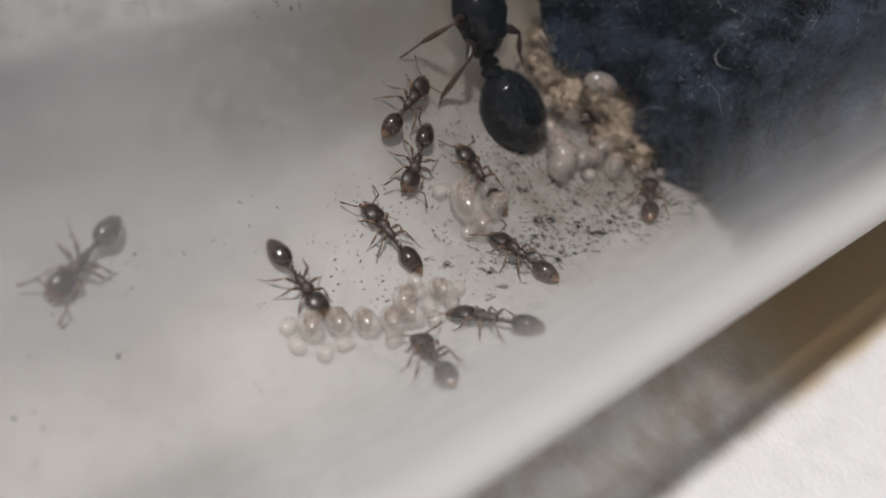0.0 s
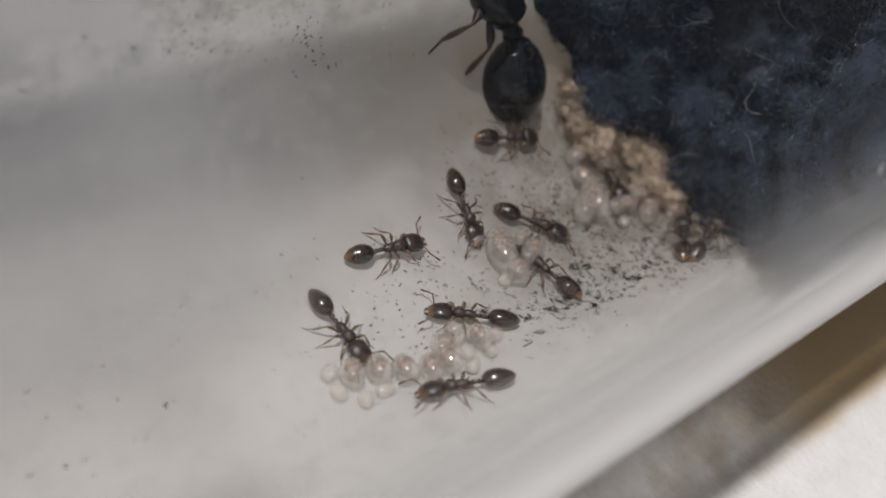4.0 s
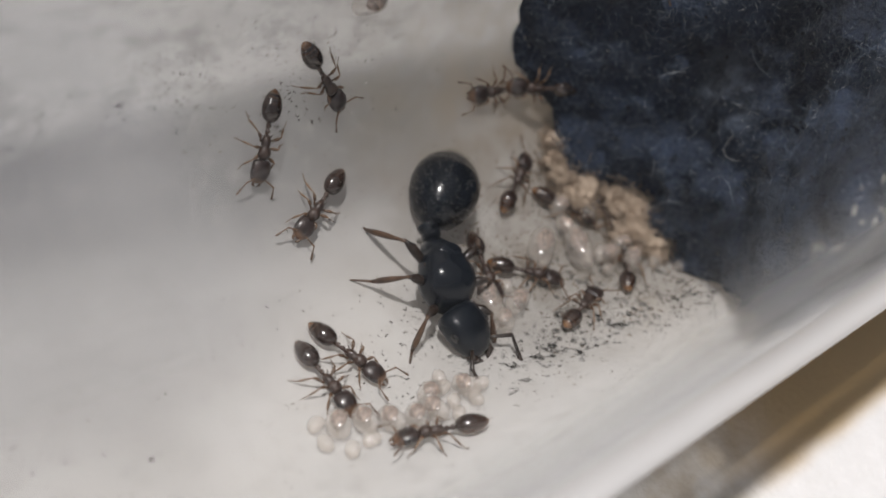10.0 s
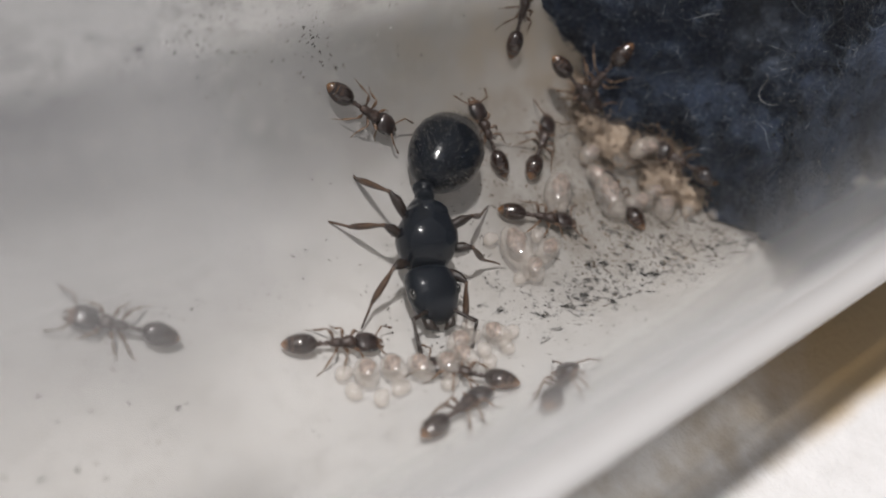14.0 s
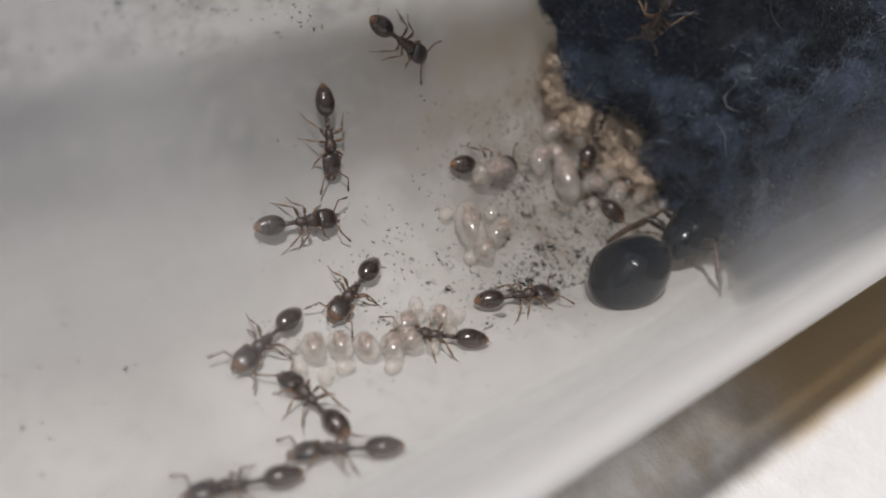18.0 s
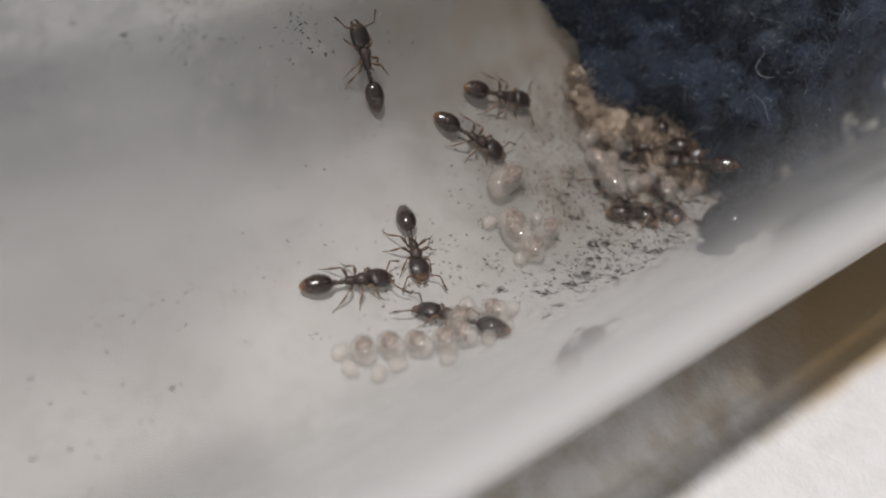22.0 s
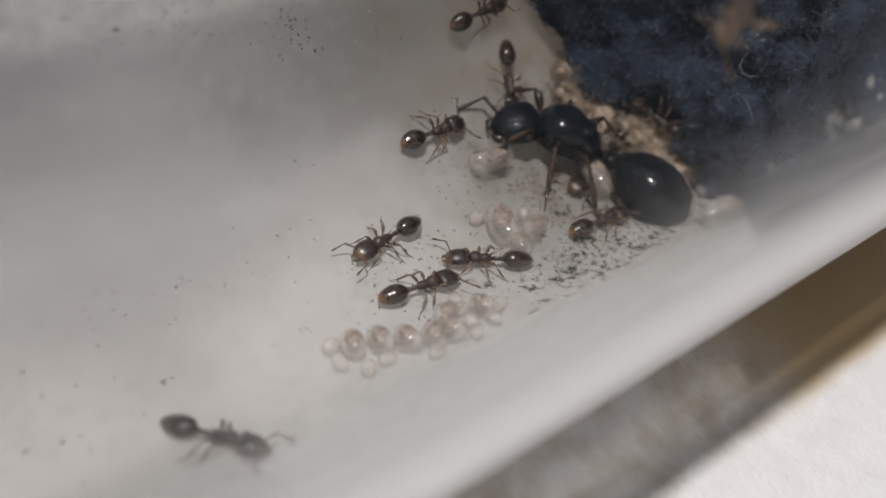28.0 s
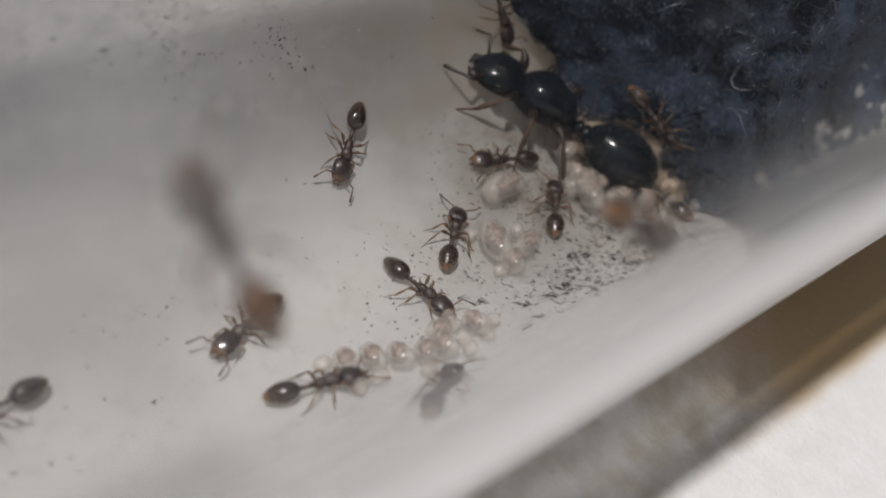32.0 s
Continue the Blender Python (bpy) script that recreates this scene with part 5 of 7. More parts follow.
    walk(workers[4], [
        (0, pose(.009892, .001452, .001118, .3, -8.5, 88)), (.5, pose(.009633, .002364, .001316, -1.7, -14.3, 95.1)),
        (1, pose(.009374, .003495, .001706, -4.8, -21.5, 102.8)), (2, pose(.010434, .003953, .001915, 6.1, -24.5, 75.5)),
        (3, pose(.010846, .004799, .002386, 2.8, -31.5, 84.6)), (3.5, pose(.011571, .004359, .002126, 26.8, -10.3, 19.5)),
        (4.5, pose(.012472, .003739, .001813, 23.7, 8.1, -20.8)), (5.5, pose(.013373, .003096, .001549, 8.8, 19.4, -64.9)),
        (6, pose(.013588, .00327, .001615, 4.6, 21.9, -78)), (6.5, pose(.014169, .002981, .001508, 15.6, 12.5, -35.2)),
        (7, pose(.01475, .002707, .001417, 17.4, -1.4, 4.5)), (7.5, pose(.015035, .002764, .001435, 9.5, 15.5, -56.1)),
        (8, pose(.015321, .00276, .001434, -9.3, 16, -120.9)), (8.33, pose(.015139, .00234, .00131, 9.2, 15.8, -59.4)),
        (8.5, pose(.015048, .002127, .001255, 15.7, 9.3, -29.9)), (8.67, pose(.014956, .001846, .001191, 17.6, .5, -1.7)),
        (9, pose(.014774, .00128, .001091, 4.1, -6.4, 56.9)), (9.5, pose(.014125, .002387, .001322, 10.9, -10.3, 45.7)),
        (10, pose(.013476, .003571, .001739, 18.9, -13.3, 33.8)), (10.5, pose(.013901, .002633, .001394, 12.5, -10.7, 41)),
        (11, pose(.014326, .001853, .001193, 7.5, -8.3, 47.8)), (11.5, pose(.013112, .002561, .001372, -2.5, -15.8, 92.4)),
        (12, pose(.011898, .003375, .001657, -15.9, -14.6, 138.4)), (12.5, pose(.011317, .003703, .001797, -.7, -23.7, 93.6)),
        (13, pose(.010735, .003969, .001922, 17.1, -19.4, 47.2)), (13.5, pose(.010811, .004243, .002063, 14, -23.8, 58.4)),
        (14.5, pose(.009433, .004211, .002046, -19.3, -20.4, 138.5)), (15.5, pose(.008054, .004179, .002029, -25.2, 12.7, -154.9)),
        (16, pose(.005868, .0041, .001988, -26.6, 6.2, -167.8)), (16.5, pose(.004823, .003483, .001701, -22.1, 6.6, -163.7)),
        (17, pose(.003778, .002489, .001351, -15.3, 5.9, -159.4)), (17.5, pose(.00074, .001295, .001094, -8.1, 2.7, -161.6)),
        (18, pose(-.001679, -.000178, .001002, .9, -.3, -161.6)), (18.5, pose(-.005747, -.00148, .001123, 8.5, -3.5, -157.9)),
        (19, pose(-.006675, -.003251, .001608, 18.3, -10.2, -151.8)), (19.5, pose(-.007677, -.005164, .002629, 22.9, -26.5, -133.4)),
        (19.75, pose(-.008837, -.005529, .002899, 37.2, -6.8, -169.5)), (20, pose(-.009997, -.005881, .003187, 37.7, 17.4, 158.8)),
        (21, pose(-.011779, -.005702, .003037, 38.6, 8.9, 169.3)), (21.5, pose(-.013004, -.005401, .002801, 36.8, 3, 176.2)),
        (22, pose(-.01356, -.005357, .002768, 36.5, .4, 179.5)), (22.5, pose(-.01356, -.005311, .002734, 36.2, 0, -179.8)),
        (23, pose(-.013561, -.004921, .002464, 33.2, -.9, -177.8)), (25, pose(-.013565, -.004479, .002194, 28.8, -8.5, -160.3)),
        (30, pose(-.013575, -.00291, .001483, 6.8, -17.1, -112.3)), (31, pose(-.011612, .00021, .001002, -.7, 1.7, -112.9)),
        (32, pose(-.010137, .000171, .001002, -1.1, .1, -172.9))])
    walk(workers[5], [
        (0, pose(.017487, .000783, .001274, 11.4, -1.8, -68.3)), (.5, pose(.017327, .000393, .001306, 9.4, -9.9, -45.8)),
        (1, pose(.017166, .000256, .00136, 5.7, -15.9, -22.6)), (2, pose(.01681, .001078, .001065, 6.3, 4.1, -32.8)),
        (3, pose(.01608, .000719, .001029, -.7, 5.4, -97.5)), (3.5, pose(.015723, .001031, .001059, -1.2, 7.3, -99)),
        (5.5, pose(.017672, .000088, .001535, 22.9, -8.5, -84.1)), (6, pose(.017956, .000591, .001019, 3.6, 1.9, -28)),
        (7, pose(.017775, -.000259, .001661, 25.2, -11.4, -87.2)), (7.5, pose(.017985, -.000098, .001744, 27.3, -10.9, -91.1)),
        (8, pose(.018195, .000007, .00183, 29.4, -10.6, -94.9)), (8.33, pose(.017668, .000543, .001571, 22, -18.5, -43.6)),
        (8.5, pose(.017404, .000812, .001454, 16.3, -19.3, -17.1)), (8.67, pose(.017141, .001013, .001336, 10.4, -17.5, 9.4)),
        (9, pose(.016613, .001404, .00111, 4.2, -7.3, 60.1)), (9.5, pose(.015951, .00393, .002348, -36, -15.5, 109.9)),
        (10, pose(.015289, .006101, .004515, -69.2, 8.1, 153.6)), (10.5, pose(.015567, .005223, .003398, -50.4, -21.8, 126.7)),
        (11, pose(.015844, .004359, .002549, -13.5, -36.9, 83.2)), (11.33, pose(.015584, .004598, .002549, 19.7, -25.4, 25.5)),
        (11.5, pose(.015454, .004716, .002551, 27.5, -11.8, 3.3)), (11.67, pose(.015324, .004871, .002578, 29.8, 3.7, -16.6)),
        (12, pose(.015064, .005177, .002638, 16.8, 32.3, -60.5)), (12.33, pose(.015381, .004808, .00253, 32.5, 2.5, -11)),
        (12.5, pose(.015539, .00462, .00248, 29.9, -14.3, 11)), (12.67, pose(.015698, .004412, .002423, 20.1, -28.6, 36.4)),
        (13, pose(.016015, .003989, .002323, -18.8, -35.7, 102.1)), (13.25, pose(.015977, .004145, .003005, -39.5, 12.7, 143.7)),
        (13.5, pose(.015938, .004287, .003712, -13.3, 61.2, -161.8)), (15.5, pose(.017056, .002502, .004044, -83.7, 24.8, 125.5)),
        (15.75, pose(.017317, .002538, .004191, -71.7, 80.6, 134.7)), (16, pose(.017577, .002565, .004334, 95.8, 43.2, -61.6)),
        (16.5, pose(.014389, .004164, .003631, 29.2, 52.5, -103.9)), (17, pose(.011202, .005486, .002866, -23.6, 30.8, -130.5)),
        (17.5, pose(.005868, .003563, .001735, -20.7, 11.8, -151.7)), (18, pose(.00222, .000314, .001005, -2.1, 1, -154.9)),
        (18.5, pose(-.002939, .000614, .001021, -3.9, .1, -177.9)), (19, pose(-.003039, -.000864, .001042, 5, -1.6, -162.2)),
        (19.5, pose(-.000183, .000128, .001001, 0, 1.4, -91.5)), (19.75, pose(.002249, -.00067, .001025, -3.5, -2.2, -53.7)),
        (20, pose(.004681, -.001463, .00112, -8.7, -2.5, -15.8)), (20.5, pose(.008224, -.003365, .001653, -21.8, -1.5, -3.8)),
        (21, pose(.014983, -.001688, .00116, -5.9, 10, 59.4)), (21.5, pose(.014498, -.001585, .001141, -2.8, 10.5, 74.7)),
        (22, pose(.014012, -.001714, .001165, 0, 11.6, 90.1)), (22.5, pose(.014713, -.001059, .001063, .6, 8.2, 115.6)),
        (23, pose(.015414, -.000035, .001, -2.2, 3.4, 140.7)), (24, pose(.016816, .001106, .001068, -7.1, 1.4, -168.6)),
        (25, pose(.016388, .000689, .001026, -4.5, .9, -170.2)), (27.5, pose(.014655, -.000726, .001029, 4.6, -.2, -177)),
        (28, pose(.01411, -.000594, .00102, 3.7, -.2, -176.9)), (29, pose(.011971, -.00035, .001007, 2.3, .5, 168.7)),
        (30, pose(.010455, .000363, .001007, -2.1, -.4, 168.8)), (31, pose(.007382, .000847, .00104, -4.9, -1.6, 161.5)),
        (31.17, pose(.006623, .000711, .001028, -2.3, -3.9, 111)), (31.33, pose(.005865, .000575, .001018, 1, -3.3, 60.5)),
        (31.5, pose(.005107, .000439, .001011, 2.7, -.5, 10.2)), (31.75, pose(.004679, -.000742, .001031, -1.7, -5.1, -37)),
        (32, pose(.004251, -.00191, .001205, -1.1, -11.5, -84.3))])
    walk(workers[6], [
        (0, pose(.009347, .008557, .007212, -63.4, -43.6, 161)), (.5, pose(.009298, .008557, .007212, -63.5, -43.5, 161)),
        (1, pose(.009164, .008669, .00758, -66.8, -44.1, 163.4)), (3.5, pose(.007875, .008892, .00861, -76.3, -43.7, 170.4)),
        (5.5, pose(.007242, .008974, .009322, -82.7, -43.3, 175)), (5.67, pose(.007811, .008924, .008833, -84.4, 14.4, -178.6)),
        (5.83, pose(.00838, .008847, .008346, -72.4, 71.6, -163.2)), (6, pose(.008949, .008743, .007866, 70.2, 47.9, -14.9)),
        (6.5, pose(.009171, .008069, .006014, 7, 64.1, -87.2)), (7, pose(.009393, .00702, .004368, -37.9, 38.2, -141.5)),
        (7.5, pose(.008287, .006121, .003402, -31.8, 31.2, -140.4)), (8, pose(.007181, .005037, .002542, -25.9, 24, -140.1)),
        (8.5, pose(.006952, .005375, .002781, -34.7, 14, -159.9)), (9, pose(.006723, .005541, .002908, -38, 1.9, -177.6)),
        (9.5, pose(.005082, .005138, .002611, -33.8, 10.1, -164.7)), (10, pose(.003442, .004825, .002403, -28.3, 17.5, -150.9)),
        (10.5, pose(.001092, .002993, .001512, -17, 10.5, -149.8)), (11, pose(-.001257, .0012, .00108, -7, 4.1, -150.1)),
        (11.5, pose(-.005299, -.000542, .001016, 2.7, -1.5, -150.3)), (12, pose(-.008078, -.002066, .00124, 9.5, -8.7, -137.8)),
        (12.5, pose(-.008619, -.004616, .002274, -12.1, -28, -65.4)), (13, pose(-.004101, -.005872, .00318, -38.1, -14.6, -17.9)),
        (13.5, pose(-.000017, -.005688, .003026, -38.6, 8.9, 10.9)), (15.5, pose(.001285, -.005584, .002942, -36.4, -12, -15.7)),
        (16, pose(-.000144, -.004766, .002365, -28.6, 15.9, 26.7)), (16.5, pose(-.000972, -.003682, .001788, -12.1, 21.9, 64.2)),
        (17, pose(-.001801, -.002887, .001476, 4.1, 19.1, 102.3)), (18, pose(-.001726, -.002762, .001434, .4, 18.7, 91.2)),
        (19, pose(-.001115, -.003414, .001673, -2.8, 23, 82.9)), (19.5, pose(-.001382, -.003528, .00172, -1.9, 23.9, 85.5)),
        (20, pose(-.001648, -.003275, .001617, -.7, 22.3, 88.1)), (20.5, pose(-.001346, -.001146, .001073, -5.4, 5.8, 46.9)),
        (21, pose(.001227, .000482, .001013, 2.2, -1.3, 31)), (21.5, pose(.001286, .000118, .001001, .5, -.8, 6.9)),
        (22, pose(.001344, -.000481, .001013, -2.7, -.8, -17.2)), (22.5, pose(.001385, -.000246, .001003, -1.5, -.2, -3.2)),
        (23, pose(.001426, .000353, .001007, 2, -.4, 10.8)), (24, pose(.001736, .001905, .001204, 5, -10.2, 63.6)),
        (25, pose(.005626, .00523, .002675, 33.1, -12.6, 18.4)), (25.5, pose(.008925, .006142, .003422, 39.9, -16.4, 18.6)),
        (27.5, pose(.01326, .006354, .003626, 42.7, 16.9, -17.5)), (28, pose(.012377, .006929, .004256, 49.8, -7.4, 6.3)),
        (29, pose(.013322, .007884, .00566, 49.5, -41, 29.3)), (30, pose(.013404, .008049, .005974, 52.1, -42.2, 27.6)),
        (32, pose(.01364, .0084, .006769, 58.8, -45, 23.2))])
    walk(workers[7], [
        (0, pose(-.005625, .003394, .001664, -20.2, 10.3, -154.1)), (.25, pose(-.005415, .00157, .001138, -7.8, 8.8, -106)),
        (.5, pose(-.005206, -.000324, .001006, -.7, -1.2, -59.4)), (1, pose(-.001704, -.003129, .001561, -11.3, -16.2, -54.3)),
        (1.5, pose(.000233, -.004765, .002365, -30.9, -7.9, -13)), (2, pose(.007184, -.005932, .003231, -41.3, 1.1, 1.3)),
        (3, pose(.016575, -.003096, .001549, -16.2, 13.2, 38.2)), (3.5, pose(.017033, -.002982, .001508, -11.4, 16.7, 55.1)),
        (4.5, pose(.01544, -.003295, .001625, -21.3, -3.5, -7.5)), (5.5, pose(.013847, -.003604, .001753, -6.9, -21.9, -72)),
        (6, pose(.013982, -.004022, .001949, -10.7, -23.7, -64.8)), (6.5, pose(.012973, -.004162, .00202, 10.2, -25.2, -112.1)),
        (7, pose(.011965, -.004283, .002085, 25.3, -12.4, -155.5)), (7.5, pose(.01492, -.003125, .002167, 41.7, -4.3, -135.4)),
        (8, pose(.017876, -.001966, .002382, 59.9, -3, -113.9)), (8.5, pose(.01775, -.00196, .002091, 42.5, -10.3, -99)),
        (9, pose(.017624, -.002142, .001848, 23.4, -13.8, -82.4)), (9.5, pose(.016527, -.000346, .001293, 13.5, -4.7, -62.5)),
        (10, pose(.01543, .001586, .001141, 7.7, 7.6, -44.4)), (10.5, pose(.01639, .000172, .001002, 1.1, 1.1, -44.8)),
        (11, pose(.01735, -.001053, .001062, -4.5, -4.5, -44.5)), (11.5, pose(.016457, -.0018, .001182, -8.9, -6.7, -37.8)),
        (12, pose(.015564, -.002409, .001328, -12.8, -7.9, -31.1)), (12.5, pose(.015326, -.00169, .00116, -10.3, 4.5, 35.7)),
        (13, pose(.015087, -.001023, .001058, 1.8, 7.1, 103.9)), (13.5, pose(.014882, .000185, .001002, 0, -.2, 80.2)),
        (15.5, pose(.016273, -.001907, .001204, 2.2, 12.8, 99.9)), (15.67, pose(.017125, -.000583, .001352, -1, 33.3, 146.3)),
        (15.83, pose(.017978, .000754, .001699, 18.3, 49.4, -153.4)), (16, pose(.018831, .002035, .00226, 50, 43.3, -83.3)),
        (16.33, pose(.018521, .001585, .002341, 43.7, -2.4, -59.8)), (16.5, pose(.018365, .001352, .002389, 33.4, -23.3, -45.1)),
        (16.67, pose(.01821, .001011, .002428, 13.4, -40.5, -22)), (17, pose(.0179, .000329, .00255, -50.1, -39.3, 47.1)),
        (17.33, pose(.017972, .000537, .002047, -14.1, -43.4, -24.9)), (17.67, pose(.018044, .000742, .001547, 3.8, -20.8, -82.5)),
        (18, pose(.018116, .000945, .00105, -4.2, 5.2, -129.1)), (18.33, pose(.018073, .000254, .0012, -9.5, 13.6, 176.8)),
        (18.67, pose(.01803, -.000449, .001404, -21.1, 16.8, 121)), (19, pose(.017988, -.001158, .001668, -33.5, 9.7, 65.9)),
        (19.33, pose(.018021, -.001378, .001546, -30.7, -9.2, 14.8)), (19.5, pose(.018038, -.001492, .001487, -23.4, -16.6, -12)),
        (19.67, pose(.018055, -.001484, .001408, -12.2, -19.9, -40.6)), (20, pose(.018088, -.00147, .00125, 8.7, -10.5, -96.6)),
        (21, pose(.017924, -.001845, .001802, 10.1, 28.3, -160.9)), (21.5, pose(.017843, -.001836, .002041, -10.8, 40.6, 155.6)),
        (22, pose(.017761, -.002039, .002334, -36, 37.5, 108)), (22.5, pose(.017798, -.001887, .002524, -23, 56.1, 126)),
        (23, pose(.017836, -.001441, .002651, 7.6, 67.6, 161.7)), (24, pose(.017911, -.001298, .003074, 84, 47.6, -112.8)),
        (25, pose(.018094, -.001034, .00295, 87.4, 39, -103.3)), (27.5, pose(.018835, .000275, .002559, 85, 4.9, -74.5)),
        (30, pose(.018185, .00001, .003505, 99.8, 12.6, -74.4)), (32, pose(.01772, -.000274, .004193, 110.4, 17, -73.1))])
    walk(workers[8], [
        (0, pose(.004686, .008885, .008564, -58.1, -71.1, 149.5)), (.5, pose(.004671, .00831, .006545, -15.7, -65.8, 105.9)),
        (1, pose(.004655, .007436, .00493, 4.7, -55, 84.2)), (2, pose(.005234, .008535, .007144, -13.9, -70.3, 104.7)),
        (3, pose(.003851, .008989, .009561, -83.8, -53.4, 175.1)), (3.5, pose(.003302, .008994, .009675, -85, -53.7, 176)),
        (4.5, pose(.003259, .008762, .007945, -76.7, -1.9, -175.4)), (5.5, pose(.003215, .008201, .006292, -54.4, 46.4, -152.6)),
        (6, pose(.00248, .007869, .005633, -51.7, 39.7, -153.3)), (7, pose(.001995, .007219, .004626, -24.5, 49.9, -120.8)),
        (7.5, pose(.001967, .007173, .004564, -27.2, 48.1, -124.6)), (8, pose(.00194, .007087, .004452, -29.3, 46, -127.9)),
        (8.5, pose(.001852, .007088, .004454, -29, 46.1, -127.6)), (9, pose(.001763, .006961, .004295, -27.7, 45.2, -126.5)),
        (9.5, pose(.001828, .006906, .004229, -25.7, 45.5, -124)), (10, pose(.001893, .00693, .004258, -24.3, 46.4, -121.9)),
        (10.5, pose(.001861, .006834, .004143, -20.8, 46.7, -117.5)), (11, pose(.001829, .006862, .004177, -17.9, 48, -113.5)),
        (11.5, pose(.002011, .006773, .004073, -9.2, 49, -102.1)), (12, pose(.002193, .006769, .004069, -.4, 49.6, -90.5)),
        (12.5, pose(.003036, .006736, .004031, 21.2, 45.5, -61.3)), (13, pose(.003879, .006661, .003948, 35.7, 35.2, -38.8)),
        (13.5, pose(.004963, .005919, .00322, 33.4, 26.5, -34.1)), (15.5, pose(.00506, .006357, .003629, 31.1, 35.3, -43.7)),
        (16, pose(.004863, .006399, .003671, 9.8, 45.4, -76.3)), (16.5, pose(.004456, .00639, .003662, -.4, 46, -90.8)),
        (17, pose(.004048, .006111, .003393, -10, 42.6, -104.6)), (18, pose(.004038, .005591, .002948, -7.7, 38.6, -102.2)),
        (19, pose(.004959, .003907, .001892, 8.4, 25.3, -70.9)), (19.5, pose(.005166, .002995, .001513, 2.9, 20.1, -82.2)),
        (20, pose(.005374, .002431, .001335, -.8, 16.5, -92.7)), (20.5, pose(.005222, .002044, .001235, -10, 9.3, -137.8)),
        (21, pose(.004308, .001478, .001122, -8.7, 4.4, -153.5)), (21.5, pose(.004252, .000776, .001034, -4.5, 3.3, -133.9)),
        (22, pose(.004196, -.000166, .001002, .2, -.3, -114.5)), (22.5, pose(.004412, -.000601, .00102, .8, -3, -108.6)),
        (23, pose(.004628, -.000673, .001025, .8, -3.5, -102.6)), (24, pose(.005509, -.001707, .001163, -3, -9.8, -72.6)),
        (25, pose(.005562, -.001761, .001174, .1, -10.5, -90.3)), (25.5, pose(.005943, -.002102, .001249, -4.5, -12.1, -69.5)),
        (27.5, pose(.004702, -.000109, .001001, .1, -.1, -131.2)), (28, pose(.003627, .000339, .001006, -2.2, .3, -172.8)),
        (28.5, pose(.001953, .00033, .001006, -2.2, .6, -163.8)), (29, pose(-.000492, .000391, .001009, -2.6, .7, -165.7)),
        (29.5, pose(-.002175, -.000397, .001009, 1.5, -1.4, -135.7)), (30, pose(-.002507, -.000556, .001017, 2, -2.3, -130.1)),
        (30.5, pose(-.002817, -.001175, .001077, -1.2, -6.8, -80.2)), (31, pose(-.00227, -.003052, .001533, -9, -17, -61.4)),
        (31.5, pose(-.001667, -.003942, .001909, -24, -9.5, -20.3)), (32, pose(-.001456, -.003673, .001784, -23, -6.4, -14.6))])
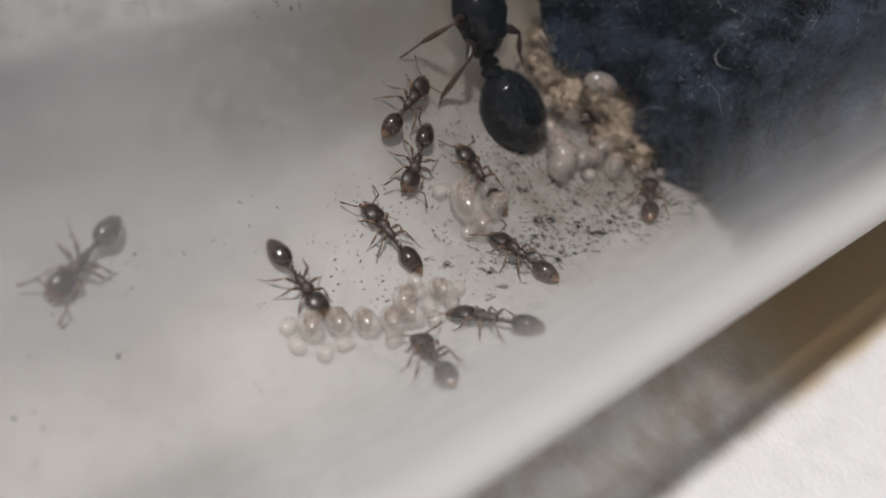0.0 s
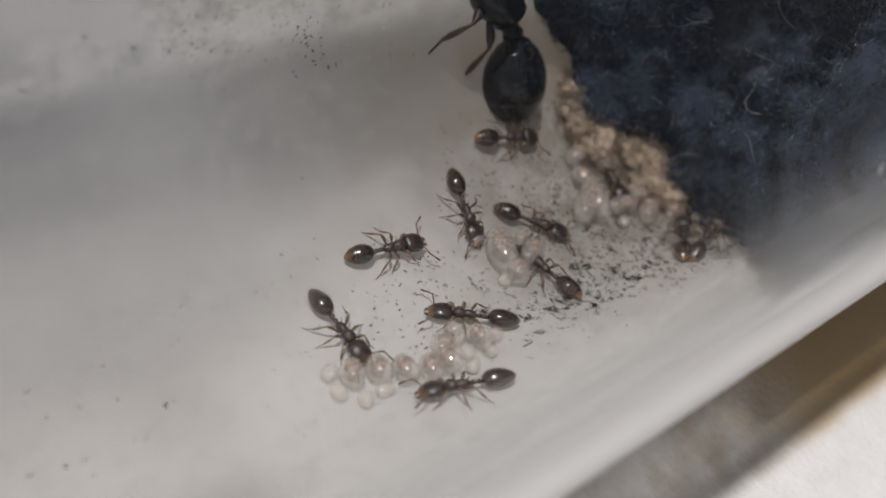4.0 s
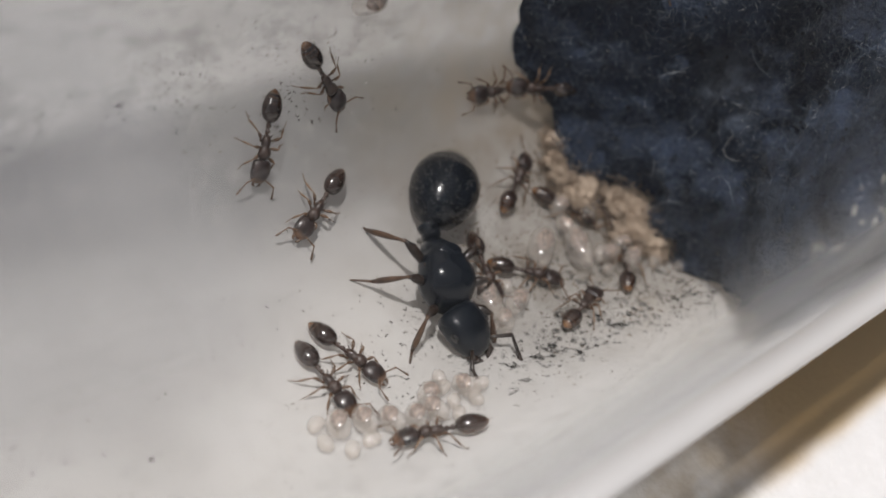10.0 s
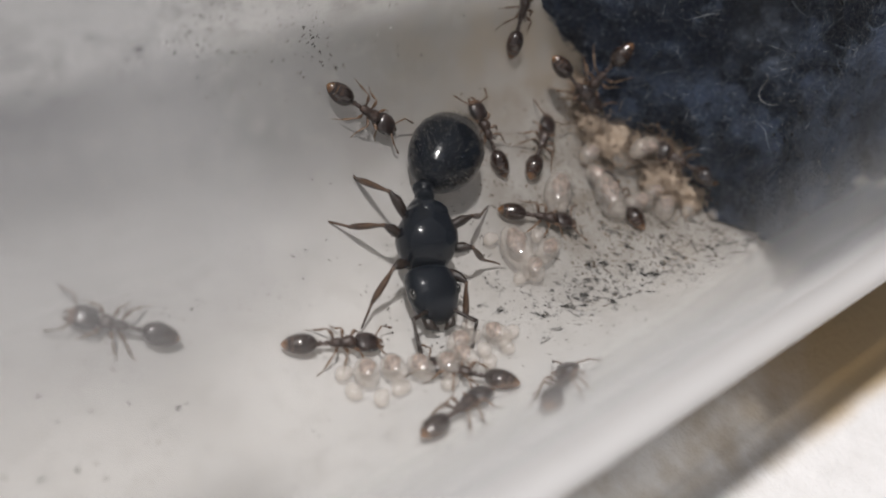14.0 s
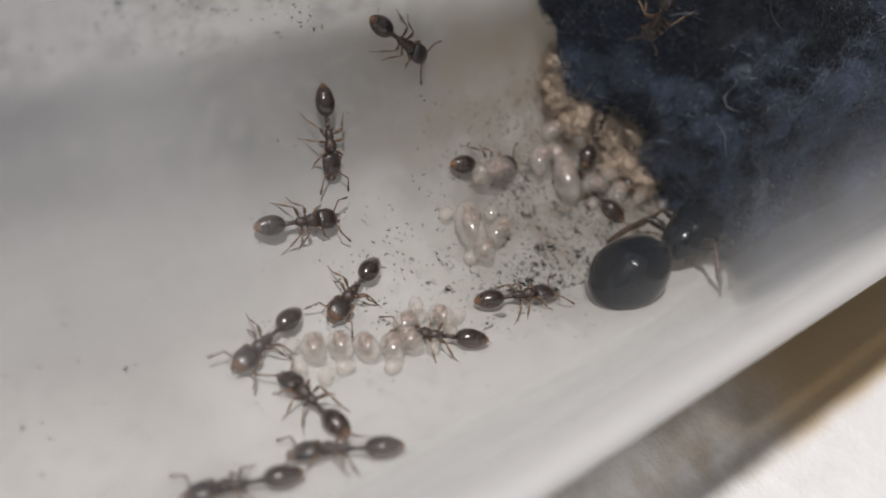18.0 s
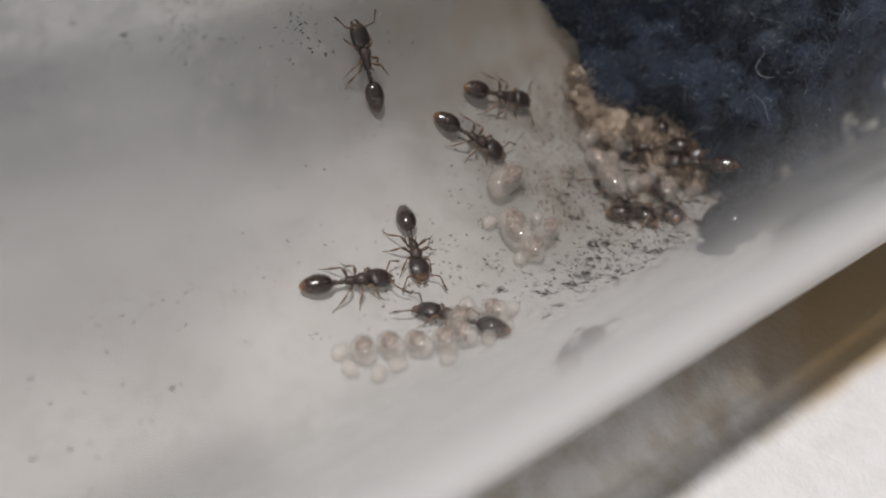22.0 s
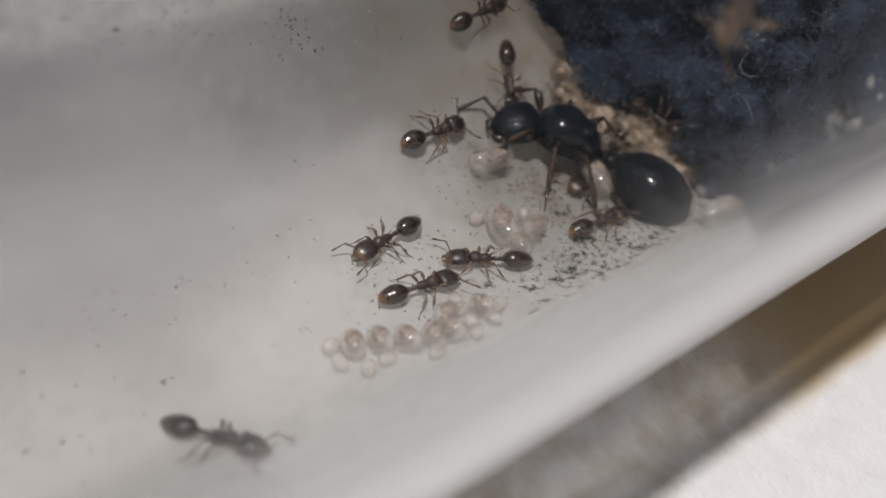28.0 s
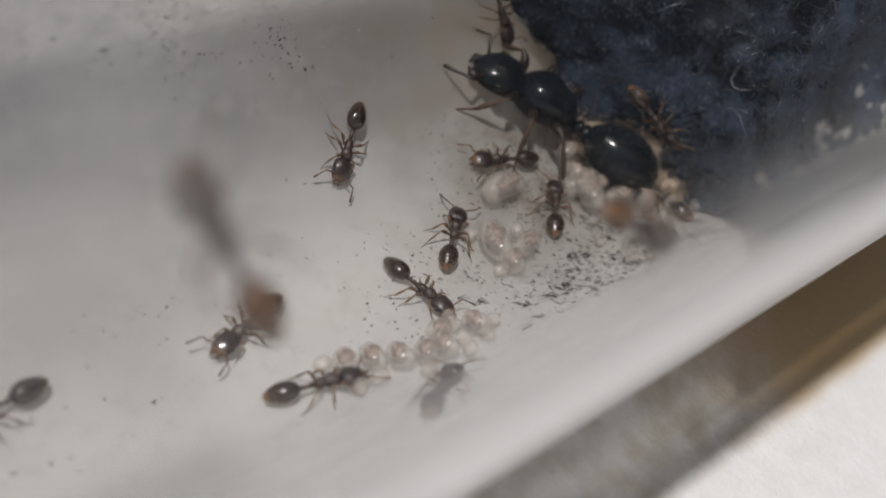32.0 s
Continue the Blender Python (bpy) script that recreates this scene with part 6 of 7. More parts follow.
    walk(workers[9], [
        (0, pose(-.011286, .007224, .004632, 43.9, 34.7, -30.6)), (.5, pose(-.011334, .007263, .004685, 44.9, 34.2, -29.6)),
        (1, pose(-.011458, .007571, .005133, 49.8, 33.9, -25.7)), (3.5, pose(-.012153, .008142, .006165, 62.2, 25.1, -12.6)),
        (5.5, pose(-.003249, .008244, .00639, -4.3, 67, -94.6)), (6, pose(-.002392, .005967, .003263, 27.4, 33.6, -46.9)),
        (6.5, pose(.001464, .004064, .00197, 26.2, 7.2, -14.4)), (7, pose(.001889, .00384, .00186, 25.2, 2.8, -5.8)),
        (7.5, pose(.002319, .003317, .001633, 20.3, 8.7, -23.5)), (8, pose(.002749, .00272, .001421, 13.4, 12.4, -41.9)),
        (8.5, pose(.00329, .001819, .001186, 9.6, 7.6, -36.7)), (9, pose(.003831, .000694, .001027, 4.2, 2.6, -31.3)),
        (9.5, pose(.002881, -.000032, .001, .8, -.2, -51.3)), (10, pose(.00193, -.000634, .001022, -1.1, -3.1, -71.1)),
        (10.5, pose(.00209, -.000037, .001, .9, -.8, -40.2)), (11, pose(.00225, .000755, .001032, 4.9, .8, -9.3)),
        (11.5, pose(.001528, .001274, .001091, 4.4, 7.5, -50.7)), (12, pose(.000806, .001917, .001207, -.6, 13.1, -92.9)),
        (12.5, pose(-.000613, .002752, .001431, -13.2, 12.9, -136.4)), (13, pose(-.003357, .002486, .00135, -15.9, 3.2, -168.9)),
        (13.5, pose(-.007056, .002655, .001401, -16.7, -3.2, 169.5)), (14.5, pose(-.005316, .001658, .001154, -8.7, -7, 116.9)),
        (15.5, pose(-.003576, .00064, .001023, 1.4, -2.9, 64.4)), (16, pose(.000108, .003662, .001779, 21.3, -10.3, 24.6)),
        (16.5, pose(.00092, .003896, .001887, 24.2, -7.8, 16.7)), (17, pose(.001732, .00379, .001837, 24.4, -4.3, 9.3)),
        (18, pose(.001926, .003325, .001637, 21.6, 3.8, -9.5)), (19, pose(.006724, .001005, .001056, 6.5, .9, -7.8)),
        (19.5, pose(.007204, .000271, .001004, 1.9, .3, -7.6)), (20, pose(.007685, -.000069, .001, -.3, 0, -7.3)),
        (20.5, pose(.006652, -.000106, .001001, -.8, .2, 13.9)), (21, pose(.007116, .001449, .001117, 1.5, -8.2, 79.9)),
        (21.5, pose(.006328, .003972, .001924, 3.7, -25.1, 81.4)), (22, pose(.005651, .006475, .003749, -4.3, -44.9, 96.1)),
        (22.5, pose(.005689, .007368, .004832, -21.6, -51, 115.9)), (23, pose(.005728, .008235, .006369, -45.7, -54, 141.7)),
        (24, pose(.006217, .008869, .008472, -63.3, -66, 155.3)), (25, pose(.006247, .008838, .008302, -60.4, -66, 152.6)),
        (29, pose(.0065, .008643, .007489, -44.3, -66.1, 136.8)), (30, pose(.006929, .008763, .007948, -62.7, -58.6, 156.2)),
        (30.33, pose(.00704, .008551, .007194, -71.9, -11.6, -179.2)), (30.67, pose(.007151, .008283, .006479, -61, 34.6, -157.8)),
        (31, pose(.007262, .007968, .005816, 1.7, 62.7, -88.1)), (31.5, pose(.006849, .006129, .00341, -30.1, 33.2, -136.6)),
        (32, pose(.004883, .004314, .002101, -20.4, 21.6, -135.3))])
    walk(workers[10], [
        (0, pose(.004589, -.004526, .002221, 13.2, 28.2, 116.5)), (.5, pose(.004817, -.004612, .002271, 4.9, 31.2, 99.4)),
        (1, pose(.005044, -.004469, .002188, -4.2, 30.2, 81.8)), (1.5, pose(.005405, -.003831, .001856, -15, 21.2, 53.4)),
        (2, pose(.006134, -.003004, .001516, -13.2, 15.4, 48.5)), (2.5, pose(.006125, -.002111, .001251, -1.5, 14.1, 83.7)),
        (3, pose(.005231, -.002183, .001269, 7.1, 13, 118.8)), (3.5, pose(.004923, -.002175, .001267, 7.4, 12.8, 120.3)),
        (4.5, pose(.005001, -.001981, .001221, 12.7, 2.2, 176.3)), (5.5, pose(.00508, -.001787, .001179, 6.7, -8.6, -128)),
        (6, pose(.005389, -.002234, .001282, 1.8, -13.5, -97.7)), (6.5, pose(.005808, -.002738, .001427, -15.8, -7.4, -24.5)),
        (7, pose(.007385, -.0035, .001708, -22.4, -4, -9.6)), (7.33, pose(.008337, -.003465, .001694, -10.8, -20, -62.3)),
        (7.5, pose(.008813, -.003448, .001687, -.2, -22.4, -91)), (7.67, pose(.00929, -.003451, .001688, 10.3, -19.8, -119.7)),
        (8, pose(.010242, -.003456, .00169, 22.2, -3.3, -172)), (8.5, pose(.010958, -.003112, .001555, 10.1, 18, 115.4)),
        (9, pose(.011673, -.002958, .0015, -15.7, 12.5, 37.8)), (9.5, pose(.011892, -.002947, .001496, -17.5, 9.1, 26.5)),
        (10, pose(.01211, -.002818, .001453, -17.9, 5.2, 15.6)), (10.5, pose(.011833, -.003836, .001858, -1.1, 26, 78.7)),
        (11, pose(.011555, -.004631, .002283, 26.2, 18.2, 147.6)), (11.5, pose(.012013, -.005031, .002538, 18.2, 30.2, 124.4)),
        (12, pose(.01247, -.005312, .002735, 3.9, 36.9, 96.5)), (12.5, pose(.008978, -.005492, .00287, -28, 26.9, 41.4)),
        (13, pose(.005487, -.005717, .003049, -39.4, .5, .6)), (13.5, pose(.003555, -.006485, .003759, -40.7, 24.9, 26.1)),
        (15.5, pose(.003776, -.006938, .004267, -50.2, -4.3, -3.6)), (16, pose(.000669, -.006284, .003557, -43.2, -9.8, -10.3)),
        (16.33, pose(-.001123, -.005779, .003101, -20.4, -35.7, -62.3)), (16.5, pose(-.002019, -.005514, .002887, .1, -37.8, -95.9)),
        (16.67, pose(-.002915, -.005341, .002756, 18.3, -31.4, -127.8)), (17, pose(-.004707, -.004988, .002509, 33.5, -2.7, -176)),
        (18, pose(-.005608, -.004498, .002205, 28.2, 11.7, 159.3)), (18.5, pose(-.00808, -.000705, .001028, .9, 5.3, 100)),
        (19, pose(-.006744, .002308, .001301, 12.2, -7.3, 30.4)), (19.2, on_wall(-4.6, 19.9, 23)),
        (19.4, on_wall(-2.33, 21.3, 5)), (19.6, on_wall(.41, 20.1, -1)), (19.8, on_wall(3.2, 22.5, 2)), (20, on_wall(3.75, 26.6, 34)),
        (20.2, on_wall(4.85, 32.6, 30)), (20.4, on_wall(6.59, 44.8, 35)), (20.6, on_wall(7.47, 50.4, 48)), (20.8, on_wall(8, 66, 75)),
        (21.2, on_wall(5, 100, 120)), (21.6, on_wall(-4, 108, 180)), (22, on_wall(-14, 90, -120)),
        (22.5, pose(-.012949, .002131, .001256, -13.2, 3.4, -135.5)), (23, pose(-.01323, .001628, .001148, -4, 10.2, -111.5)),
        (25, pose(-.01146, .002813, .001451, -5.6, 18, -107.8)), (25.5, pose(-.011254, .002966, .001503, -5.8, 19, -107.4)),
        (27.5, pose(-.00813, .000081, .001, -.2, 1.4, -96.3)), (28, pose(-.005882, -.004159, .002019, -13.2, -23.7, -59.7)),
        (28.5, pose(-.005533, -.005715, .003048, -24.3, -31.5, -49.2)), (29, pose(-.007706, -.008914, .011238, 175.4, -83.1, 94.6)),
        (29.5, pose(-.007751, -.008328, .013413, -176, -68.1, 85.7)), (30, pose(-.007525, -.008082, .01396, -169.7, -63.9, 78.5)),
        (30.5, pose(-.007823, -.00784, .01442, 125, -32.1, 159.6)), (31, pose(-.008504, -.007668, .014711, 127.2, -31.1, 158.5)),
        (31.5, pose(-.009507, -.007161, .015452, 141.5, -39.9, 141.1)), (32, pose(-.009989, -.006237, .016488, 165.1, -42.3, 111.5))])
    walk(workers[11], [
        (0, pose(.001728, -.004763, .002363, -15, 29.4, 61.3)), (.5, pose(.001763, -.004763, .002364, -14.4, 29.8, 62.7)),
        (1, pose(.001798, -.004538, .002228, -12.8, 28.6, 64.5)), (2, pose(.001966, -.00432, .002105, 18.9, 22.9, 131.3)),
        (3, pose(.002123, -.004546, .002232, 24.9, 18.9, 145.1)), (3.5, pose(.002064, -.004681, .002313, 28.1, 15.5, 153.4)),
        (5.5, pose(.002361, -.004548, .002234, 29.1, 10, 162.7)), (6, pose(.002472, -.004687, .002317, 30.8, 7.4, 167.8)),
        (7, pose(.002188, -.004917, .002462, 33.1, 3.2, 175)), (7.5, pose(.002248, -.00479, .002381, 31.5, 7.6, 167.6)),
        (8, pose(.002308, -.004717, .002335, 29.8, 11.9, 160.1)), (8.5, pose(.002339, -.00468, .002313, 28.3, 14.8, 154.6)),
        (9, pose(.00237, -.004818, .002398, 27.7, 18.2, 149.2)), (9.5, pose(.002136, -.004854, .002421, 29.5, 15.4, 154.9)),
        (10, pose(.001901, -.004784, .002377, 30.3, 12.1, 160.2)), (10.5, pose(.001856, -.004826, .002403, 28.2, 17.5, 150.7)),
        (11, pose(.001811, -.004704, .002327, 24.1, 21.8, 140.3)), (11.5, pose(.001881, -.004677, .00231, 23.9, 21.6, 140.3)),
        (12, pose(.001951, -.004536, .002227, 23.1, 21, 140)), (12.5, pose(.002057, -.004443, .002173, 17.7, 24.8, 127.3)),
        (13, pose(.002164, -.004404, .002151, 11.7, 27.8, 114)), (13.5, pose(.002131, -.00435, .002121, 15.4, 25.5, 122.6)),
        (15.5, pose(.002405, -.00383, .001856, 11.5, 23.2, 117.3)), (16, pose(.002537, -.003131, .001562, 13.1, 16.4, 129.3)),
        (16.5, pose(.002832, -.002707, .001417, 12.1, 13.5, 132.7)), (17, pose(.003128, -.002636, .001395, 12.6, 12.3, 136.4)),
        (18, pose(.003631, -.002592, .001381, 13.7, 10.5, 143.3)), (19, pose(.003712, -.003522, .001718, 16.6, 17, 135.6)),
        (19.5, pose(.003834, -.003906, .001892, 16.7, 20.7, 130.3)), (20, pose(.003956, -.003928, .001902, 14.6, 22.4, 124.3)),
        (21, pose(.003762, -.003751, .001819, 12.1, 22.5, 119.2)), (21.5, pose(.003482, -.003549, .001729, 11.6, 21.1, 119.7)),
        (22, pose(.003202, -.003563, .001735, 12, 21.1, 120.5)), (22.5, pose(.003382, -.003469, .001696, 3.6, 23.3, 98.9)),
        (23, pose(.003563, -.003036, .001528, -4.4, 20.3, 77.3)), (24, pose(.003787, -.001663, .001155, -3.3, 10.8, 72.9)),
        (25, pose(.003561, -.000713, .001028, -1, 5.4, 79.9)), (25.5, pose(.004087, -.001049, .001061, -4.6, 5.9, 52)),
        (27.5, pose(.003414, -.001868, .001196, -12, 1.4, 6.3)), (28, pose(.003681, -.002059, .001239, -13, -1.6, -6.8)),
        (29, pose(.005242, -.002471, .001346, -15.8, -1.1, -4)), (30, pose(.005964, -.001859, .001194, -11, 6, 28.3)),
        (31, pose(.006022, -.000989, .001055, -4.6, 5.6, 50.6)), (32, pose(.007231, -.000137, .001001, -1.2, 1.1, 40.3))])
    walk(workers[12], [
        (0, pose(.016189, -.002711, .001418, -14.9, 10.8, 35)), (.5, pose(.01647, -.002749, .00143, -14.8, 11.3, 36.6)),
        (1, pose(.01675, -.002536, .001365, -13.2, 10.8, 38.5)), (2, pose(.016943, -.002356, .001314, -13.1, 8.9, 33.6)),
        (3, pose(.016691, -.003154, .001571, -17.8, 11.6, 32.2)), (3.5, pose(.01699, -.003876, .001949, -25.8, 3.8, 22.6)),
        (5.5, pose(.017649, -.002353, .002011, -25.8, -27.1, 20.6)), (6, pose(.017424, -.001992, .00233, -29, -39.2, 22.6)),
        (7, pose(.017679, -.001632, .002423, 44.7, -47.3, -68.5)), (7.5, pose(.017806, -.001491, .002483, 64.5, -26.2, -97.9)),
        (8, pose(.017933, -.0014, .002554, 71, -1, -116.6)), (8.5, pose(.016983, -.000091, .001712, 35.8, -2.8, -94.2)),
        (9, pose(.016033, .001009, .001057, 1.9, 7.1, -75)), (9.5, pose(.016008, -.000485, .001013, -4.4, 4.5, -17.2)),
        (10, pose(.015983, -.001844, .001191, -9.3, 8.1, 40.7)), (10.5, pose(.013734, -.002503, .001355, -16.2, 1.3, 7.5)),
        (11, pose(.011484, -.002966, .001503, -17, -8.2, -24.9)), (11.5, pose(.011935, -.003547, .001728, 5.5, -22.5, -96.6)),
        (12, pose(.012386, -.003993, .001934, 25.5, -6.1, -167.4)), (12.5, pose(.015046, -.001316, .001327, -.2, -2, 158.5)),
        (13, pose(.017706, .001431, .001576, -23.6, -12.7, 125.7)), (13.5, pose(.01831, .001061, .001524, -21.7, -16.4, 112.3)),
        (15.5, pose(.018767, .000872, .001517, -25, -11.5, 60.8)), (16, pose(.01882, .00147, .001602, -22.8, -14.4, 54.3)),
        (16.5, pose(.018685, .001893, .001666, -19.5, -16.5, 52.4)), (17, pose(.018329, .002131, .001668, -14.2, -16.9, 48.4)),
        (18, pose(.017247, .002747, .001679, 1.2, -15.5, 36.5)), (19, pose(.016165, .00201, .001303, 7.5, -7.4, 26.5)),
        (19.5, pose(.015808, .001689, .001181, 8.6, -4.7, 23.2)), (20, pose(.015673, .001594, .001142, 9.2, -3.7, 21.8)),
        (21, pose(.014759, .000862, .001041, 4.1, -3.1, 36.9)), (21.5, pose(.014552, -.000994, .001055, -6.6, -3.6, 3.4)),
        (22, pose(.014344, -.003031, .001526, -16.7, -9.8, -29.5)), (22.5, pose(.013911, -.002844, .001461, -18.5, -1.3, -3.5)),
        (23, pose(.013477, -.002306, .001301, -14.2, 6.1, 22.8)), (23.5, pose(.014475, -.000498, .001014, -6.1, 1.6, 68.7)),
        (24, pose(.015473, .001351, .001102, -3.3, -7.4, 113.9)), (24.5, pose(.013577, -.000412, .001009, -6.5, -1, 55.8)),
        (25, pose(.011681, -.002142, .001259, -13.7, -.6, -2.5)), (25.5, pose(.011296, -.002393, .001324, -15.3, -1.1, -4.2)),
        (27.5, pose(.011732, -.002795, .001445, -17.6, -3.6, -11.2)), (28, pose(.012579, -.002691, .001412, -17.4, -.8, -2.5)),
        (28.25, pose(.01163, -.002093, .001247, -9.2, 10.4, 57.8)), (28.5, pose(.010681, -.001484, .001123, 4.9, 8.7, 119.7)),
        (29, pose(.00983, -.000001, .001, .4, .5, 126.3)), (30, pose(.007658, .001002, .001056, -6, -1.7, 164.6)),
        (30.5, pose(.004355, .001277, .001091, -7.8, -2, 165.4)), (31, pose(.002477, .000387, .001008, -2.5, .8, -162.7)),
        (31.5, pose(-.000793, .000618, .001021, -3.7, -.7, 168.8)), (32, pose(-.002195, -.000465, .001012, 2.7, -.8, -162.5))])
    walk(workers[13], [
        (0, pose(.008459, -.002469, .001345, -.2, 16.6, 89.5)), (.5, pose(.00851, -.002276, .001293, -1.7, 15.3, 83.4)),
        (1, pose(.008561, -.001826, .001187, -2.7, 12.2, 77.4)), (2, pose(.008962, -.000964, .001052, .1, 6.9, 90.9)),
        (3, pose(.009366, -.001338, .0011, 1.3, 9.2, 98.2)), (3.5, pose(.009285, -.00141, .001111, 1.1, 9.8, 96.7)),
        (5.5, pose(.010168, -.002369, .001317, 0, 16.2, 89.8)), (6, pose(.010205, -.00234, .00131, -2.7, 15.7, 80.2)),
        (6.5, pose(.010448, -.00249, .001351, 13.6, 8.6, 148.2)), (7, pose(.010692, -.00262, .00139, 13.5, -8.9, -147.3)),
        (7.5, pose(.012065, -.002256, .001287, 14.2, -1.7, -175.4)), (8, pose(.013438, -.001949, .001214, 11.9, 5.2, 156.6)),
        (8.5, pose(.013921, -.001673, .001157, 6.8, 9.1, 124.5)), (9, pose(.014404, -.001597, .001143, .4, 11, 92)),
        (9.33, pose(.015298, -.00105, .001061, 9.7, 5.5, 150.7)), (9.5, pose(.015746, -.000774, .001033, 11.2, .1, 179.4)),
        (9.67, pose(.016193, -.000455, .001012, 9.7, -5.2, -152)), (10, pose(.017088, .000181, .001002, -.1, 1.9, -93.3)),
        (10.33, pose(.017253, -.000967, .001399, 8.6, 21.4, -137.2)), (10.5, pose(.017336, -.001544, .001659, 6.7, 32.2, -160.6)),
        (10.67, pose(.017418, -.002052, .001947, -1.6, 41.3, 171.8)), (11, pose(.017583, -.003022, .00263, -31.4, 44, 105.8)),
        (11.5, pose(.017781, -.002306, .002359, -35.6, 30.4, 105.3)), (12, pose(.017978, -.001455, .002136, -39.6, 15.9, 105.9)),
        (12.5, pose(.018128, -.000948, .00217, -43.4, 19, 105)), (13, pose(.018278, -.000493, .002238, -47.1, 22.4, 103.9)),
        (13.5, pose(.018082, -.000755, .002208, -43.4, 25.2, 103.7)), (14.5, pose(.018193, .000452, .002654, -58, -13.1, 92.4)),
        (15.5, pose(.018303, .001608, .003299, -68.7, -53.1, 88.6)), (15.67, pose(.018101, .000783, .003028, -65.5, -2.3, 103)),
        (15.83, pose(.017899, -.000069, .002859, -45.4, 45.4, 127.1)), (16, pose(.017696, -.000889, .002788, 41.4, 58.9, -143.1)),
        (16.25, pose(.014816, -.003336, .002582, 34.5, 22.7, -154.7)), (16.5, pose(.011936, -.005515, .002888, 34.8, -14, -160.8)),
        (17, pose(.005248, -.006234, .003508, 43.6, -3.4, -176.4)), (17.5, pose(-.001024, -.00627, .003544, 42.8, 13.4, 165.9)),
        (18, pose(-.002525, -.005044, .002546, 27.8, 21.8, 144.9)), (18.5, pose(-.005946, -.004251, .002067, 26.8, 10.3, 160.4)),
        (19, pose(-.009933, -.003358, .00165, 17.4, 14.2, 141.9)), (19.5, pose(-.009652, -.004502, .002207, -15.2, 26.6, 64.7)),
        (20, pose(-.00937, -.005239, .002682, -35.5, -2.8, -3.9)), (21, pose(-.00657, -.00621, .003485, -41.8, 14.6, 15.8)),
        (21.5, pose(-.000555, -.006359, .003631, -44.4, 9.6, 9.6)), (22, pose(.00417, -.007412, .004895, -53.7, 19.1, 13.5)),
        (22.5, pose(.005946, -.006995, .004337, -47.7, 22.7, 19.7)), (23, pose(.007722, -.006282, .003555, -38.9, 24.6, 27.3)),
        (24, pose(.006339, -.004345, .002118, -9.6, 28.2, 70.3)), (25, pose(.007231, -.004573, .002249, -29.3, 10.2, 17.5)),
        (25.5, pose(.007684, -.004696, .002322, -31.2, 5.6, 9.2)), (26.5, pose(.007802, -.00318, .001581, -15.1, 15.9, 58.5)),
        (27.5, pose(.00792, -.001552, .001135, 3.5, 10.3, 109.1)), (28, pose(.006483, -.002013, .001228, 11.5, 7.1, 149)),
        (28.25, pose(.006317, -.001513, .001128, 4.2, 9.6, 106.8)), (28.5, pose(.00615, -.001009, .001057, -3.1, 6.6, 64.7)),
        (29, pose(.007318, .001277, .001091, 5.7, -4.9, 40.4)), (30, pose(.010214, .00373, .001809, 23.1, -7.3, 16.5)),
        (31, pose(.011387, .002509, .001357, 2.3, -15.3, 81.5)), (31.5, pose(.011434, .002304, .0013, -7.7, -12.2, 124.5)),
        (32, pose(.011481, .002047, .001236, -12.5, -3.2, 165.7))])
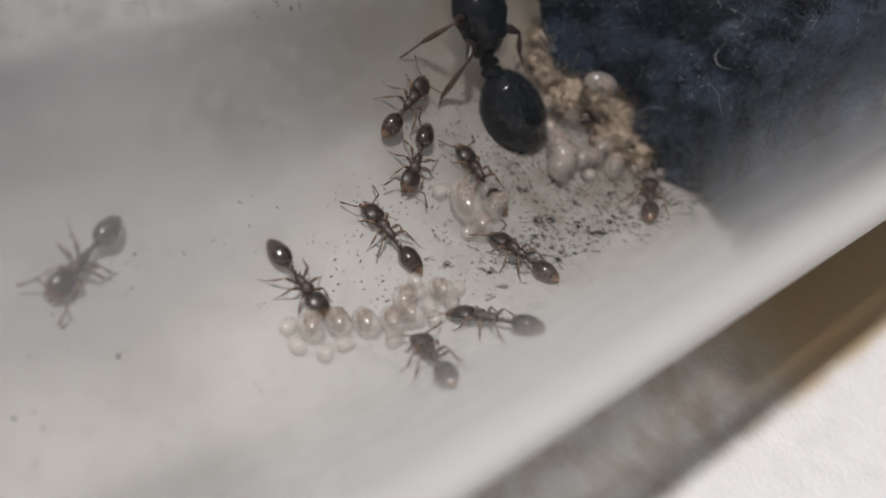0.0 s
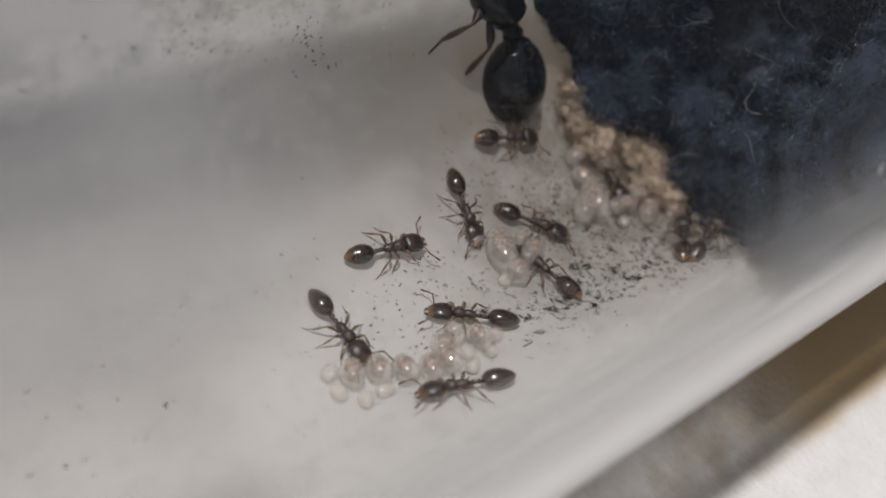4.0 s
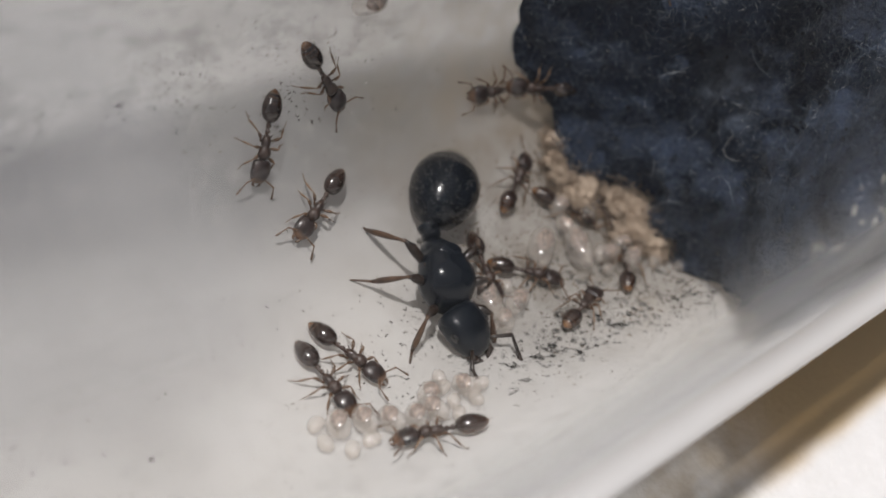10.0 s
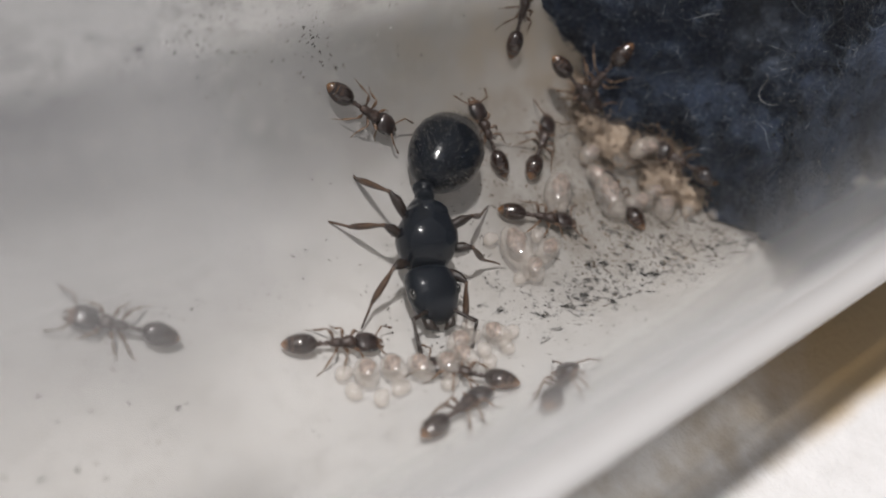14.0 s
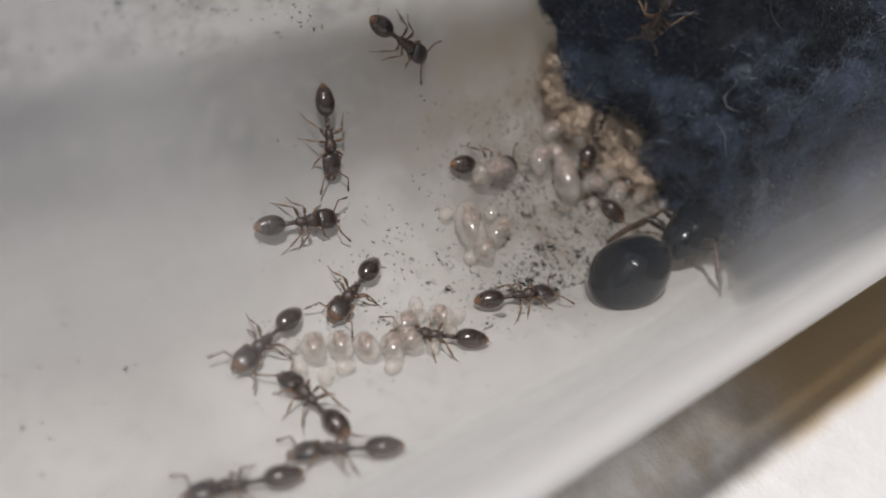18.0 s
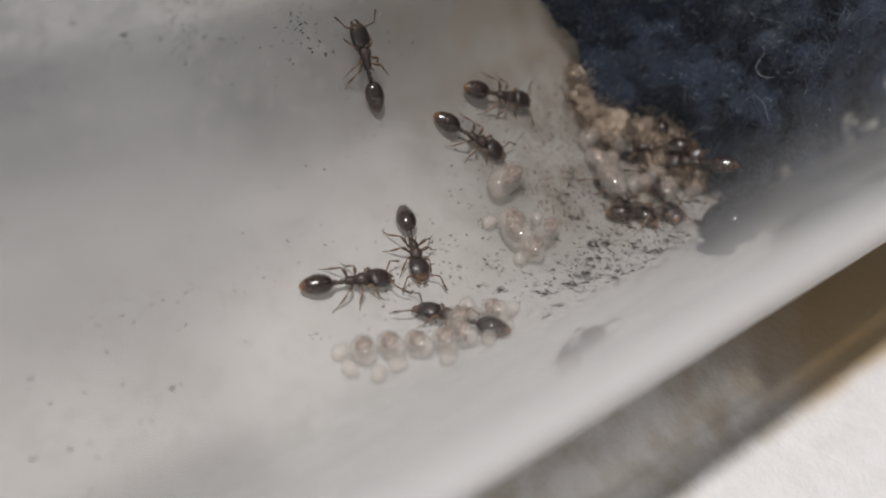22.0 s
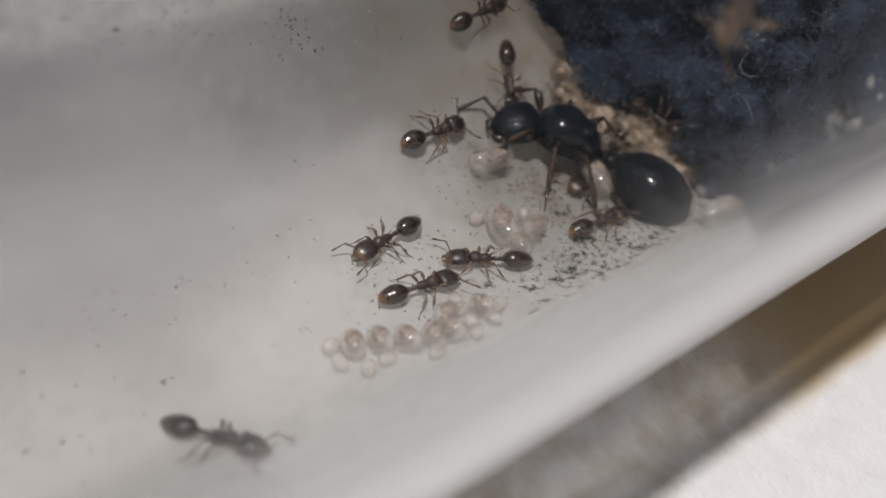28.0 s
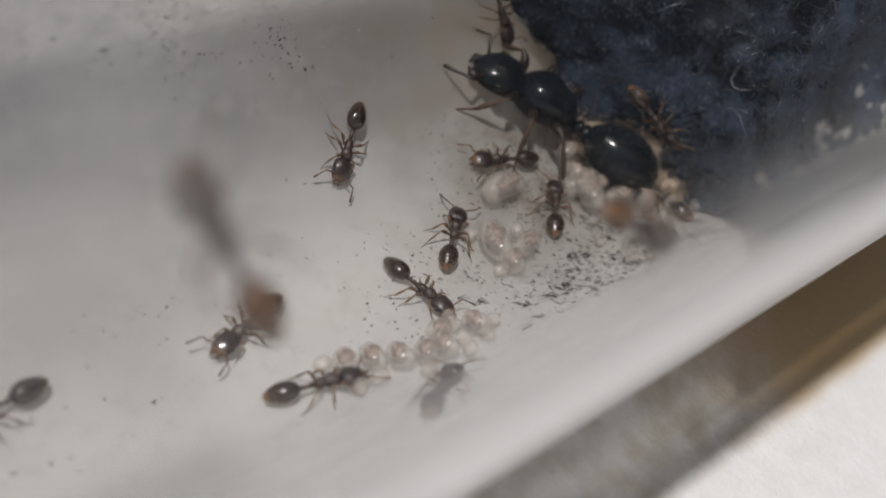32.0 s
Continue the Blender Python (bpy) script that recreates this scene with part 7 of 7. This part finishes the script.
    walk(workers[14], [
        (0, pose(-.011522, .006691, .003981, 43.4, 23.5, -22.9)), (.5, pose(-.011525, .006648, .003934, 43.1, 23.3, -22.9)),
        (1, pose(-.011532, .006787, .004089, 44.5, 23.5, -22.2)), (3.5, pose(-.011634, .006363, .003635, 41.8, 18.9, -20.3)),
        (7.5, pose(-.011919, .006481, .003755, 45.3, 10.4, -10.8)), (8.5, pose(-.011995, .006454, .003727, 45.4, 8, -8.4)),
        (9, pose(-.012031, .00632, .003593, 44.3, 6.7, -7.4)), (9.5, pose(-.012065, .006338, .00361, 44.6, 5.7, -6.3)),
        (10, pose(-.012098, .006441, .003714, 45.6, 4.8, -5.2)), (10.5, pose(-.012128, .006376, .003648, 45, 3.9, -4.2)),
        (11.5, pose(-.01218, .006488, .003762, 46.1, 2.4, -2.5)), (12.5, pose(-.012217, .006677, .003965, 47.9, 1.3, -1.3)),
        (13.5, pose(-.012237, .006686, .003975, 48, .7, -.6)), (14, pose(-.01224, .006814, .00412, 49.2, .6, -.5)),
        (14.75, pose(-.007209, .006901, .004223, 42.7, -28.2, 27.8)), (15.5, pose(-.002179, .006987, .004328, 13.6, -48.7, 72.1)),
        (16, pose(-.000833, .007934, .005751, 54.6, -33.8, 21.6)), (16.25, pose(-.001661, .007866, .005627, 1.2, -60.4, 89.7)),
        (16.5, pose(-.002489, .007796, .005503, -52.6, -33.5, 157.1)), (17, pose(-.003711, .007565, .005125, -57.2, 2.4, -178.4)),
        (17.5, pose(-.005572, .007251, .004669, -52.8, 12.2, -170.9)), (18, pose(-.010712, .007288, .00472, -52.1, 18.1, -166.4)),
        (19, pose(-.011456, .005564, .002926, -33.9, 19.6, -150.7)), (19.5, pose(-.012147, .004375, .002135, -22.8, 19.3, -137.1)),
        (20, pose(-.012837, .003446, .001686, -14.1, 18.3, -124.2)), (21, pose(-.013581, .002598, .001383, -6.1, 16.3, -110.9)),
        (21.5, pose(-.013639, .002562, .001372, -6, 15.9, -110.9)), (22.5, pose(-.014009, .000911, .001046, -2.1, 5.7, -110)),
        (23, pose(-.014257, .00011, .001001, -.5, 1.2, -109.8)), (25, pose(-.014933, -.003169, .001576, 6.9, -18.8, -110.6)),
        (27.5, pose(-.011721, -.008827, .008242, 76.2, -34.1, -172.2)), (28, pose(-.010485, -.008783, .008036, 73.7, -37.9, -169.8)),
        (28.33, pose(-.009379, -.008289, .006494, 69.3, 9.5, 163.8)), (28.67, pose(-.008272, -.007477, .004991, 34.1, 46.7, 118.5)),
        (29, pose(-.007166, -.006419, .003692, -30.3, 36.6, 45.6)), (29.5, pose(-.004607, -.006072, .003357, -42.2, -4.1, -4.5)),
        (30, pose(-.000594, -.005945, .003243, -41.4, 1.7, 1.9)), (31, pose(.000653, -.006136, .003416, -43, .9, .9)),
        (32, pose(.001044, -.006022, .003312, -38.2, 20.4, 23.9))])
    walk(workers[15], [
        (0, pose(.016443, .003373, .012755, 108.1, 80.8, -55.1)), (.5, pose(.016442, .003397, .012732, 106.7, 80.5, -56.4)),
        (1, pose(.016436, .003345, .012813, 112, 81.5, -51.3)), (3.5, pose(.016362, .003696, .012606, 103, 77.8, -60.4)),
        (7.5, pose(.016139, .004147, .012759, 115.2, 77.5, -49.4)), (8.5, pose(.016075, .004304, .012763, 117.1, 77, -47.7)),
        (9, pose(.016042, .004434, .012681, 115, 75.9, -49.8)), (9.5, pose(.01601, .004498, .012703, 116.8, 75.9, -48.2)),
        (10, pose(.015978, .004524, .012787, 120.8, 76.4, -44.4)), (10.5, pose(.015947, .00462, .012751, 120.4, 75.9, -44.9)),
        (11.5, pose(.015887, .004698, .012859, 126.2, 76.3, -39.5)), (12.5, pose(.015833, .004719, .013036, 135.2, 77.1, -30.9)),
        (13.5, pose(.015787, .004804, .013082, 138.3, 76.9, -28)), (15.5, pose(.015722, .00463, .01356, 164.6, 77.8, -2.5)),
        (16, pose(.015713, .004331, .013946, -173.1, 77, 19.2)), (16.5, pose(.015708, .004184, .014118, -164.2, 76.1, 27.8)),
        (17, pose(.015706, .004199, .014107, -164.8, 76.1, 27.2)), (18, pose(.016686, .003095, .008598, 162.5, 67.7, 14.2)),
        (18.5, pose(.017643, .002724, .004758, -56.9, 46.2, 140.3)), (19, pose(.018599, .001342, .001691, -32.8, -11, 134.7)),
        (19.5, pose(.018565, .000585, .001659, -23.2, .4, 149.8)), (20, pose(.018503, .000018, .001742, -4, 10.1, -178.4)),
        (20.5, pose(.018469, -.000174, .0018, 7.1, 10.4, -160.3)), (21, pose(.018436, -.00041, .001864, 17.9, 7.1, -142.6)),
        (21.5, pose(.018374, -.000607, .00198, 32.7, -4.8, -112.3)), (22, pose(.01834, -.000835, .002056, 38.1, -14.7, -97.2)),
        (22.5, pose(.018343, -.000484, .002376, 39.6, 11.4, -104)), (23, pose(.018346, .00016, .002711, 36.5, 39.7, -112.2)),
        (24, pose(.018353, .000692, .003442, -51.8, 77.7, 150.7)), (24.33, pose(.017733, .000925, .002662, -52.8, 39.6, 109.1)),
        (24.67, pose(.017114, .001157, .001884, -29.1, 8, 78.4)), (25, pose(.016494, .00139, .001108, 6.6, -5.3, 38.5)),
        (25.83, pose(.016381, .001136, .001072, 1.4, -7.2, 89.8)), (26.67, pose(.016267, .000871, .001042, -3.3, -4.4, 141)),
        (27.5, pose(.016153, .000605, .00102, -4, .8, -168.2)), (30, pose(.016814, .000398, .001009, -2.7, .6, -166.2)),
        (32, pose(.017287, .000095, .001, -.8, .2, -164.7))])
    walk(workers[16], [
        (0, pose(-.010632, .008562, .007227, 66.9, 39.6, -15.2)), (.5, pose(-.01065, .008554, .007203, 66.7, 39.5, -15.4)),
        (1, pose(-.0107, .008647, .007505, 69.2, 40.1, -13.8)), (3.5, pose(-.011228, .008771, .007982, 73, 41.4, -11.4)),
        (6.5, pose(-.011701, .008928, .008867, 80.6, 42.9, -6.5)), (7.5, pose(-.004722, .00899, .009566, 87.1, 33.3, -1.7)),
        (8, pose(-.002279, .008995, .009711, 88.2, 29.8, -.9)), (8.5, pose(.000217, .008953, .00908, 51.3, 81.1, -40.3)),
        (9, pose(.002713, .008829, .008252, -75.2, 42.4, -169.9)), (9.5, pose(.002873, .008609, .007376, 13.8, 73.2, -75.6)),
        (10, pose(.004716, .007899, .005686, 45.3, 48.5, -36.5)), (10.5, pose(.005796, .007786, .005487, 55.1, 30.2, -19.4)),
        (11, pose(.009597, .006148, .003427, 38.9, 21.7, -24.6)), (11.5, pose(.010638, .006288, .003561, 43.6, 10.7, -11.2)),
        (12, pose(.01168, .006517, .003793, 46.4, -1.1, 1)), (12.5, pose(.012079, .00659, .00387, 29.1, -37.9, 48.1)),
        (13, pose(.012479, .006619, .003902, -23.7, -40.8, 123.8)), (13.5, pose(.01312, .007028, .004378, 23, -46.5, 59.6)),
        (15.5, pose(.013636, .008405, .006782, 32.4, -64.3, 54.8)), (16, pose(.013639, .008642, .007497, 39.8, -68.1, 48)),
        (16.5, pose(.013649, .008729, .007849, 44.2, -69.8, 43.6)), (17, pose(.013665, .008718, .00785, 44, -69.8, 43.3)),
        (18, pose(.013713, .008655, .007749, 42.1, -69.5, 43.7)), (19, pose(.013779, .00812, .006371, 26, -62.6, 56.5)),
        (19.5, pose(.013819, .00787, .00592, 21.5, -60.1, 59.3)), (20, pose(.013862, .007788, .005833, 19.8, -59.7, 59.7)),
        (21, pose(.013957, .007797, .006001, 18.7, -61.3, 58.1)), (21.5, pose(.014008, .007894, .006284, 19.7, -63.3, 55.8)),
        (22.5, pose(.014115, .007903, .006496, 18.9, -65.1, 53.7)), (23, pose(.014171, .008045, .006949, 22.5, -68, 48.8)),
        (25, pose(.014394, .00796, .007198, 19.3, -70.8, 45.6)), (30, pose(.014823, .00786, .007957, 18.9, -77.7, 34.3)),
        (32, pose(.014874, .007805, .007895, 14.8, -77.8, 36.9))])
    # one worker keeps to the roof and the near side of the glass
    walk(workers[17], [
        (0, on_wall(14, -176, 90)), (1, on_wall(14, -176, 90)), (1.4, on_wall(7.71, -150.5, -13)), (1.7, on_wall(6.30, -136.1, -10)),
        (2, on_wall(6.07, -131.5, -2)), (2.4, on_wall(5.88, -135.7, -3)), (2.8, on_wall(6.00, -145.2, -12)), (3.3, on_wall(7.10, -161.9, -17)),
        (4.5, on_wall(14, -176, 90)), (26.5, on_wall(14, -176, 90)), (27.5, on_wall(5.27, -149.0, 133)), (28, on_wall(4.10, -141.3, 156)),
        (28.4, on_wall(2.82, -137.7, 151)), (28.8, on_wall(2.33, -135.0, 149)), (29.2, on_wall(1.98, -132.6, 148)), (29.6, on_wall(1.72, -130.7, 150)),
        (30, on_wall(1.38, -126.4, 146)), (30.4, on_wall(1.39, -124.9, 153)), (30.8, on_wall(1.29, -121.5, 156)), (31.2, on_wall(1.58, -114.1, 79)),
        (31.6, on_wall(1.47, -112.1, 37)), (32, on_wall(0.67, -114.9, 32))])
    walk(carried[0], [
        (0, pose(.016937, .002353, .003517, 94, .5, -43.5)), (.5, pose(.016643, .002378, .003678, 85.4, -69.2, -43.1)),
        (1, pose(.016349, .002584, .003913, -91.1, -42.2, 127.1)), (2, pose(.015559, .005101, .00475, 60.7, -63.9, -23.4)),
        (3, pose(.014507, .007478, .007939, 71.3, -13.1, -30.3)), (3.5, pose(.014333, .007531, .007787, 70.7, -14, -27.4)),
        (6, pose(.01217, .00858, .007283, 71.3, -19.3, 6.4)), (7, pose(.013276, .007979, .005836, 61.5, -13.8, 7.4)),
        (7.5, pose(.013485, .008093, .006062, 63.9, -6.8, 3.5)), (8, pose(.013695, .008174, .006233, 65.3, .3, -.1)),
        (8.5, pose(.009762, .008713, .007747, 75.5, .1, 0)), (9, pose(.00583, .008958, .009129, 84.4, -.1, 0)),
        (9.5, pose(.005489, .008979, .009392, 86.1, -1.3, .1)), (10, pose(.00623, .008844, .00833, 79.2, -7, 1.3)),
        (10.5, pose(.008071, .008696, .007679, 74.6, -13.2, 3.6)), (11, pose(.013956, .006134, .003414, 36.9, -23.8, 28.3)),
        (11.5, pose(.014901, .0054, .004438, 65, -41.8, -17.2)), (12, pose(.014924, .00589, .004746, 64.9, -24.8, -18)),
        (12.5, pose(.015578, .004771, .005151, 85.6, -9, -40.3)), (13, pose(.016231, .003582, .005551, 98.8, 12.1, -56.2)),
        (13.5, pose(.017796, .001167, .00271, 74.4, -8.8, -33.3)), (14.5, pose(.015607, .001129, .001887, 39.1, -18.5, 6)),
        (15.5, pose(.013417, .001158, .001075, 5.3, -5.1, 43.9)), (16, pose(.013432, .001927, .001209, 9, -8.5, 43.2)),
        (16.5, pose(.01347, .002346, .001311, 11.1, -10.3, 42.4)), (17, pose(.013526, .002438, .001337, 11.7, -10.6, 41.7)),
        (18, pose(.013661, .002539, .001365, 12.5, -10.6, 39.9)), (19, pose(.013783, .001232, .001085, 6.1, -5, 39.3)),
        (19.5, pose(.013821, .000729, .00103, 3.6, -2.9, 39)), (20, pose(.013836, .000567, .001018, 2.8, -2.3, 38.9)),
        (21, pose(.015043, -.00016, .001001, -.8, .7, 40.7)), (21.5, pose(.015054, .000021, .001, .1, -.1, 38.7)),
        (22.5, pose(.015118, -.000156, .001001, -.9, .3, 27.7)), (23, pose(.015154, .000132, .001001, .7, -.4, 21.4)),
        (24, pose(.015193, -.000106, .001001, -.7, .2, 14.6)), (25, pose(.015184, -.000204, .001002, -1.3, .3, 14.1)),
        (30, pose(.015025, -.000521, .001015, -3.3, .2, 4.6)), (32, pose(.014994, -.000748, .001031, -4.8, .2, 2.8))])
    walk(carried[1], [
        (0, pose(.022171, -.008604, .013774, -114, -10.4, 4.7)), (.5, pose(.022166, -.008575, .01384, -114.5, -10.3, 4.7)),
        (1, pose(.022151, -.008655, .013655, -113.2, -10.4, 4.5)), (3.5, pose(.021939, -.008283, .014434, -118.5, -9.4, 5.1)),
        (7.5, pose(.021238, -.008061, .014828, -121.2, -7.5, 4.5)), (8.5, pose(.021016, -.007949, .01501, -122.4, -6.9, 4.3)),
        (9, pose(.0209, -.007795, .015247, -124.2, -6.5, 4.3)), (9.5, pose(.020782, -.007763, .015294, -124.5, -6.2, 4.2)),
        (10, pose(.020661, -.007804, .015234, -124, -6, 3.9)), (10.5, pose(.02054, -.007706, .015377, -125.1, -5.6, 3.9)),
        (11.5, pose(.020293, -.007722, .015354, -124.9, -5.1, 3.4)), (12.5, pose(.020046, -.00782, .01521, -123.8, -4.6, 3)),
        (13.5, pose(.019801, -.00778, .01527, -124.2, -4, 2.6)), (15.5, pose(.019334, -.008147, .014684, -119.9, -3, 1.7)),
        (16, pose(.019224, -.008498, .014011, -115.3, -2.9, 1.3)), (16.5, pose(.019119, -.008638, .013702, -113.2, -2.7, 1.1)),
        (17, pose(.019017, -.008617, .013749, -113.5, -2.4, 1)), (18, pose(.018829, -.008517, .013973, -115, -1.9, .9)),
        (19, pose(.018663, -.007655, .015452, -125.5, -1.3, .9)), (19.5, pose(.01859, -.007271, .015955, -129.3, -1.1, .9)),
        (20, pose(.018523, -.007132, .016121, -130.6, -.9, .8)), (21, pose(.018413, -.007107, .016149, -130.9, -.7, .6)),
        (21.5, pose(.01837, -.007245, .015986, -129.6, -.6, .5)), (22.5, pose(.018311, -.00724, .015992, -129.6, -.5, .4)),
        (23, pose(.018296, -.007491, .015675, -127.1, -.5, .4)), (23.5, pose(.018291, -.007444, .015737, -127.6, -.5, .4)),
        (24, pose(.012794, -.006936, .016335, -132.8, -7.4, 6.9)), (24.5, pose(.014262, -.004927, .013293, -77, -1.3, 35.5)),
        (25, pose(.012715, -.005554, .012217, -82.5, .9, 35.7)), (25.5, pose(.011532, -.007112, .010007, -93.3, -1.1, 26.3)),
        (27.5, pose(.017134, -.0051, .002585, -34.5, -1.5, -2.2)), (28, pose(.016695, -.005305, .00273, -36.1, -2, -2.7)),
        (28.5, pose(.013929, -.005252, .002691, -35.6, 2.3, 3.3)), (29, pose(.011766, -.003862, .001871, -24.3, 7.7, 16.6)),
        (30, pose(.013224, -.000446, .001011, -2, 2, 44)), (32, pose(.014226, -.000428, .00101, -2.7, .1, 2.8))])
    walk(carried[2], [
        (0, pose(.014104, .000374, .001008, 2.2, -.8, 19.8)), (.5, pose(.014098, .000311, .001005, 1.9, -.7, 19.9)),
        (1, pose(.01408, .000521, .001015, 3.1, -1.2, 20.1)), (3.5, pose(.013838, -.000069, .001, -.5, -.1, 23)),
        (7.5, pose(.013128, .00021, .001002, .9, -1.2, 31.3)), (8.5, pose(.01293, .00021, .001002, .8, -1.2, 33.7)),
        (9, pose(.012832, .000041, .001, -.1, -.6, 34.9)), (9.5, pose(.012737, .000087, .001, .2, -.7, 36)),
        (10, pose(.012644, .000255, .001004, 1, -1.3, 37.1)), (10.5, pose(.012555, .000186, .001002, .7, -1.1, 38.1)),
        (11.5, pose(.012392, .000394, .001009, 1.7, -1.9, 40)), (12.5, pose(.012253, .000721, .001029, 3.3, -3.2, 41.6)),
        (13.5, pose(.012146, .000787, .001034, 3.6, -3.5, 42.8)), (15.5, pose(.012052, .001612, .001145, 7.5, -7.2, 43.6)),
        (16, pose(.011919, .002363, .001316, 12, -9.5, 38)), (16.5, pose(.011601, .002746, .001429, 16, -7.8, 25.8)),
        (17, pose(.011222, .00278, .00144, 17.6, -3.7, 11.9)), (18, pose(.010771, .002664, .001403, 17.2, 1.4, -4.5)),
        (19, pose(.010119, .000729, .00103, 4.6, -.8, 9.5)), (19.5, pose(.010123, .000206, .001002, 1.2, -.6, 24.3)),
        (20, pose(.010127, .000079, .001, .4, -.3, 39)), (21, pose(.010449, .000157, .001001, .8, -.7, 40.6)),
        (21.5, pose(.010083, .000621, .001021, 3.6, -1.6, 26.2)), (22, pose(.009717, .000848, .00104, 5.3, -1.1, 11.9)),
        (22.5, pose(.009584, .001168, .001076, 7.5, -.3, 3.5)), (23, pose(.009452, .001844, .001191, 11.8, 1, -4.8)),
        (24, pose(.009496, .001237, .001085, 7.7, -2, 14.4)), (25, pose(.010129, .001731, .001168, 8.3, -7.3, 41)),
        (25.5, pose(.009548, .002275, .001292, 10.7, -10.1, 42.8)), (27.5, pose(.010247, .001858, .001194, 11.9, .7, -3.1)),
        (28, pose(.010051, .001708, .001164, 10.9, .8, -3.9)), (29, pose(.00969, .001908, .001205, 11.6, -4.1, 19.1)),
        (30, pose(.009752, .001877, .001198, 8.8, -8.2, 42.7)), (31, pose(.010281, .000895, .001045, 4.8, -3.1, 32.5)),
        (32, pose(.010574, .000725, .001029, 4.6, -.2, 2.8))])
    stepping(queen, 0.012)
    for ant in workers:
        stepping(ant, 0.006)


motions()
